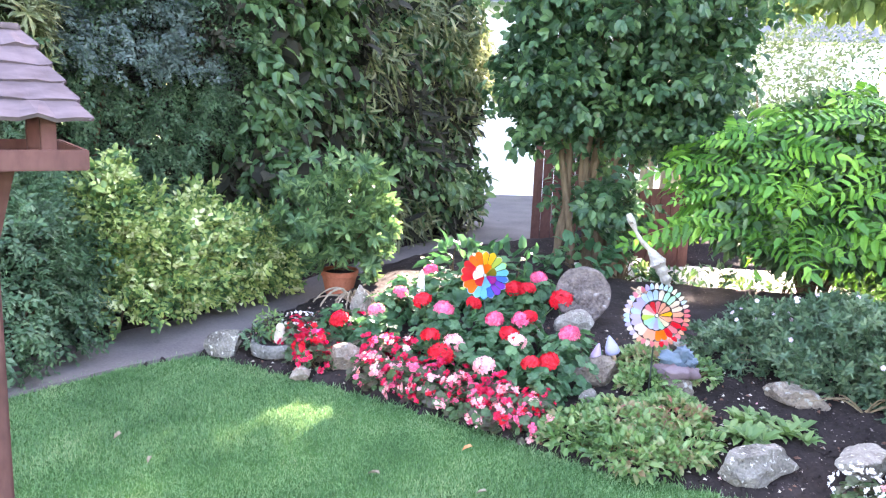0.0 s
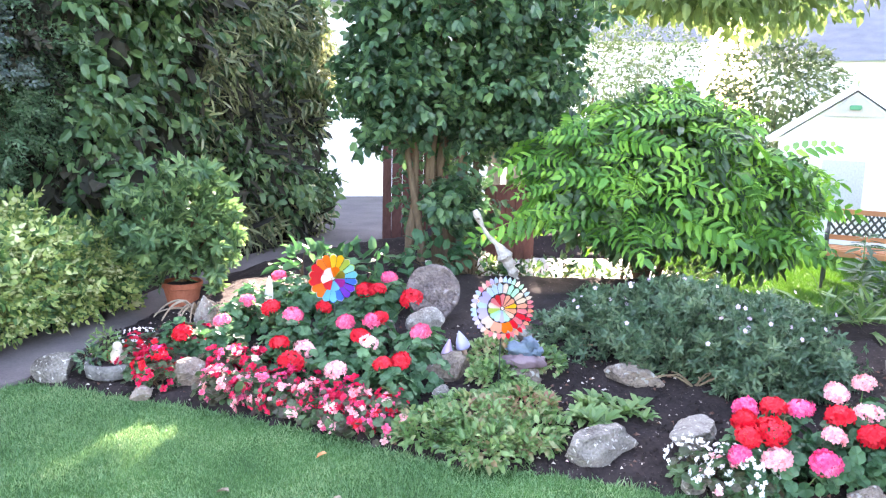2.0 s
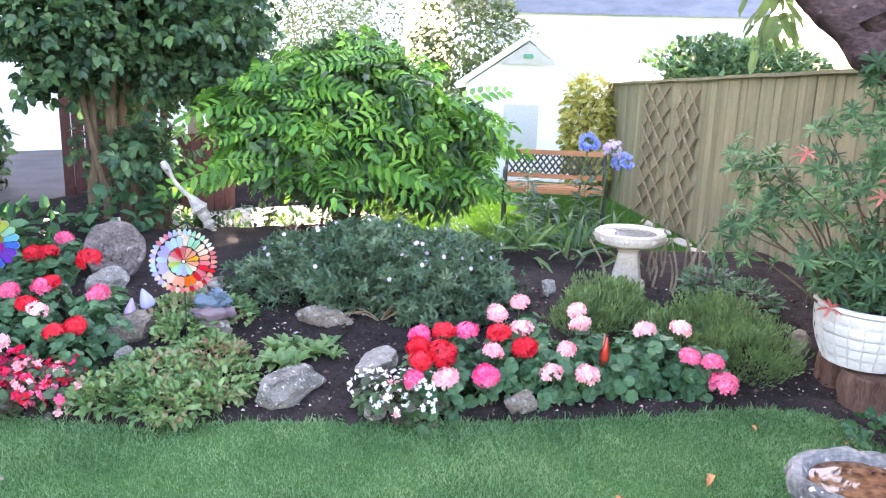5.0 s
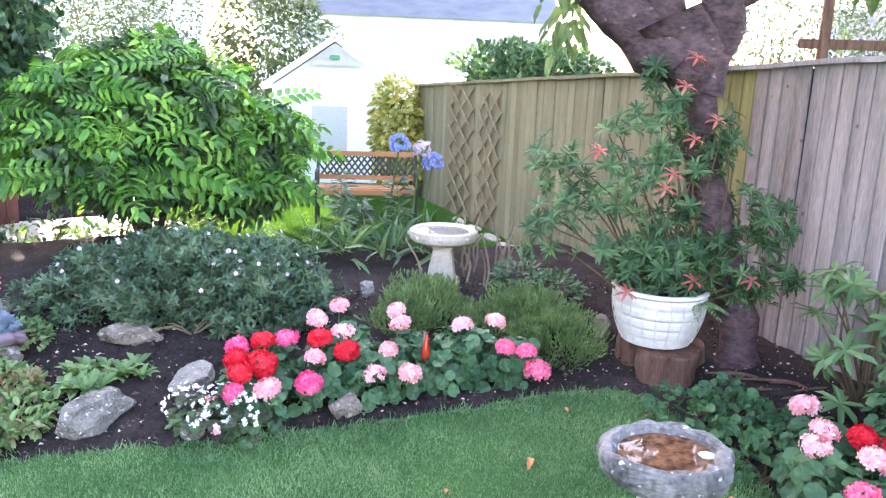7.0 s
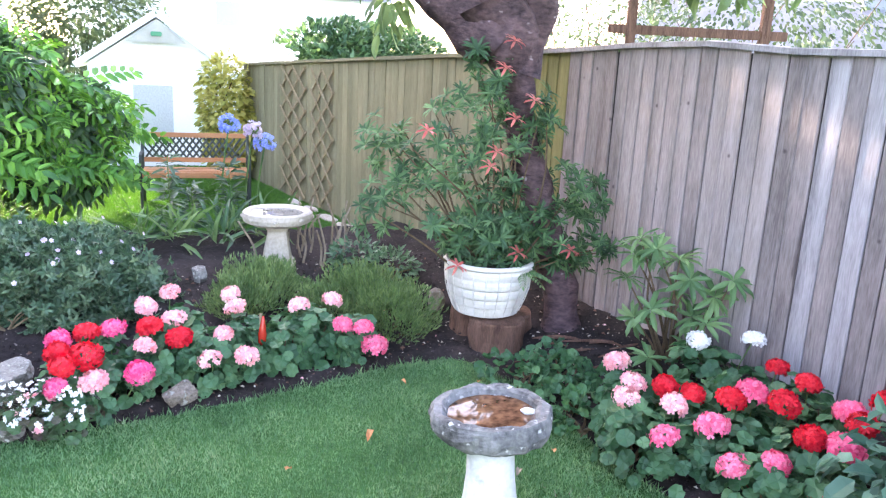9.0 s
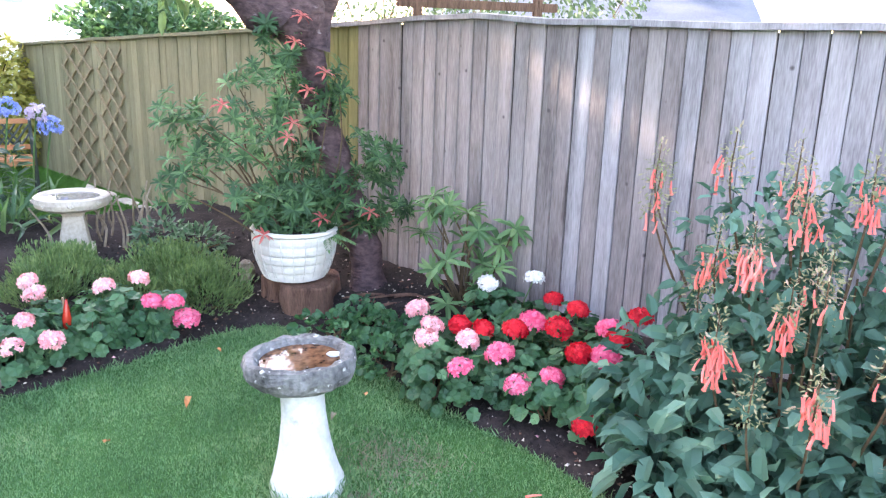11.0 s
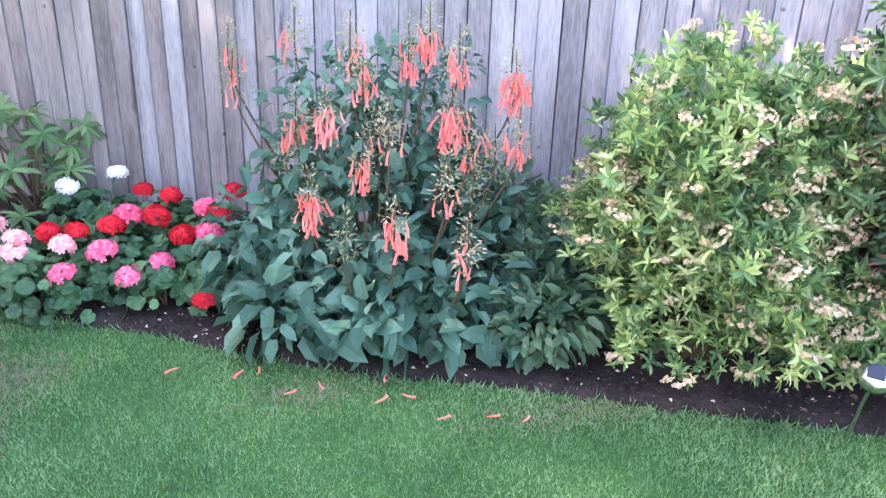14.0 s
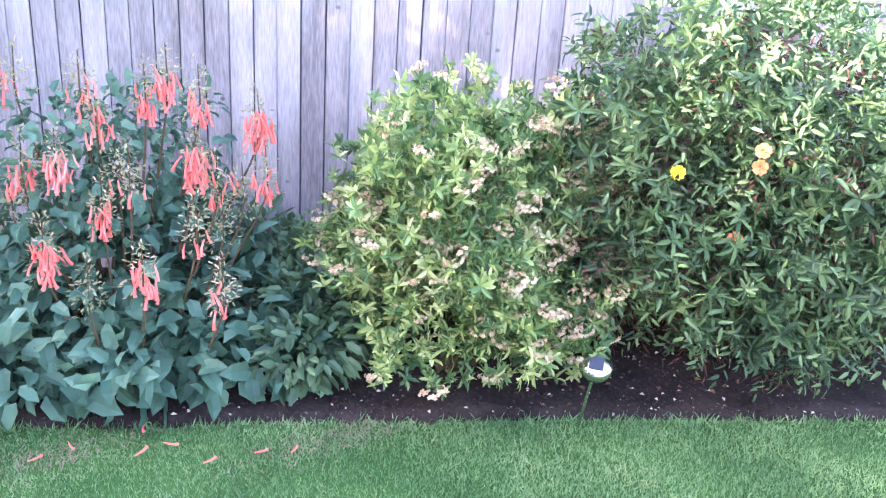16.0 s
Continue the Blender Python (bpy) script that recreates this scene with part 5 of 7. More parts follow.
def pelargonium(x, y, heads, seed, radius=0.2, height=0.2, n=46, leaf=0.075):
    """One plant: round leaves on a low mound, with its flower heads at the given places."""
    rng = np.random.default_rng(seed)
    z = ground_at(x, y)
    cols = sorted({COLOUR[c] for c, *_ in heads})
    lab = ("round-leaved geranium with " + " and ".join(cols[:2]) + " flower heads") if cols else "geranium with round scalloped green leaves"
    th = thing("geranium", (x, y, z), lab, "flower", "bedding geraniums")
    P, o = dome(rng, n, (radius, radius, height), -0.25, 0.45, 0.2, 3, seed)
    P[:, 2] += 0.05
    o = o * 0.9 + np.array([0, 0, 0.45])
    N = o + 0.32 * rng.normal(size=o.shape)
    D = np.cross(N, unit(rng, len(P)))
    s = leaf * rng.uniform(0.6, 1.2, len(P))
    V, F = spread(RL, P - D / np.linalg.norm(D, axis=1, keepdims=True) * s[:, None] * 0.5, D, N, s)
    part("foliage", mesh_of("foliage", V, F, MAT_LEAF["pelargonium"]), MAT_LEAF["pelargonium"], th)["kind"] = "stuff"
    stems_in("stem_cluster", (0, 0, -0.02), P[:5] * 0.9, twig, th, 0.006, seed)
    for i, (c, hx, hy, hz) in enumerate(heads):
        size = rng.uniform(1.0, 1.3)
        d = Vector((hx - x, hy - y, hz - z))
        part("flower_head", HEADS[c, i % 3], PETAL[c], th, at=Matrix.Translation(d) @ pose(0, 0, 0, rng.uniform(-20, 20), rng.uniform(-20, 20), rng.uniform(0, 360)) @ Matrix.Scale(size, 4))
        foot = Vector((d.x * 0.6, d.y * 0.6, 0.06))
        way = d - foot
        part("stalk", STALK, twig, th, at=Matrix.Translation(foot) @ way.to_track_quat("Z", "Y").to_matrix().to_4x4() @ Matrix.Diagonal((1, 1, way.length, 1)))
    return th


def plant_out(spots, heads, seed, **kw):
    """Gives every flower head to its nearest plant."""
    own = {i: [] for i in range(len(spots))}
    for hd in heads:
        own[min(own, key=lambda i: math.hypot(spots[i][0] - hd[1], spots[i][1] - hd[2]))].append(hd)
    for i, (x, y) in enumerate(spots):
        pelargonium(x, y, own[i], seed + i, **kw)


ROCKERY_HEADS = [("p", -0.15, 4.96, 0.38), ("r", 0.0, 4.8, 0.37), ("p", 0.14, 4.65, 0.35), ("p", 0.44, 4.42, 0.36), ("r", 0.33, 4.69, 0.39), ("r", 0.62, 4.96, 0.43), ("r", 0.7, 4.91, 0.44), ("p", 0.83, 5.26, 0.44), ("r", 0.89, 4.69, 0.43), ("r", 0.65, 4.42, 0.38), ("p", 0.6, 4.4, 0.37), ("r", 0.51, 4.21, 0.33), ("r", 0.05, 4.28, 0.29), ("s", 0.19, 4.17, 0.28), ("r", 0.11, 4.03, 0.26), ("p", -0.29, 4.69, 0.32), ("r", -0.52, 4.6, 0.28), ("r", 0.59, 3.85, 0.28), ("r", 0.69, 3.86, 0.29), ("s", 0.34, 3.85, 0.26), ("p", 0.85, 4.15, 0.36), ("p", 0.06, 5.43, 0.44), ("s", 0.55, 4.12, 0.32)]
plant_out([(-0.2, 4.95), (0.1, 4.85), (0.12, 4.5), (0.45, 4.6), (0.65, 4.95), (0.85, 5.25), (0.45, 5.05), (0.62, 4.45), (0.15, 4.15), (0.52, 4.12), (-0.3, 4.6), (0.62, 3.82), (0.88, 4.2), (0.1, 5.4), (0.38, 4.35), (0.35, 3.98), (0.8, 3.98), (-0.1, 5.2), (0.3, 5.25), (-0.55, 4.75)], ROCKERY_HEADS, 300, radius=0.18, height=0.17, n=105, leaf=0.074)
FRONT_HEADS = [("m", 2.13, 2.87, 0.32), ("r", 2.25, 2.84, 0.33), ("m", 2.37, 2.81, 0.32), ("r", 2.04, 2.74, 0.32), ("r", 1.99, 2.63, 0.3), ("r", 2.12, 2.65, 0.3), ("m", 1.95, 2.62, 0.22), ("s", 2.08, 2.55, 0.22), ("m", 2.26, 2.48, 0.22), ("s", 2.61, 2.88, 0.36), ("s", 2.8, 2.93, 0.38), ("r", 2.5, 2.71, 0.32), ("s", 2.63, 2.69, 0.33), ("s", 2.37, 2.58, 0.29), ("r", 2.54, 2.55, 0.29)]
plant_out([(2.15, 2.78), (2.33, 2.82), (2.2, 2.63), (2.42, 2.6), (2.58, 2.70), (2.75, 2.82), (2.08, 2.70), (2.62, 2.54)], FRONT_HEADS, 330, radius=0.155, height=0.2, n=105, leaf=0.074)
CORNER_HEADS = [("s", 3.03, 2.72, 0.36), ("s", 2.95, 2.6, 0.33), ("s", 2.73, 2.45, 0.28), ("s", 2.58, 2.38, 0.21), ("s", 2.72, 2.28, 0.21), ("s", 3.21, 2.39, 0.32), ("s", 3.4, 2.32, 0.32), ("p", 3.25, 2.12, 0.26), ("p", 3.33, 2.05, 0.24), ("p", 3.35, 1.98, 0.15)]
plant_out([(2.95, 2.52), (2.80, 2.46), (3.12, 2.42), (3.22, 2.26), (3.38, 2.18), (3.05, 2.32), (2.7, 2.62), (3.3, 2.42), (2.68, 2.48)], CORNER_HEADS, 350, radius=0.165, height=0.19, n=105, leaf=0.074)
SIDE_HEADS = [("w", 3.92, 0.45, 0.38), ("w", 3.99, 0.21, 0.42), ("r", 3.77, 0.06, 0.39), ("r", 3.66, -0.08, 0.39), ("s", 3.57, 0.73, 0.31), ("s", 3.42, 0.6, 0.29), ("r", 3.43, 0.46, 0.31), ("r", 3.4, 0.33, 0.32), ("r", 3.42, 0.18, 0.33), ("p", 3.51, 0.11, 0.35), ("r", 3.47, -0.02, 0.35), ("s", 3.3, 0.38, 0.29), ("p", 3.2, 0.2, 0.29), ("p", 3.1, 0.36, 0.23), ("p", 3.11, -0.06, 0.25), ("p", 3.06, 0.08, 0.22), ("r", 3.26, -0.15, 0.32), ("p", 3.46, -0.26, 0.38), ("p", 3.25, -0.27, 0.32), ("r", 3.39, -0.31, 0.37), ("r", 3.06, -0.24, 0.2), ("r", 2.95, -0.24, 0.13), ("s", 3.27, 0.58, 0.28), ("r", 3.59, -0.38, 0.41)]
plant_out([(3.5, 0.62), (3.35, 0.55), (3.4, 0.32), (3.55, 0.38), (3.22, 0.3), (3.5, 0.08), (3.28, 0.08), (3.3, -0.15), (3.5, -0.22), (3.12, -0.05), (3.1, -0.25), (3.75, 0.15), (3.9, 0.4), (3.7, -0.05), (3.2, 0.5)], SIDE_HEADS, 370, radius=0.175, height=0.2, n=105, leaf=0.074)


RUFFLE = merge_shapes([(flower_shape(4, 0.75, 0.35), Matrix.Identity(4)), (flower_shape(4, 0.6, 0.95), Matrix.Rotation(0.7, 4, "Z") @ Matrix.Scale(0.85, 4))])


def begonia(x, y, cols, seed, r=0.13, n=70):
    rng = np.random.default_rng(seed)
    names = {"k": "crimson", "r": "red", "p": "pink", "s": "pale pink", "m": "deep pink", "w": "white"}
    th = thing("begonia", (x, y, ground_at(x, y)), "low bronze-leaved begonia with small " + " and ".join(names[c] for c in cols[:2]) + " flowers", "flower", "bedding begonias")
    P, o = dome(rng, n, (r, r, 0.13), -0.1, 0.4, 0.2, 3, seed)
    P[:, 2] += 0.02
    D = unit(rng, len(P)) * (1, 1, 0.4)
    V, F = spread(RL, P, D, o + np.array([0, 0, 0.5]), 0.055 * rng.uniform(0.6, 1.2, len(P)))
    part("foliage", mesh_of("foliage", V, F, MAT_LEAF["begonia"]), MAT_LEAF["begonia"], th)["kind"] = "stuff"
    stems_in("stem_cluster", (0, 0, -0.02), P[:6] * 0.9, twig, th, 0.005, seed)
    for c in cols:
        P, o = dome(rng, {"k": 11, "w": 62}.get(c, 9), (r * 1.02, r * 1.02, 0.15), 0.0, 0.15, 0.3, 3, seed + 1)
        P[:, 2] += 0.06 if c == "w" else 0.02
        if c != "w":  # each spray carries two or three blooms close together
            P, o = np.repeat(P, 3, 0), np.repeat(o, 3, 0)
            P = P + 0.014 * rng.normal(size=P.shape)
        V, F = spread(RUFFLE, P, np.cross(o, unit(rng, len(o))), o + 0.5 * rng.normal(size=o.shape), (0.026 if c == "w" else 0.042) * rng.uniform(0.7, 1.25, len(P)))
        part("blossom", mesh_of("blossom", V, F, PETAL[c]), PETAL[c], th)["kind"] = "stuff"


rnd = random.Random(12)
row = bend([(-0.62, 4.36, 0), (-0.28, 4.16, 0), (0.06, 3.93, 0), (0.34, 3.68, 0), (0.56, 3.52, 0)], 4)
for i, p in enumerate(row):
    if math.hypot(p[0] + 0.47, p[1] - 4.3) < 0.15:
        continue
    begonia(p[0], p[1], ["kp", "ps", "ks", "rp", "sp", "ks"][i % 6] if i > 3 else "kr", 400 + i)
for i in range(12):
    t = i / 11
    begonia(-0.05 + 0.62 * t + rnd.uniform(-.03, .03), 4.06 - 0.42 * t + rnd.uniform(-.04, .04), ["kp", "ks", "p", "km", "s", "k"][i % 6], 430 + i)
for i, (x, y, c) in enumerate(((-0.8, 4.62, "kr"), (-0.66, 4.74, "ks"), (-0.78, 4.78, "kw"), (-0.62, 4.56, "km"), (-0.5, 4.84, "kp"), (-0.7, 4.5, "kr"), (-0.2, 4.42, "kp"), (-0.3, 4.5, "kr"), (-0.1, 4.36, "ks"))):
    begonia(x, y, c, 460 + i)
for i, (x, y) in enumerate(((1.9, 2.68), (2.0, 2.6), (1.84, 2.78))):
    begonia(x, y, "w" if i else "ws", 480 + i, 0.11, 60)

# low leafy mats and clumps
rng = np.random.default_rng(70)
for i, (x, y, r, n) in enumerate(((0.78, 3.42, 0.2, 330), (1.0, 3.24, 0.22, 420), (1.2, 3.3, 0.22, 420), (1.02, 3.5, 0.24, 420), (1.28, 3.55, 0.2, 330), (1.25, 3.85, 0.18, 260), (1.5, 3.95, 0.16, 200), (1.3, 4.1, 0.18, 260))):
    shrub("carpet_plant", "low mat of small green leaves tinged red", "plant", (x, y, ground_at(x, y)), (r, r, 0.085), int(n * 2.0), blade_shape(0.6, 0.16, 0.2, 0.5), 0.041, MAT_LEAF["ajuga"], 500 + i, 0.03, low=-0.1, stems=6, up=0.75, droop=0.2, messy=0.8, group="carpet plants")
for i, (x, y, r, n, sz) in enumerate(((3.6, 1.25, 0.18, 90, 0.09), (3.72, 1.05, 0.16, 80, 0.09), (3.5, 0.9, 0.2, 110, 0.08), (3.68, 0.8, 0.2, 110, 0.08), (3.85, 1.15, 0.13, 50, 0.08), (3.35, 0.78, 0.15, 80, 0.08), (3.5, 1.12, 0.1, 40, 0.07))):
    shrub("leafy_clump", "low leafy green clump on the soil", "plant", (x, y, ground_at(x, y)), (r, r, 0.14), int(n * 0.9), round_shape(9, 0.2), sz * 0.62, MAT_LEAF["pelargonium"], 520 + i, 0.03, low=0.0, stems=4, up=0.6, droop=0.25, group="leafy clumps")

prim = thing("primula", (1.68, 3.38, ground_at(1.68, 3.38)), "rosettes of pale green oblong primula leaves", "plant")
rng = np.random.default_rng(529)
for i in range(15):
    q = np.array([rng.uniform(-0.22, 0.22), rng.uniform(-0.12, 0.15), 0.02])
    V, F = spread(whorl_shape(10, 0.46, 38, 20 + i), q[None], np.array([[1.0, rng.normal(), 0]]), np.array([[q[0], q[1] - 0.1, 0.5]]), np.array([rng.uniform(0.085, 0.125)]))
    part("leaf_rosette", mesh_of("leaf_rosette", V, F, MAT_LEAF["primula"]), MAT_LEAF["primula"], prim)

# grey-green shrub with pale flowers
rng = np.random.default_rng(80)
cis = thing("cranesbill", (2.62, 3.9, 0.2), "wide grey-green cranesbill mound with pale pink flowers", "shrub")
Ps, Os = [], []
for c, r, n in (((-0.05, 0, 0.12), (0.58, 0.48, 0.30), 2700), ((-0.5, 0.3, 0.12), (0.42, 0.34, 0.26), 1300), ((0.08, -0.40, 0.04), (0.40, 0.36, 0.25), 1700)):
    P, o = dome(rng, n, r, -0.4, 0.45, 0.34, 5, len(Ps) + 3)
    P = P + np.array(c)
    P[:, 2] = np.maximum(P[:, 2], 0.0)
    Ps.append(P), Os.append(o)
P, o = np.concatenate(Ps), np.concatenate(Os)
leaves("foliage", whorl_shape(6, 0.46, 26, 7), P, o, 0.046, MAT_LEAF["cistus"], cis, rng, -0.3, 0.4, 1.1)
FL = mesh_of("flower", *merge_shapes([(flower_shape(5, 0.75, 0.2), Matrix.Scale(0.029, 4))]), PETAL["v"])
top = np.where(P[:, 2] > 0.22)[0]
for i in rng.choice(top, 70, replace=False):
    q = P[i] + o[i] * 0.06
    part("flower", FL, PETAL["v"], cis, at=Matrix.Translation(q) @ Vector((o[i][0], o[i][1] - 0.5, o[i][2] * 0.6)).to_track_quat("Z", "Y").to_matrix().to_4x4())
stems_in("stem_cluster", (0, 0, -0.03), P[rng.choice(len(P), 26)] * (0.95, 0.95, 0.8), pale_bark, cis, 0.008, 5, True)
stems_in("dry_stem_cluster", (-0.35, -0.35, -0.03), [(-0.75 + 0.1 * i, -0.55 + 0.05 * (i % 3), 0.1) for i in range(8)], pale_bark, cis, 0.006, 6, True)

# heathers
for i, (x, y, r, hgt, n) in enumerate(((3.55, 2.98, 0.26, 0.16, 1300), (3.3, 2.9, 0.2, 0.14, 700), (3.78, 2.2, 0.26, 0.24, 1400), (3.92, 2.5, 0.26, 0.22, 1300), (3.62, 2.55, 0.2, 0.15, 700))):
    shrub("heather", "rounded soft green heather mound", "shrub", (x, y, ground_at(x, y)), (r, r, hgt), n * 4, small_shape(0.28), 0.032, MAT_LEAF["heather"], 540 + i, 0.02, low=-0.05, rough=0.42, knots=6.0, stems=8, up=0.1, droop=-0.9, messy=0.5, group="heathers")
for i, (x, y) in enumerate(((4.3, 2.85), (4.35, 2.6))):
    shrub("dark_shrub", "small dark green low shrub", "shrub", (x, y, ground_at(x, y)), (0.2, 0.18, 0.16), 300, BL, 0.05, MAT_LEAF["privet"], 550 + i, 0.05, stems=5)

# dead stalks behind the far bird bath
rnd = random.Random(3)
for i in range(20):
    x, y = 4.3 + rnd.uniform(-.35, .45), 3.3 + rnd.uniform(-.25, .25)
    bm = bmesh.new()
    tube(bm, bend([(0, 0, -0.02), (rnd.uniform(-.04, .04), 0, 0.12), (rnd.uniform(-.12, .12), rnd.uniform(-.1, .1), rnd.uniform(0.2, 0.38))], 3), list(np.linspace(0.010, 0.006, 7)), 6)
    ob = part("dry_stalk", bm, dry_leaf)
    ob.matrix_basis = pose(x, y, ground_at(x, y))
    tagged(ob, "pale dead flower stalk standing in soil", "stalk", "dead stalks")

# strappy leaves, tall weeds and blue lilies by the far lawn
for i, (x, y, r, n) in enumerate(((3.9, 4.2, 0.24, 26), (4.3, 4.1, 0.22, 26), (3.6, 4.25, 0.2, 20), (4.12, 4.0, 0.24, 24), (4.55, 3.95, 0.22, 22), (3.75, 4.45, 0.22, 22))):
    shrub("daylily", "tuft of arching strap leaves, some yellowing", "plant", (x, y, ground_at(x, y)), (r * 0.5, r * 0.5, 0.1), n, blade_shape(0.13, 0.15, 0.6), 0.26, MAT_LEAF["laurel" if i % 2 else "primula"], 560 + i, 0.02, low=0.0, up=0.5, droop=-0.3, messy=0.4, stems=0, group="strap-leaved tufts")
for i, (x, y, hgt) in enumerate(((4.08, 4.5, 0.62), (4.55, 4.35, 0.55), (4.38, 4.6, 0.4))):
    th = thing("tall_weed", (x, y, ground_at(x, y)), "tall leafy green stem", "plant", "tall leafy stems")
    rng = np.random.default_rng(570 + i)
    n = 110
    a, z = rng.uniform(0, 6.28, n), rng.uniform(0.03, hgt, n)
    o = np.c_[np.cos(a), np.sin(a), np.full(n, 0.3)]
    leaves("foliage", blade_shape(0.3), np.c_[0.02 * np.cos(a), 0.02 * np.sin(a), z], o, 0.11, MAT_LEAF["cistus"], th, rng, 0.1, 0.6, 0.4)
    part("stem", tube(bmesh.new(), [(0, 0, -0.02), (0.01, 0, hgt / 2), (0, 0, hgt)], [0.008, 0.006, 0.003], 6), MAT_LEAF["primula"], th)
for i, (x, y, z, hx, hy, c) in enumerate(((4.66, 4.46, 1.04, 0.02, -0.03, "b"), (4.8, 4.33, 1.0, 0.0, 0.0, "v"), (4.86, 4.26, 0.9, 0.05, 0.0, "b"))):
    g = ground_at(x, y)
    th = thing("agapanthus", (x - 0.06, y + 0.05, g), "tall stalk with a ball of " + ("blue" if c == "b" else "fading pale lilac") + " trumpet flowers", "flower", "agapanthus stalks")
    d = Vector((0.06, -0.05, z - g))
    part("stalk", tube(bmesh.new(), bend([(0, 0, -0.02), (0.02, -0.01, d.z * 0.5), tuple(d)], 4), [0.008] * 9, 6), MAT_LEAF["primula"], th)
    rng = np.random.default_rng(580 + i)
    U = unit(rng, 100)
    U = U[U[:, 2] > -0.5]
    V, F = spread(flower_shape(6, 0.4, 0.7), np.array(d) + U * rng.uniform(0.045, 0.085, (len(U), 1)), np.cross(U, unit(rng, len(U))), U, 0.055 * rng.uniform(0.7, 1.1, len(U)))
    part("flower_head", mesh_of("flower_head", V, F, PETAL[c]), PETAL[c], th)["kind"] = "stuff"
    V, F = spread(small_shape(0.08), np.tile(np.array(d), (len(U), 1)), U, unit(rng, len(U)), np.full(len(U), 0.075))
    part("pedicels", mesh_of("pedicels", V, F, MAT_LEAF["primula"]), MAT_LEAF["primula"], th)["kind"] = "stuff"

# ---- ornaments and furniture ----
water = bpy.data.materials.new("brown_water")
water.use_nodes = True
wp = water.node_tree.nodes["Principled BSDF"]
wp.inputs["Specular IOR Level"].default_value = 0.17
wp.inputs["Roughness"].default_value, wp.inputs["Base Color"].default_value = 0.03, (0.10, 0.05, 0.025, 1)
wnz, wrp = water.node_tree.nodes.new("ShaderNodeTexNoise"), ramp_of(water.node_tree.nodes, [(0.35, (0.05, 0.022, 0.012)), (0.65, (0.17, 0.085, 0.045))])
wnz.inputs["Scale"].default_value = 9
water.node_tree.links.new(wnz.outputs["Fac"], wrp.inputs["Fac"])
water.node_tree.links.new(wrp.outputs["Color"], wp.inputs["Base Color"])

bath = thing("bird_bath", (2.33, 0.72, 0.0), "stone bird bath with a whitewashed pedestal and brown water", "bird bath")
bath.matrix_basis = pose(2.33, 0.72, 0.0, -2.5, 0, 12)
part("pedestal", lathe(bmesh.new(), [(0.148, -0.03), (0.145, 0.02), (0.125, 0.07), (0.105, 0.14), (0.09, 0.22), (0.082, 0.30), (0.08, 0.37), (0.09, 0.40), (0.10, 0.42)], 36, 0.06, 2), white_stone, bath, "whitewashed flared pedestal", smooth=True)
bm = lathe(bmesh.new(), [(0.085, 0.405), (0.15, 0.432), (0.198, 0.462), (0.21, 0.492), (0.207, 0.528), (0.200, 0.541), (0.172, 0.544), (0.160, 0.534), (0.152, 0.508), (0.10, 0.49), (0.02, 0.485)], 11, 0.05, 6)
bmesh.ops.subdivide_edges(bm, edges=bm.edges[:], cuts=2, use_grid_fill=True)
for v in bm.verts:
    v.co += v.normal * (0.012 * noise.noise(v.co * 20) + 0.005 * noise.noise(v.co * 60))
part("bowl", bm, bath_stone, bath, "weathered grey stone bowl")
part("water", lathe(bmesh.new(), [(0.148, 0.514), (0.149, 0.518), (0.01, 0.5185)], 36, 0.02, 6), water, bath, "brown still water")
bm = bmesh.new()
bmesh.ops.create_icosphere(bm, subdivisions=2, radius=0.5)
for v in bm.verts:
    v.co += v.normal * 0.25 * noise.noise(v.co * 4)
    v.co = Vector((v.co.x * 0.06, v.co.y * 0.045, v.co.z * 0.02))
white_bit = part("pale_stone", bm, white_stone)
white_bit.matrix_basis = pose(2.40, 0.64, 0.525, 0, 12, -35)
tagged(white_bit, "small white lump in the bird bath's water", "stone")
# tuft round the foot
shrub("grass_tuft", "longer grass round the bird bath's foot", "grass", (2.33, 0.73, 0.0), (0.20, 0.20, 0.015), 1500, small_shape(0.10), 0.032, grass_mat, 590, 0.0, low=-0.02, depth=0.35, up=0.0, droop=-0.9, messy=1.1, stems=0)

fb = thing("bird_bath", (4.02, 3.32, 0.2), "small weathered pale stone bird bath in the flower bed", "bird bath", turn=40)
part("pedestal", lathe(bmesh.new(), [(0.14, -0.03), (0.135, 0.04), (0.11, 0.06), (0.10, 0.12), (0.085, 0.2), (0.075, 0.26), (0.09, 0.285), (0.095, 0.30)], 32, 0.07, 5, 0.6), aged_white, fb, "scrolled square pedestal")
part("bowl", lathe(bmesh.new(), [(0.09, 0.29), (0.17, 0.305), (0.225, 0.33), (0.235, 0.36), (0.232, 0.39), (0.215, 0.402), (0.19, 0.395), (0.15, 0.365), (0.03, 0.352)], 40, 0.03, 8), aged_white, fb)
part("water", lathe(bmesh.new(), [(0.182, 0.380), (0.184, 0.383), (0.01, 0.3835)], 30), glossy("pale_water", (0.22, 0.21, 0.19), 0.05), fb, "shallow pale water")
for i in range(8):
    bm = bmesh.new()
    bmesh.ops.create_icosphere(bm, subdivisions=1, radius=0.022)
    a = i * math.pi / 4
    part("boss", bm, aged_white, fb, at=pose(0.228 * math.cos(a), 0.228 * math.sin(a), 0.36) @ Matrix.Diagonal((1, 1, 0.8, 1)))

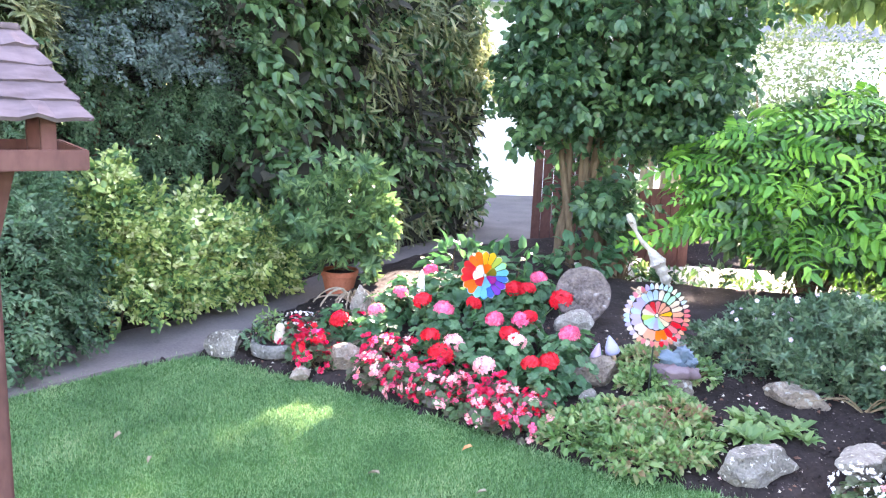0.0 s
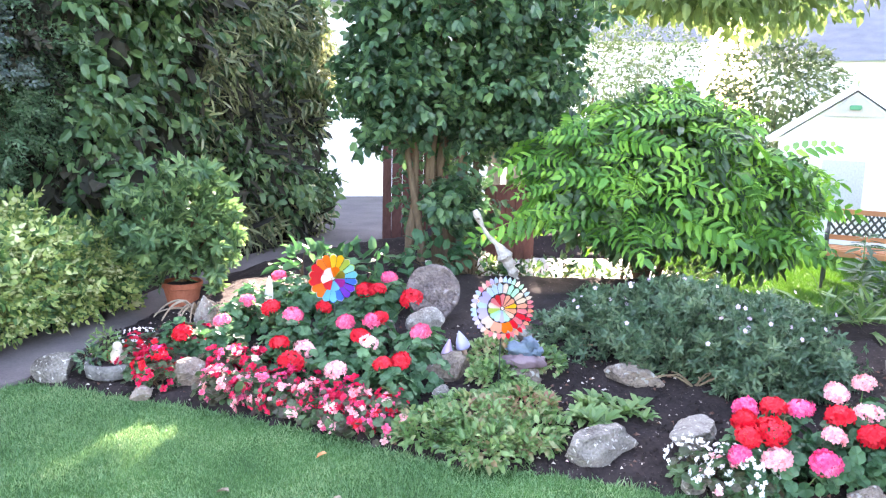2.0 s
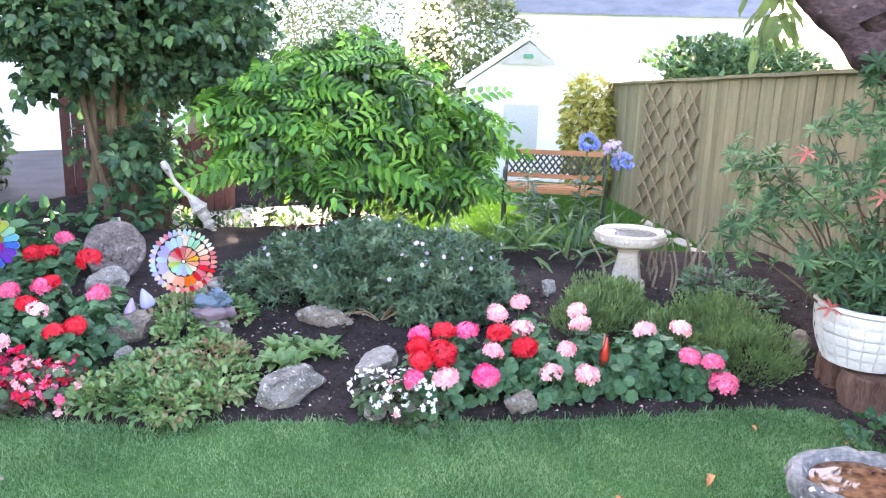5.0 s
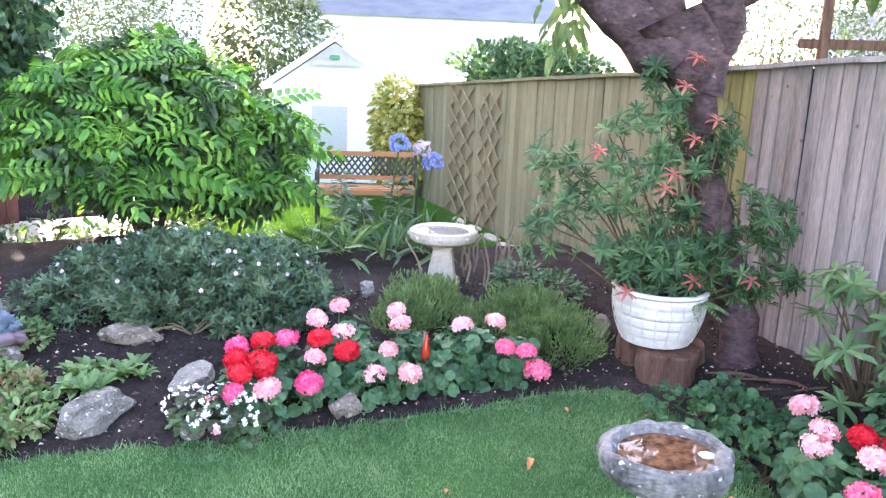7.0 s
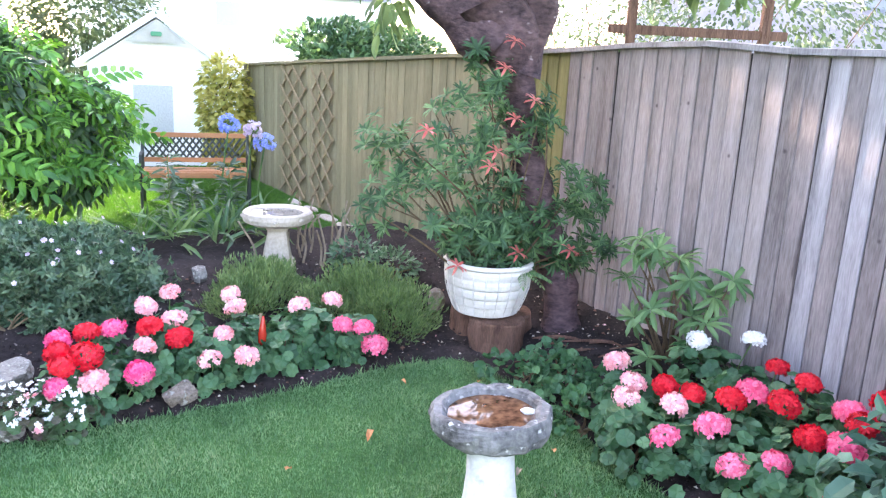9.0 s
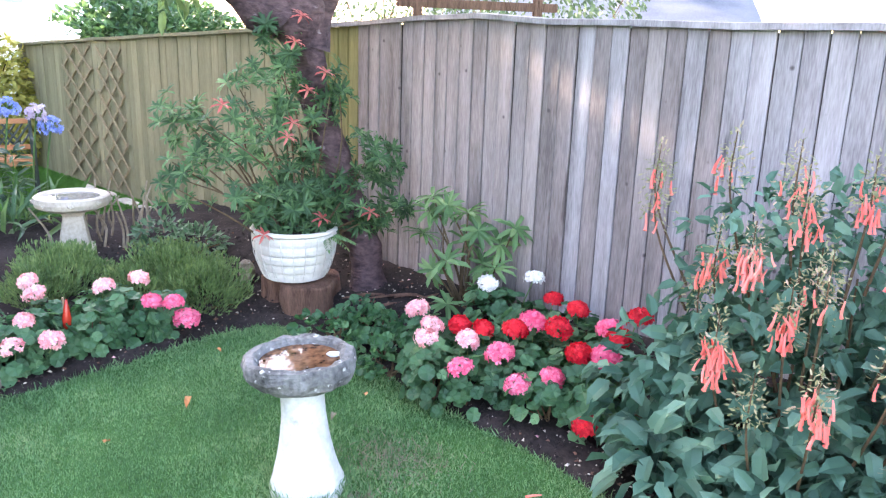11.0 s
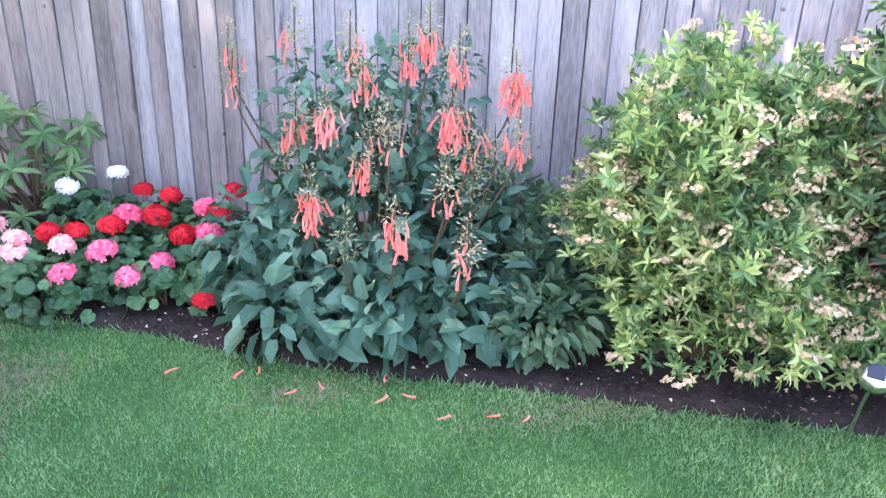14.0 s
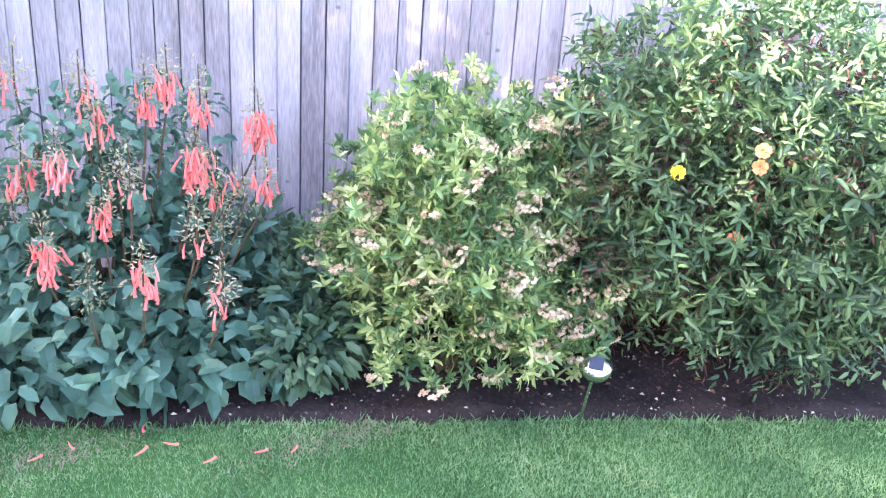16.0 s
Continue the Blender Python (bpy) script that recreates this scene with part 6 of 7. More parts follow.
# logs and the white pot
for nm, x, y, r, hgt, sd in (("log_stump", 4.02, 1.60, 0.15, 0.185, 3), ("log_stump", 4.16, 1.86, 0.12, 0.175, 5), ("log_stump", 4.24, 1.62, 0.12, 0.175, 7)):
    th = thing(nm, (x, y, 0.03), "upright sawn log with ridged brown bark", "log", "logs under the pot")
    bm = lathe(bmesh.new(), [(r * 1.08, -0.02), (r * 1.02, 0.03), (r, 0.07), (r, 0.12), (r * 0.99, hgt - 0.012), (r * 0.95, hgt)], 64, 0.22, sd)
    for v in bm.verts:
        a = math.atan2(v.co.y, v.co.x)
        k = 1 + 0.055 * noise.noise(Vector((math.cos(a) * 7, math.sin(a) * 7, v.co.z * 5 + sd)))
        v.co.x, v.co.y = v.co.x * k, v.co.y * k
    part("bark", bm, stump_bark, th)
pt = thing("white_planter", (4.09, 1.72, 0.21), "large white planter moulded like a woven basket", "planter", turn=10)
pt.scale = (1.02, 1.02, 1.03)
prof = [(0.13, 0.0), (0.155, 0.012)]
for k in range(5):
    z0 = 0.02 + k * 0.056
    r0 = 0.165 + 0.085 * math.sin(min(1, (z0 + 0.03) / 0.26) * 1.45)
    prof += [(r0 - 0.004, z0), (r0, z0 + 0.012), (r0 + 0.002, z0 + 0.030), (r0 - 0.001, z0 + 0.048)]
prof += [(0.255, 0.298), (0.262, 0.305), (0.258, 0.32), (0.24, 0.322), (0.232, 0.30), (0.22, 0.24)]
part("body", lathe(bmesh.new(), prof, 44, 0.012, 1), white_pot, pt)
bm = bmesh.new()
for i in range(22):
    a = i * 2 * math.pi / 22
    q = [((0.163 + 0.087 * math.sin(min(1, (z + 0.03) / 0.26) * 1.45)) * 1.004, z) for z in (0.03, 0.1, 0.17, 0.24, 0.29)]
    tube(bm, [(r * math.cos(a), r * math.sin(a), z) for r, z in q], [0.0028] * 5, 5)
part("basket_ribs", bm, white_pot, pt)["kind"] = "stuff"
part("soil", lathe(bmesh.new(), [(0.225, 0.25), (0.215, 0.285), (0.05, 0.30)], 24, 0.04), soil, pt)
# azalea growing in it: whorls on open stems; offsets run across the view and up
RIGHT = Vector((0.645, -0.764, 0))
TOWARD = Vector((-0.764, -0.645, 0))
az = thing("azalea", (4.09, 1.72, 0.48), "open azalea shrub with whorled leaves and red tips", "shrub")
rng = np.random.default_rng(600)
WH = whorl_shape(12, 0.25, 16)
Ps, tips = [], []
for dx, z, rx, rz, n in ((0.0, 0.16, 0.30, 0.2, 130), (-0.42, 0.62, 0.30, 0.2, 50), (-0.02, 0.6, 0.22, 0.4, 95), (0.42, 0.45, 0.24, 0.2, 60), (-0.05, 1.12, 0.13, 0.2, 34), (0.2, 0.85, 0.16, 0.2, 26), (0.5, 0.1, 0.2, 0.16, 22), (-0.62, 0.35, 0.2, 0.16, 20), (-0.6, 0.72, 0.18, 0.14, 24), (-0.3, 0.3, 0.2, 0.15, 14), (-0.2, 0.95, 0.16, 0.14, 18), (0.3, 0.2, 0.25, 0.2, 40)):
    n = int(n * (1.4 if z < 0.25 else 0.72))
    U = unit(rng, n) * rng.random((n, 1)) ** 0.4
    c = np.array(RIGHT) * dx * 1.08 + np.array([0, 0, z])
    p = c + U[:, :1] * np.array(RIGHT) * rx + U[:, 1:2] * np.array(TOWARD) * min(rx, 0.22) + U[:, 2:] * np.array([0, 0, rz])
    Ps.append(p), tips.append(p[: max(3, n // 14)])
P = np.concatenate(Ps)
P[:, 2] = np.maximum(P[:, 2], 0.0)
axis = P * (0.5, 0.5, 0.25) + np.array(TOWARD) * 0.3 + np.array([0, 0, 0.3]) + 0.25 * rng.normal(size=P.shape)
side = np.cross(axis, unit(rng, len(P)))
V, F = spread(WH, P, side, axis, 0.08 * rng.uniform(0.7, 1.25, len(P)))
part("foliage", mesh_of("foliage", V, F, MAT_LEAF["azalea"]), MAT_LEAF["azalea"], az)["kind"] = "stuff"
for dx, z in ((-0.42, 0.80), (-0.04, 0.70), (-0.07, 0.62), (0.02, 1.28), (-0.02, 1.14), (0.42, 0.16), (-0.22, 0.06), (0.15, 0.98), (0.05, 0.88), (0.12, 0.14)):
    q = RIGHT * dx + TOWARD * 0.2 + Vector((0, 0, z))
    V, F = spread(whorl_shape(9, 0.27, 5, 5), np.array([q]), np.array([[1.0, 0, 0]]), np.array([TOWARD * 0.6 + Vector((0, 0, 0.8))]), np.array([0.085]))
    part("red_whorl", mesh_of("red_whorl", V, F, MAT_LEAF["red_new"]), MAT_LEAF["red_new"], az, "red young leaf whorl")["kind"] = "stuff"
stems_in("stem_cluster", (0, 0, -0.2), np.concatenate(tips) * 0.97, twig, az, 0.009, 8, True)
fern = thing("fern", (4.09 - 0.02, 1.72 - 0.22, 0.5), "small bright green fern over the planter's rim", "fern")
rng = np.random.default_rng(601)
n = 9
a = rng.uniform(-2.6, 0.2, n)
V, F = spread(frond_shape(8, 0.6, 0.24), np.zeros((n, 3)), np.c_[np.cos(a), np.sin(a), np.full(n, 0.2)], np.tile((0, 0, 1.0), (n, 1)) + 0.2 * rng.normal(size=(n, 3)), 0.2 * rng.uniform(0.7, 1.1, n))
part("fronds", mesh_of("fronds", V, F, MAT_LEAF["rhodo"]), MAT_LEAF["rhodo"], fern)

# rhododendron against the fence
rh = thing("rhododendron", (4.2, 0.66, ground_at(4.2, 0.66) - 0.02), "young rhododendron with whorls of long green leaves", "shrub")
rng = np.random.default_rng(610)
BW = whorl_shape(12, 0.28, 8, 8)
tips = [(0.02, 0.22, 0.66), (0.05, 0.16, 0.56), (-0.02, 0.26, 0.44), (0.0, 0.2, 0.22), (0.05, 0.02, 0.40), (-0.05, -0.08, 0.50), (0.0, -0.2, 0.42), (0.02, -0.1, 0.28), (-0.18, 0.05, 0.08), (-0.12, 0.08, 0.32), (-0.1, -0.2, 0.3), (0.05, 0.25, 0.56), (0.0, -0.28, 0.52), (-0.06, -0.02, 0.6), (-0.1, -0.12, 0.16), (0.0, 0.12, 0.62)]
for q in tips:
    V, F = spread(BW, np.array([q]), np.array([rng.normal(size=3) * (1, 1, 0.2)]), np.array([(-0.7 + q[0] + 0.3 * rng.normal(), -0.2 + q[1] + 0.3 * rng.normal(), 0.75)]), np.array([0.145 * rng.uniform(0.85, 1.15)]))
    part("leaf_whorl", mesh_of("leaf_whorl", V, F, MAT_LEAF["rhodo"]), MAT_LEAF["rhodo"], rh)
stems_in("stem_cluster", (0, 0, -0.03), tips, twig, rh, 0.010, 9, True)

# cape fuchsia with coral trumpets
ph = thing("cape_fuchsia", (2.95, -1.02, 0.08), "tall cape fuchsia with drooping coral trumpet flowers", "shrub")
rng = np.random.default_rng(620)
HL = blade_shape(0.62, 0.14, 0.3, 0.42)
Ps, Os = [], []
for c, r, n in (((0.0, 0.0, 0.34), (0.44, 0.56, 0.40), 900), ((0.0, 0.22, 0.8), (0.2, 0.26, 0.36), 360), ((0.02, -0.12, 0.84), (0.24, 0.32, 0.34), 460), ((-0.2, -0.35, 0.24), (0.32, 0.42, 0.25), 330), ((-0.02, 0.5, 0.3), (0.2, 0.25, 0.3), 180), ((-0.38, -0.75, 0.14), (0.2, 0.25, 0.2), 70), ((-0.3, 0.1, 0.1), (0.3, 0.5, 0.15), 200), ((-0.45, -0.1, 0.12), (0.22, 0.4, 0.2), 150), ((-0.5, -0.45, 0.1), (0.2, 0.35, 0.17), 120), ((-0.25, 0.42, 0.12), (0.25, 0.25, 0.2), 110)):
    P, o = dome(rng, n, r, -0.8, 0.6, 0.2, 3.4, len(Ps) + 40)
    P = P + np.array(c)
    P[:, 2] = np.maximum(P[:, 2], 0.04)
    Ps.append(P), Os.append(o)
P, o = np.concatenate(Ps), np.concatenate(Os)
big = np.interp(P[:, 2], [0.1, 0.9], [1.3, 0.65])
D = o + 0.65 * rng.normal(size=o.shape)
D[:, 2] -= 0.25
V, F = spread(HL, P, D, o * 0.5 + np.array([0, 0, 0.6]) + 0.4 * rng.normal(size=o.shape), 0.095 * big * rng.uniform(0.7, 1.25, len(P)))
part("foliage", mesh_of("foliage", V, F, MAT_LEAF["phygelius"]), MAT_LEAF["phygelius"], ph)["kind"] = "stuff"
PANICLES = [(2.76, -0.77, 0.92, 12), (2.80, -0.66, 0.89, 6), (2.58, -0.89, 0.76, 7), (2.69, -1.17, 1.24, 8), (2.55, -1.23, 0.95, 18), (2.50, -1.46, 1.09, 18), (2.55, -0.68, 0.64, 13), (2.35, -0.97, 0.58, 10), (2.20, -1.21, 0.53, 3), (2.42, -1.46, 0.89, 5), (2.75, -0.92, 1.09, 6), (2.40, -1.18, 0.72, 2), (2.70, -1.09, 1.17, 6), (2.62, -1.27, 1.17, 7), (2.49, -1.29, 0.86, 4), (3.07, -0.42, 1.12, 2), (3.06, -0.43, 1.02, 2), (2.94, -0.68, 1.20, 2), (2.80, -0.88, 1.20, 3), (2.72, -0.98, 0.86, 1), (2.85, -0.62, 0.74, 0), (2.47, -1.30, 0.70, 0), (2.44, -0.80, 0.50, 0), (2.46, -1.38, 0.82, 0), (2.52, -0.98, 0.90, 1)]
bm = bmesh.new()
tube(bm, [(0, 0, 0), (0.05, 0, -0.25), (0.11, 0, -0.55), (0.10, 0, -0.85), (0.06, 0, -1)], [0.04, 0.06, 0.075, 0.085, 0.12], 7)
trumpet = bpy.data.meshes.new("trumpet")
bm.to_mesh(trumpet)
bm.free()
trumpet.materials.append(PETAL["c"])
SEED = leafy("olive_seed_head", [(0.13, 0.16, 0.06), (0.27, 0.28, 0.13), (0.50, 0.34, 0.24)], 0.25, 0.6)
for i, (x, y, z, n) in enumerate(PANICLES):
    rnd = random.Random(700 + i)
    c = Vector((x - 2.95, y + 1.02, z - 0.04))
    pan = part("panicle", tube(bmesh.new(), bend([(c.x * 0.75, c.y * 0.75, max(0.1, c.z - 0.4)), (c.x, c.y, c.z - 0.08), (c.x - 0.01, c.y, c.z + 0.14)], 4), list(np.linspace(0.006, 0.002, 9)), 5), twig, ph)
    for k in range(int(n * 2.9)):
        a = rnd.uniform(0, 6.28)
        q = c + Vector((math.cos(a) * rnd.uniform(0.005, 0.06) - 0.02, math.sin(a) * rnd.uniform(0.005, 0.06), rnd.uniform(-0.05, 0.06)))
        part("trumpet", trumpet, PETAL["c"], pan, at=Matrix.Translation(q) @ pose(0, 0, 0, rnd.uniform(-22, 22), rnd.uniform(-22, 22), rnd.uniform(0, 360)) @ Matrix.Scale(rnd.uniform(0.048, 0.074), 4))
    U = unit(np.random.default_rng(720 + i), 130) * np.random.default_rng(740 + i).uniform(0.25, 1, (130, 1)) * (0.085, 0.085, 0.15)
    U[:, :2] *= np.clip(0.75 - 3.0 * U[:, 2:], 0.25, 1.15)
    V, F = spread(blade_shape(0.4), np.array(c) + U + (0, 0, 0.03), U * (1, 1, 0.3) + 0.03 * unit(np.random.default_rng(760 + i), 130), U + 1e-3, np.full(130, 0.021))
    part("seed_head", mesh_of("seed_head", V, F, SEED), SEED, pan, "green and brown seed head")["kind"] = "stuff"
stems_in("stem_cluster", (0, 0, -0.04), P[rng.choice(len(P), 18)] * 0.9, twig, ph, 0.010, 10, True)

for i, (x, y, r, hgt, n) in enumerate(((2.75, -1.75, 0.28, 0.3, 700), (2.5, -1.75, 0.26, 0.25, 600), (2.95, -1.6, 0.25, 0.4, 500), (2.32, -1.6, 0.2, 0.16, 350))):
    shrub("dark_shrub", "low dark evergreen shrub in the shade of the fence", "shrub", (x, y, ground_at(x, y)), (r, r, hgt), n, BL, 0.07, MAT_LEAF["privet"], 630 + i, 0.15, stems=6)

# golden spiraea with dusty pink flower heads
sp = thing("spiraea", (2.16, -2.2, 0.06), "large golden-leaved spiraea with faded pink flower heads", "shrub")
rng = np.random.default_rng(640)
Ps, Os = [], []
for c, r, n in (((0.05, 0.0, 0.68), (0.42, 0.52, 0.55), 2300), ((-0.2, -0.02, 0.42), (0.34, 0.45, 0.36), 1500), ((0.1, -0.35, 0.75), (0.35, 0.35, 0.42), 1000), ((0.1, 0.18, 0.62), (0.3, 0.28, 0.42), 700), ((-0.25, -0.25, 0.3), (0.3, 0.3, 0.27), 700), ((0.0, -0.5, 0.55), (0.35, 0.35, 0.5), 1200)):
    P, o = dome(rng, n, r, -0.7, 0.5, 0.36, 5, len(Ps) + 60)
    P = P + np.array(c)
    P[:, 2] = np.maximum(P[:, 2], 0.05)
    Ps.append(P), Os.append(o)
P, o = np.concatenate(Ps), np.concatenate(Os)
shoot = rng.random(len(P)) < 0.64
# golden young shoots among older mid-green ones
old = shoot & (rng.random(len(P)) < np.interp(P[:, 1], [-0.6, 0.1], [0.5, 0.24]))
for young, picked in ((True, shoot & ~old), (False, old)):
    m = MAT_LEAF["spiraea"] if young else MAT_LEAF["old_spiraea"]
    leaves("foliage", whorl_shape(8, 0.36, 32, 4), P[picked], o[picked] + np.array([0, 0, 0.5]), 0.054, m, sp, rng, -0.5, 0.45, 0.8)
pick = rng.choice(np.where((o[:, 0] < 0.5) & (P[:, 2] > 0.2))[0], 240, replace=False)
U = unit(rng, 26) * (0.026, 0.026, 0.012)
V, F = spread(flower_shape(5, 0.6, 0.3), U, np.cross(U, unit(rng, 26)), U + np.array([0, 0, 0.02]), np.full(26, 0.014))
CORYMB = mesh_of("flower_head", V, F, PETAL["d"])
for i in pick:
    part("flower_head", CORYMB, PETAL["d"], sp, at=Matrix.Translation(P[i] + o[i] * 0.05 + np.array([0, 0, 0.03])) @ pose(0, 0, 0, rng.uniform(-30, 30), rng.uniform(-30, 30), rng.uniform(0, 360)) @ Matrix.Diagonal((*[rng.uniform(1.2, 2.0)] * 2, 1.3, 1)))
stems_in("stem_cluster", (0, 0, -0.04), P[rng.choice(len(P), 30)] * 0.92, twig, sp, 0.009, 11, True)

# rose of sharon bush with yellow flowers
hy = thing("hypericum", (1.78, -3.5, 0.05), "big dense bush with narrow green leaves and yellow flowers", "bush")
rng = np.random.default_rng(650)
Ps, Os = [], []
for c, r, n in (((0, 0, 0.85), (0.75, 0.95, 0.8), 4200), ((-0.3, -0.4, 0.6), (0.6, 0.8, 0.55), 2200), ((-0.15, 0.45, 0.8), (0.45, 0.4, 0.6), 1300), ((-0.55, -0.9, 0.8), (0.5, 0.6, 0.75), 1800)):
    P, o = dome(rng, n, r, -0.8, 0.4, 0.2, 4, len(Ps) + 80)
    P = P + np.array(c)
    P[:, 2] = np.maximum(P[:, 2], 0.12)
    Ps.append(P), Os.append(o)
P, o = np.concatenate(Ps), np.concatenate(Os)
leaves("foliage", whorl_shape(7, 0.3, 22, 21), P[::3], o[::3], 0.072, MAT_LEAF["hypericum"], hy, rng, -0.3, 0.35, 0.9)
leaves("foliage", sprig_shape(6, 0.5, 0.3, 7), P[1::3], o[1::3], 0.12, MAT_LEAF["hypericum"], hy, rng, 0.1, 0.4, 0.9)
leaves("inner_foliage", sprig_shape(8, 0.3, 0.22, 9, True), P[2::4] * (0.88, 0.9, 0.92) + (0.06, 0, 0), o[2::4], 0.16, MAT_LEAF["russet"], hy, rng, 0.4, 0.2, 1.0, "dark russet inner leaves and twigs")
stems_in("stem_cluster", (0, 0, -0.04), P[rng.choice(len(P), 40)] * 0.92, brown_wood, hy, 0.009, 12, True)
BLOOM = {c: mesh_of("flower", *merge_shapes([(flower_shape(5, 0.95, 0.25), Matrix.Scale(0.062, 4)), (flower_shape(7, 0.3, 1.0), Matrix.Scale(0.03, 4))]), PETAL[c]) for c in "yo"}
for c, x, y, z in (("y", 1.48, -2.72, 1.09), ("o", 1.29, -2.87, 0.87), ("o", 1.26, -2.89, 1.21), ("o", 1.26, -2.89, 1.15)):
    part("flower", BLOOM[c], PETAL[c], hy, "yellow five-petalled flower" if c == "y" else "faded orange flower", at=Matrix.Translation((x - 1.78, y + 3.5, z - 0.05)) @ Vector((-0.5, 0.75, 0.3)).to_track_quat("Z", "Y").to_matrix().to_4x4())

# solar lamp
lamp = thing("solar_lamp", (1.591, -2.496, 0.06), "stainless solar garden lamp on a thin stake", "lamp", turn=-136)
part("stake", tube(bmesh.new(), [(0, 0, -0.08), (0.02, 0, 0.1), (0.04, 0, 0.21)], [0.008, 0.008, 0.008], 10), steel, lamp)
head = part("head", lathe(bmesh.new(), [(0.02, 0.0), (0.05, 0.004), (0.062, 0.014), (0.06, 0.026), (0.045, 0.042), (0.02, 0.05)], 32), steel, lamp, "domed steel head", at=Matrix.Translation((0.04, 0, 0.215)) @ Matrix.Rotation(radians(136), 4, "Z") @ Vector((-0.5, 0.52, 0.85)).to_track_quat("Z", "Y").to_matrix().to_4x4() @ Matrix.Scale(1.1, 4), smooth=True)
bm = bmesh.new()
box(bm, -0.026, -0.026, 0.046, 0.026, 0.026, 0.053, 0.002)
part("solar_panel", bm, solar, head, "dark square solar cell")
part("lens", lathe(bmesh.new(), [(0.03, -0.03), (0.045, -0.012), (0.047, 0.002)], 24), glossy("clear_plastic", (0.6, 0.62, 0.62), 0.15), head)


# pinwheels
def pinwheel(at, centre, label, rows, face):
    th = thing("pinwheel", at, label, "pinwheel", "garden pinwheels")
    c = Vector(centre) - Vector(at)
    part("pole", tube(bmesh.new(), [(0, 0, -0.05), (c.x / 2, c.y / 2, c.z / 2), (c.x, c.y, c.z + 0.01)], [0.004] * 3, 8), dark_iron, th)
    hub = part("hub", lathe(bmesh.new(), [(0.006, -0.012), (0.008, 0), (0.006, 0.024)], 14), glossy("hub_plastic", (0.7, 0.7, 0.7), 0.4), th, at=Matrix.Translation(c) @ Vector(face).to_track_quat("Z", "Y").to_matrix().to_4x4())
    for r0, r1, n, lift, colours in rows:
        for i in range(n):
            a0, a1 = 2 * math.pi * i / n, 2 * math.pi * (i + 0.95) / n
            bm = bmesh.new()
            v = []
            for k in range(5):
                a = a0 + (a1 - a0) * k / 4
                z = 0.016 * (k / 4 - 0.5) + lift
                rim = r1 * (1 - 0.035 * abs(k - 2) ** 1.5)
                v.append((bm.verts.new((r0 * math.cos(a), r0 * math.sin(a), z)), bm.verts.new((rim * math.cos(a), rim * math.sin(a), z * 1.4))))
            for p, q in zip(v, v[1:]):
                bm.faces.new((p[0], q[0], q[1], p[1]))
            bmesh.ops.solidify(bm, geom=bm.faces[:], thickness=0.0012)
            key = colours[int(i * len(colours) / n)]
            part("vane", bm, VANE[key], hub)
    return th


# thin printed film: a little light passes through it
VANE = {k: leafy("film_" + k, [tuple(q * 0.88 for q in c), c], 0.5, 0.45, soften=0.0) for k, c in dict(red=(0.72, 0.05, 0.04), orange=(0.82, 0.30, 0.03), yellow=(0.85, 0.62, 0.06), lime=(0.50, 0.62, 0.16), mint=(0.44, 0.72, 0.58), cyan=(0.22, 0.62, 0.78), blue=(0.10, 0.26, 0.70), violet=(0.36, 0.12, 0.60), magenta=(0.62, 0.07, 0.34), white=(0.78, 0.76, 0.72), olive=(0.34, 0.30, 0.05), pink=(0.76, 0.30, 0.32), peach=(0.80, 0.50, 0.36), cream=(0.76, 0.68, 0.58), ice=(0.54, 0.66, 0.76), lilac=(0.56, 0.50, 0.72)).items()}
# colours run anticlockwise from the viewer's right
pinwheel((0.40, 4.62, ground_at(0.40, 4.62)), (0.375, 4.50, 0.615), "rainbow coloured petal pinwheel on a thin pole", [(0.02, 0.145, 18, 0.0, "cyan mint lime yellow yellow orange orange red red red orange orange cyan cyan blue violet violet blue".split()), (0.125, 0.150, 18, -0.006, "mint lime cream yellow cream orange pink red peach orange cream cyan ice blue lilac violet lilac ice".split()), (0.012, 0.075, 7, 0.018, "olive orange white white red cyan magenta".split())], (-0.05, -1.0, 0.12))
pinwheel((1.22, 3.78, ground_at(1.22, 3.78)), (1.19, 3.66, 0.62), "pale rainbow double-ring pinwheel on a thin pole", [(0.136, 0.168, 40, 0.0, "pink cream ice cream mint cream mint ice ice cream ice lilac pink cream pink ice cream lilac cream ice lilac cream lilac cream peach pink cream pink peach red pink peach red pink peach red pink peach".split()), (0.080, 0.134, 24, 0.004, "peach cream cream mint mint cream ice ice ice lilac lilac ice lilac lilac cream cream peach peach orange orange red pink red pink".split()), (0.012, 0.076, 14, 0.008, "yellow peach peach pink red pink cream lime mint ice lilac mint cream peach".split())], (-0.2, -1.0, 0.1))

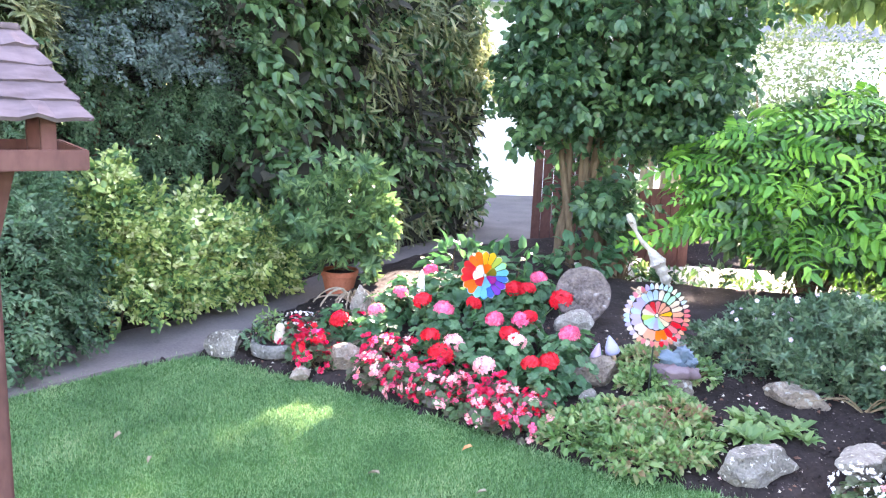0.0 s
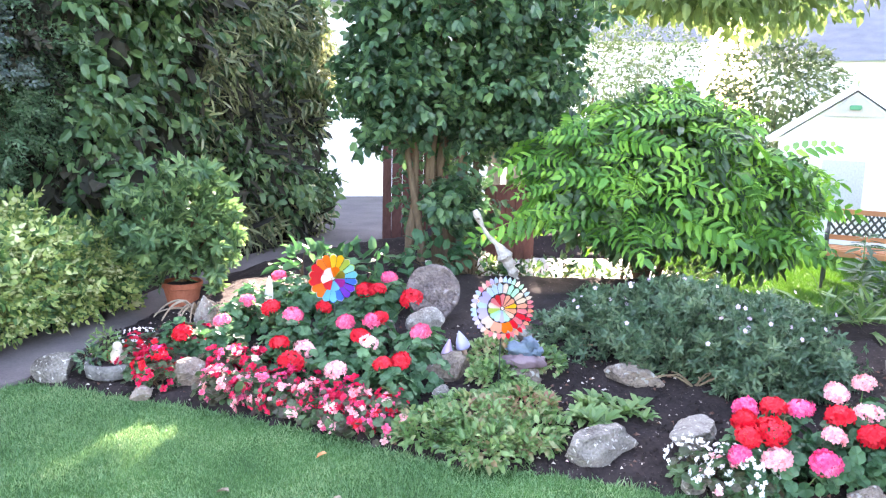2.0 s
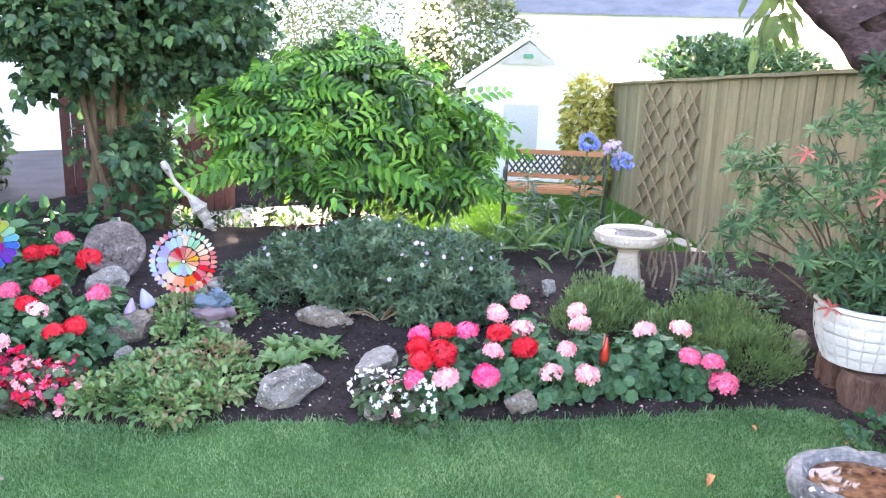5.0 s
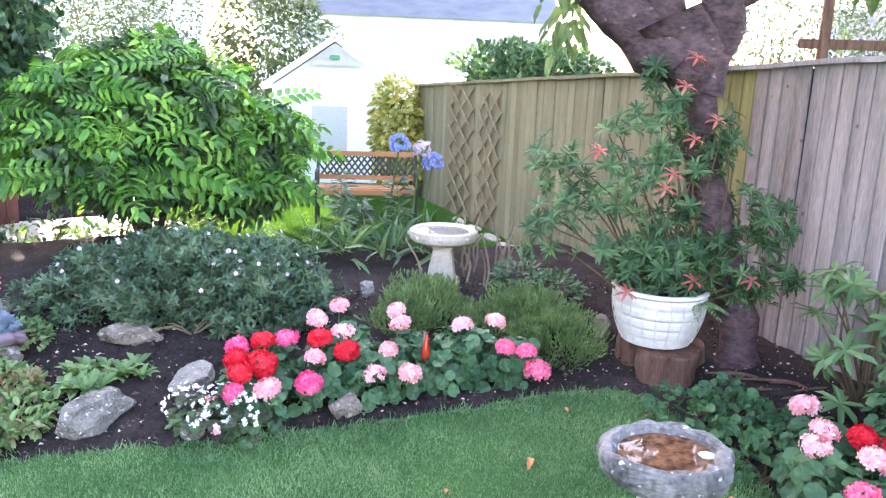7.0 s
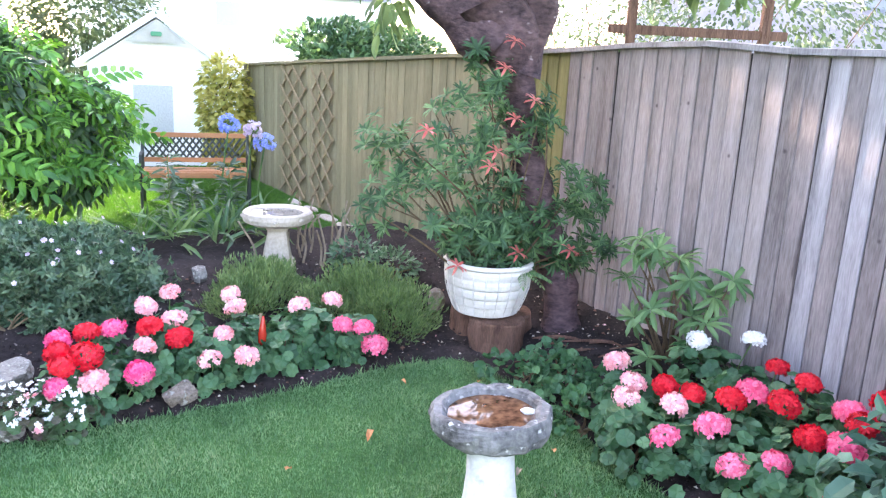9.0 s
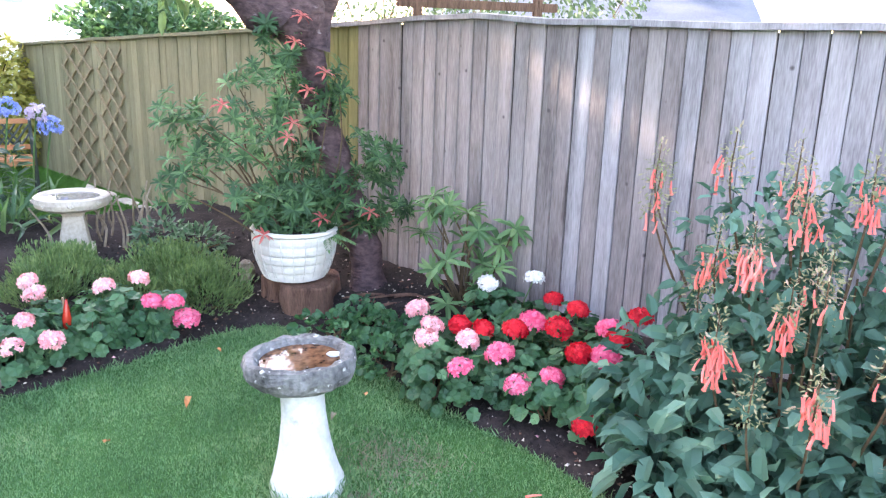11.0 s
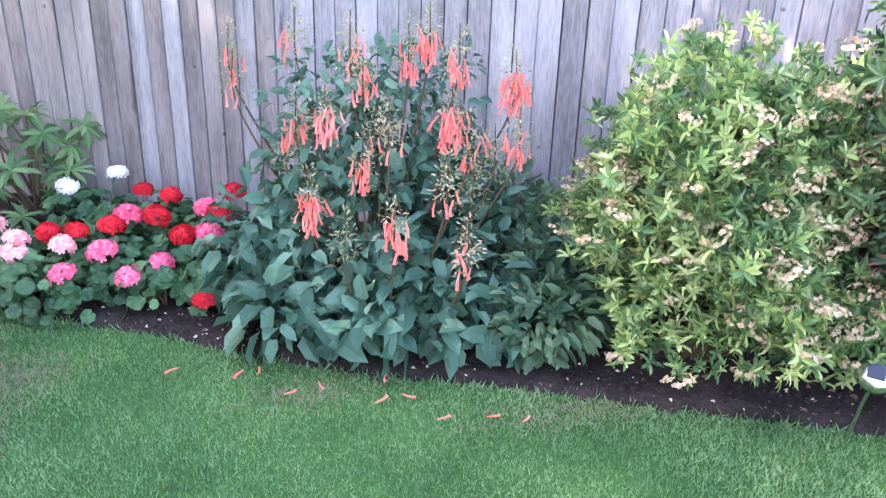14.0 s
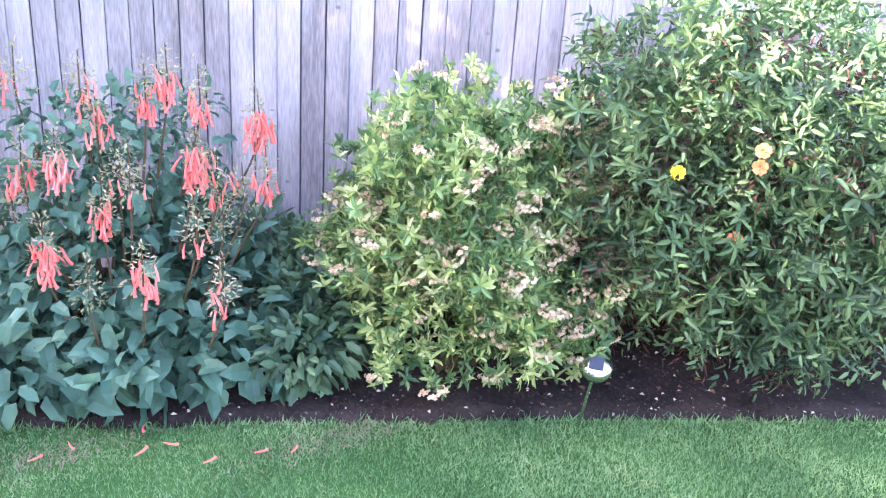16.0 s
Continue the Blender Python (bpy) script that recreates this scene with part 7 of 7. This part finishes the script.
# toadstools
for i, (x, y, tilt, hgt, r, col) in enumerate(((1.13, 4.10, 14, 0.12, 0.042, (0.32, 0.32, 0.50)), (0.975, 4.07, -8, 0.10, 0.034, (0.36, 0.26, 0.38)))):
    th = thing("toadstool", (x, y, ground_at(x, y)), "small ceramic toadstool with a pale lilac cap", "ornament", "toadstools")
    th.matrix_basis = pose(x, y, ground_at(x, y), 0, -tilt * 1.2, 0)
    part("stem", lathe(bmesh.new(), [(0.016, -0.02), (0.015, 0.05), (0.012, hgt)], 14), surface("tan_ceramic_%s" % "ab"[i], (0.42, 0.26, 0.16), (0.58, 0.40, 0.28), 0.5), th)
    part("cap", lathe(bmesh.new(), [(r * 0.9, hgt - 0.012), (r, hgt), (r * 0.86, hgt + 0.03), (r * 0.55, hgt + 0.06), (r * 0.25, hgt + 0.085), (0.004, hgt + 0.095)], 22, 0.03), glossy("cap_glaze_%s" % "ab"[i], col, 0.3), th, smooth=True)

# painted ornament on its stone
orn = thing("painted_ornament", (1.37, 3.80, ground_at(1.37, 3.80) + 0.10), "small painted blue and pink garden ornament", "ornament", turn=-15)
blue_glaze, pink_glaze = glossy("blue_glaze", (0.10, 0.15, 0.20), 0.5), glossy("pink_glaze", (0.20, 0.14, 0.16), 0.5)
bm = bmesh.new()
bmesh.ops.create_icosphere(bm, subdivisions=3, radius=0.5)
for v in bm.verts:
    v.co += v.normal * 0.3 * noise.noise(v.co * 5)
    v.co = Vector((v.co.x * 0.21, v.co.y * 0.11, v.co.z * 0.09 * (1 + v.co.x * 0.5)))
part("base", bm, pink_glaze, orn, at=pose(0, 0, 0.035), smooth=True)
for dx, dz, sx, sz, tl in ((-0.02, 0.10, 0.15, 0.07, 10), (0.03, 0.14, 0.09, 0.06, 25), (0.07, 0.09, 0.07, 0.05, -10)):
    bm = bmesh.new()
    bmesh.ops.create_icosphere(bm, subdivisions=3, radius=0.5)
    for v in bm.verts:
        v.co += v.normal * 0.4 * noise.noise(v.co * 6 + Vector((dx * 90, 0, 0)))
        v.co = Vector((v.co.x * sx, v.co.y * 0.07, v.co.z * sz))
    part("figure", bm, blue_glaze, orn, at=pose(dx, 0, dz, 0, tl, 0), smooth=True)

# red bird on a stick
red = thing("red_ornament", (2.93, 2.40, ground_at(2.93, 2.40)), "red glazed bird ornament on a pale stick", "ornament")
part("stick", tube(bmesh.new(), [(0, 0, -0.05), (0.005, 0, 0.12), (0.0, 0, 0.3)], [0.006] * 3, 8), pale_bark, red)
part("body", lathe(bmesh.new(), [(0.004, 0.13), (0.020, 0.15), (0.022, 0.19), (0.014, 0.24), (0.006, 0.285), (0.002, 0.29)], 16, 0.15), glossy("red_glaze", (0.45, 0.03, 0.015), 0.2), red, at=pose(-0.012, -0.012, 0.0, 0, 4, 0), smooth=True)

# bird table
bt = thing("bird_table", (-1.32, 2.11, 0.0), "brown wooden bird table with a shingled hipped roof", "bird table")
bt.matrix_basis = pose(-1.32, 2.11, 0.0, 0, 0, 32) @ Matrix.Diagonal((1.08, 1.08, 1, 1))
bm = bmesh.new()
box(bm, -0.04, -0.04, -0.05, 0.04, 0.04, 1.42, 0.006)
part("post", bm, brown_wood, bt)
bm = bmesh.new()
tube(bm, [(0.0, 0, 1.2), (0.0, 0, 1.42)], [0.05, 0.10], 4)
part("bracket", bm, brown_wood, bt)
bm = bmesh.new()
box(bm, -0.228, -0.22, 1.42, 0.228, 0.22, 1.438)
part("tray", bm, brown_wood, bt)
for x0, y0, x1, y1 in ((-0.245, -0.235, 0.245, -0.222), (-0.245, 0.222, 0.245, 0.235), (-0.245, -0.22, -0.23, 0.22), (0.23, -0.22, 0.245, 0.22)):
    bm = bmesh.new()
    box(bm, x0, y0, 1.418, x1, y1, 1.475, 0.003)
    part("tray_edge", bm, brown_wood, bt)
for x, y in ((-0.16, -0.16), (0.16, -0.16), (-0.16, 0.16), (0.16, 0.16)):
    bm = bmesh.new()
    box(bm, x - 0.018, y - 0.018, 1.438, x + 0.018, y + 0.018, 1.60, 0.003)
    part("roof_post", bm, brown_wood, bt)
courses = 5
for k in range(courses):
    t0, t1 = k / courses, (k + 1.25) / courses
    z0, z1 = 1.565 + 0.24 * t0, 1.565 + 0.24 * min(1.02, t1)
    a0, a1 = 0.258 - 0.12 * t0, 0.24 - 0.12 * min(1.02, t1)
    b0, b1 = 0.25 - 0.23 * t0, 0.235 - 0.23 * min(1.02, t1)
    for sx, sy in ((0, -1), (0, 1), (-1, 0), (1, 0)):
        bm = bmesh.new()
        n = 12
        lo, hi = [], []
        for i in range(n + 1):
            f = 2 * i / n - 1
            w = 0.014 * noise.noise(Vector((f * 5, k * 3.1, sx + 2 * sy)))
            if sy:
                lo.append((f * a0, sy * b0, z0 + w)), hi.append((f * a1, sy * b1, z1))
            else:
                lo.append((sx * a0, f * b0, z0 + w)), hi.append((sx * a1, f * b1, z1))
        vl, vh = [bm.verts.new(p) for p in lo], [bm.verts.new(p) for p in hi]
        for i in range(n):
            bm.faces.new((vl[i], vl[i + 1], vh[i + 1], vh[i]))
        bmesh.ops.recalc_face_normals(bm, faces=bm.faces)
        bmesh.ops.solidify(bm, geom=bm.faces[:], thickness=0.014)
        part("shingle_course", bm, shingle, bt)
bm = bmesh.new()
box(bm, -0.125, -0.02, 1.798, 0.125, 0.02, 1.818, 0.004)
part("ridge_cap", bm, shingle, bt)

# bench before the far lawn
BR = math.degrees(math.atan2(5.81 - 6.46, 6.14 - 5.39))
bn = thing("garden_bench", (5.77, 6.14, 0.0), "orange-stained slatted garden bench with a dark lattice back", "bench", turn=BR)
W = 0.52
for name, x0, y0, z0, x1, y1, z1, mt in (("seat_slat", -W, -0.2, 0.37, W, -0.11, 0.395, bench_wood), ("seat_slat", -W, -0.09, 0.37, W, 0.0, 0.395, bench_wood), ("seat_slat", -W, 0.02, 0.37, W, 0.11, 0.395, bench_wood), ("back_rail", -W, 0.16, 0.70, W, 0.19, 0.75, bench_wood), ("back_rail", -W, 0.15, 0.44, W, 0.18, 0.49, bench_wood), ("front_rail", -W, -0.235, 0.33, W, -0.205, 0.385, bench_wood)):
    bm = bmesh.new()
    box(bm, x0, y0, z0, x1, y1, z1, 0.004)
    part(name, bm, mt, bn)
for sx in (-1, 1):
    bm = bmesh.new()
    x = sx * (W + 0.012)
    tube(bm, bend([(x, -0.22, 0.0), (x, -0.2, 0.3), (x, -0.2, 0.55), (x, 0.1, 0.57), (x, 0.17, 0.76)], 4), [0.016] * 17, 7)
    tube(bm, bend([(x, 0.24, 0.0), (x, 0.16, 0.3), (x, 0.17, 0.76)], 4), [0.016] * 9, 7)
    part("end_frame", bm, dark_iron, bn, "dark iron end frame")
for sg in (-1, 1):
    for i in range(15):
        bm = bmesh.new()
        x = -W + 0.02 + i * (2 * W - 0.1) / 14
        x1 = min(max(x + sg * 0.16, -W), W)
        if abs(x1 - x) > 0.03:
            tube(bm, [(x, 0.165, 0.49), (x1, 0.172, 0.49 + abs(x1 - x) / 0.16 * 0.21)], [0.011] * 2, 6)
            part("lattice_bar", bm, dark_iron, bn)
        else:
            bm.free()

# ---- buildings and boundary beyond ----


pale_glass = glossy("pale_glass", (0.50, 0.51, 0.50), 0.3)


def gable_house(at, turn, w, d, wall, ridge, label, windows, roof_mat=slate, wall_mat=white_paint, over=0.3, category="house"):
    th = thing("shed" if category == "shed" else "house", at, label, category, turn=turn)
    bm = bmesh.new()
    pts = [(-w / 2, 0), (w / 2, 0), (w / 2, wall), (0, ridge), (-w / 2, wall)]
    for y in (0, d):
        f = bm.faces.new([bm.verts.new((x, y, z)) for x, z in pts])
    bm.verts.ensure_lookup_table()
    for i in range(5):
        j = (i + 1) % 5
        bm.faces.new((bm.verts[i], bm.verts[j], bm.verts[5 + j], bm.verts[5 + i]))
    bmesh.ops.recalc_face_normals(bm, faces=bm.faces)
    part("wall", bm, wall_mat, th)
    for s in (-1, 1):
        bm = bmesh.new()
        e = over
        sl = (ridge - wall) / (w / 2)
        v = [bm.verts.new(p) for p in ((0, -e, ridge + 0.02), (s * (w / 2 + e), -e, wall - sl * e + 0.02), (s * (w / 2 + e), d + e, wall - sl * e + 0.02), (0, d + e, ridge + 0.02))]
        bm.faces.new(v)
        bmesh.ops.recalc_face_normals(bm, faces=bm.faces)
        bmesh.ops.solidify(bm, geom=bm.faces[:], thickness=0.08)
        part("roof", bm, roof_mat, th)
    for x0, z0, x1, z1 in windows:
        bm = bmesh.new()
        box(bm, x0 - 0.06, -0.04, z0 - 0.06, x1 + 0.06, -0.004, z1 + 0.06, 0.01)
        wd = part("window", bm, white_paint, th)
        bm = bmesh.new()
        box(bm, x0, -0.05, z0, x1, -0.042, z1)
        part("pane", bm, pale_glass, wd)
    return th


SH = math.degrees(math.atan2(-0.65, 0.75))
shed_th = gable_house((7.31, 8.63, 0.0), SH, 1.75, 1.9, 1.36, 1.97, "white painted garden shed with a pale gabled roof", [(-0.32, 0.4, 0.18, 1.1)], white_paint, white_paint, 0.12, "shed")
bm = bmesh.new()
v = [bm.verts.new(p) for p in ((-0.38, -0.13, 1.66), (0.38, -0.13, 1.66), (0, -0.13, 1.95))]
bm.faces.new(v)
bmesh.ops.solidify(bm, geom=bm.faces[:], thickness=0.02)
part("gable_panel", bm, surface("cream_paint", (0.55, 0.54, 0.48), (0.68, 0.66, 0.60), 0.6), shed_th)
bm = bmesh.new()
box(bm, -0.07, -0.16, 1.74, 0.07, -0.14, 1.80, 0.01)
part("plaque", bm, glossy("green_paint", (0.05, 0.3, 0.15), 0.5), shed_th, "small green plaque")


def long_house(at, turn, length, depth, wall, ridge, label):
    """A house seen along its eaves."""
    th = thing("house", at, label, "house", turn=turn)
    bm = bmesh.new()
    box(bm, -length / 2, 0, 0, length / 2, depth, wall)
    part("wall", bm, white_paint, th)
    for y0, y1 in ((-0.4, depth / 2), (depth + 0.4, depth / 2)):
        bm = bmesh.new()
        v = [bm.verts.new(p) for p in ((-length / 2 - 0.3, y0, wall - 0.1), (length / 2 + 0.3, y0, wall - 0.1), (length / 2 + 0.3, y1, ridge), (-length / 2 - 0.3, y1, ridge))]
        bm.faces.new(v)
        bmesh.ops.solidify(bm, geom=bm.faces[:], thickness=0.12)
        part("roof", bm, slate, th)
    n = int(length / 4)
    for i in range(n):
        x = -length / 2 + (i + 0.5) * length / n
        bm = bmesh.new()
        box(bm, x - 0.95, -0.05, wall - 1.75, x + 0.95, -0.005, wall - 0.45, 0.02)
        wd = part("window", bm, white_paint, th)
        bm = bmesh.new()
        box(bm, x - 0.85, -0.065, wall - 1.65, x + 0.85, -0.052, wall - 0.55)
        part("pane", bm, window_dark, wd)
    bm = bmesh.new()
    box(bm, length * 0.2 - 0.5, depth / 2 - 0.4, ridge - 0.6, length * 0.2 + 0.5, depth / 2 + 0.4, ridge + 0.9, 0.03)
    part("chimney", bm, slate, th)
    return th


long_house((28.5, 29.5, 0), -42, 15, 7, 4.3, 7.5, "long white house with a grey slate roof far off")
long_house((15.5, 36.5, 0), -18, 10, 7, 5.1, 8.3, "white house with a grey slate roof far off")
long_house((0.5, 14.2, 0), 0, 8, 5, 3.5, 4.5, "white rendered bungalow beyond the garden gate")
long_house((23.0, 2.5, 0), -76, 9, 6, 1.9, 3.8, "low building with a blue-grey roof beyond the fence")

# brown gate panel by the path
gt = tagged(new("fence_2"), "dark brown boarded fence panel beside the path", "fence", kind="structure")
gt.matrix_basis = pose(1.42, 9.1, 0, 0, 0, -8)
for i in range(7):
    bm = bmesh.new()
    box(bm, i * 0.125, -0.01, 0.0, i * 0.125 + 0.119, 0.012, 1.75 + 0.01 * (i % 3), 0.002)
    part("board", bm, brown_wood, gt)
bm = bmesh.new()
box(bm, -0.11, -0.05, -0.05, -0.006, 0.05, 1.85, 0.006)
part("post", bm, brown_wood, gt)
wl = tagged(new("fence_3"), "brown boarded fence behind the shrubs", "fence", kind="structure")
wl.matrix_basis = pose(2.25, 7.9, 0, 0, 0, 12)
for i in range(5):
    bm = bmesh.new()
    box(bm, i * 0.125, -0.01, 0.0, i * 0.125 + 0.119, 0.012, 0.85, 0.002)
    part("board", bm, brown_wood, wl)

# arbour beyond the fence
ar = thing("arbour", (7.6, 1.6, 0.0), "brown wooden arbour frame beyond the fence", "arbour", turn=-60)
for x in (-0.6, 0.6):
    bm = bmesh.new()
    box(bm, x - 0.04, -0.04, 0, x + 0.04, 0.04, 2.5, 0.005)
    part("post", bm, stump_bark, ar)
for z in (1.95, 2.46):
    bm = bmesh.new()
    box(bm, -0.8, -0.03, z, 0.8, 0.03, z + 0.08, 0.005)
    part("beam", bm, stump_bark, ar)

# brown bark strips shed under the tree
rnd = random.Random(77)
for i in range(12):
    x, y = 4.2 + rnd.uniform(-0.25, 0.12), 1.05 + rnd.uniform(-0.2, 0.3)
    L = rnd.uniform(0.07, 0.2)
    bm = tube(bmesh.new(), bend([(-L, 0, 0), (0, rnd.uniform(-.02, .02), 0.012), (L * 0.8, 0, 0.002)], 3), [0.004, 0.007, 0.008, 0.009, 0.008, 0.006, 0.003], 6, 0.5, i)
    ob = part("bark_strip", bm, stump_bark)
    ob.matrix_basis = pose(x, y, ground_at(x, y) + 0.012, 0, 0, rnd.uniform(-70, -20))
    tagged(ob, "reddish-brown strip of shed bark on soil", "bark", "bark strips")

# fallen leaves and coral petals on the lawn
CURL = blade_shape(0.5, 0.35, 0.25)
dead = surface("dead_leaf", (0.40, 0.13, 0.05), (0.62, 0.30, 0.14), 0.7, 12, 60, 0.2)
for i, (x, y, c) in enumerate(((-1.44, 3.37, "w"), (-1.21, 3.12, "w"), (0.23, 3.33, "o"), (0.26, 2.9, "w"), (3.1, 0.82, "o"), (2.84, 0.86, "w"), (2.73, 1.54, "o"), (2.3, 1.62, "o"), (2.09, 0.67, "o"), (3.55, 1.45, "o"), (-0.2, 3.05, "w"), (3.3, 1.75, "o"))):
    rnd = random.Random(800 + i)
    V, F = spread(CURL, np.array([(0.0, -0.5, 0)]) * 0.06, np.array([(0, 1.0, 0)]), np.array([(0, 0, 1.0)]), np.array([rnd.uniform(0.045, 0.07)]))
    mt = dry_leaf if c == "w" else dead
    ob = part("fallen_leaf", mesh_of("fallen_leaf", V, F, mt), mt)
    ob.matrix_basis = pose(x, y, 0.026, rnd.uniform(-10, 10), rnd.uniform(-10, 10), rnd.uniform(0, 360))
    tagged(ob, "curled pale fallen leaf on the grass" if c == "w" else "curled orange-brown fallen leaf on the grass", "leaf", "fallen leaves")
for i, (x, y) in enumerate(((2.54, -0.14), (2.47, -0.39), (2.42, -0.44), (2.26, -0.53), (2.32, -0.67), (2.13, -0.86), (2.17, -0.97), (1.98, -1.06), (1.96, -1.24), (1.9, -1.36), (2.33, -0.94))):
    rnd = random.Random(830 + i)
    ob = part("fallen_flower", trumpet, PETAL["c"])
    ob.matrix_basis = pose(x, y, 0.03, 90, 0, rnd.uniform(0, 360)) @ Matrix.Scale(rnd.uniform(0.045, 0.065), 4)
    tagged(ob, "fallen coral trumpet flower on the grass", "flower", "fallen trumpet flowers")
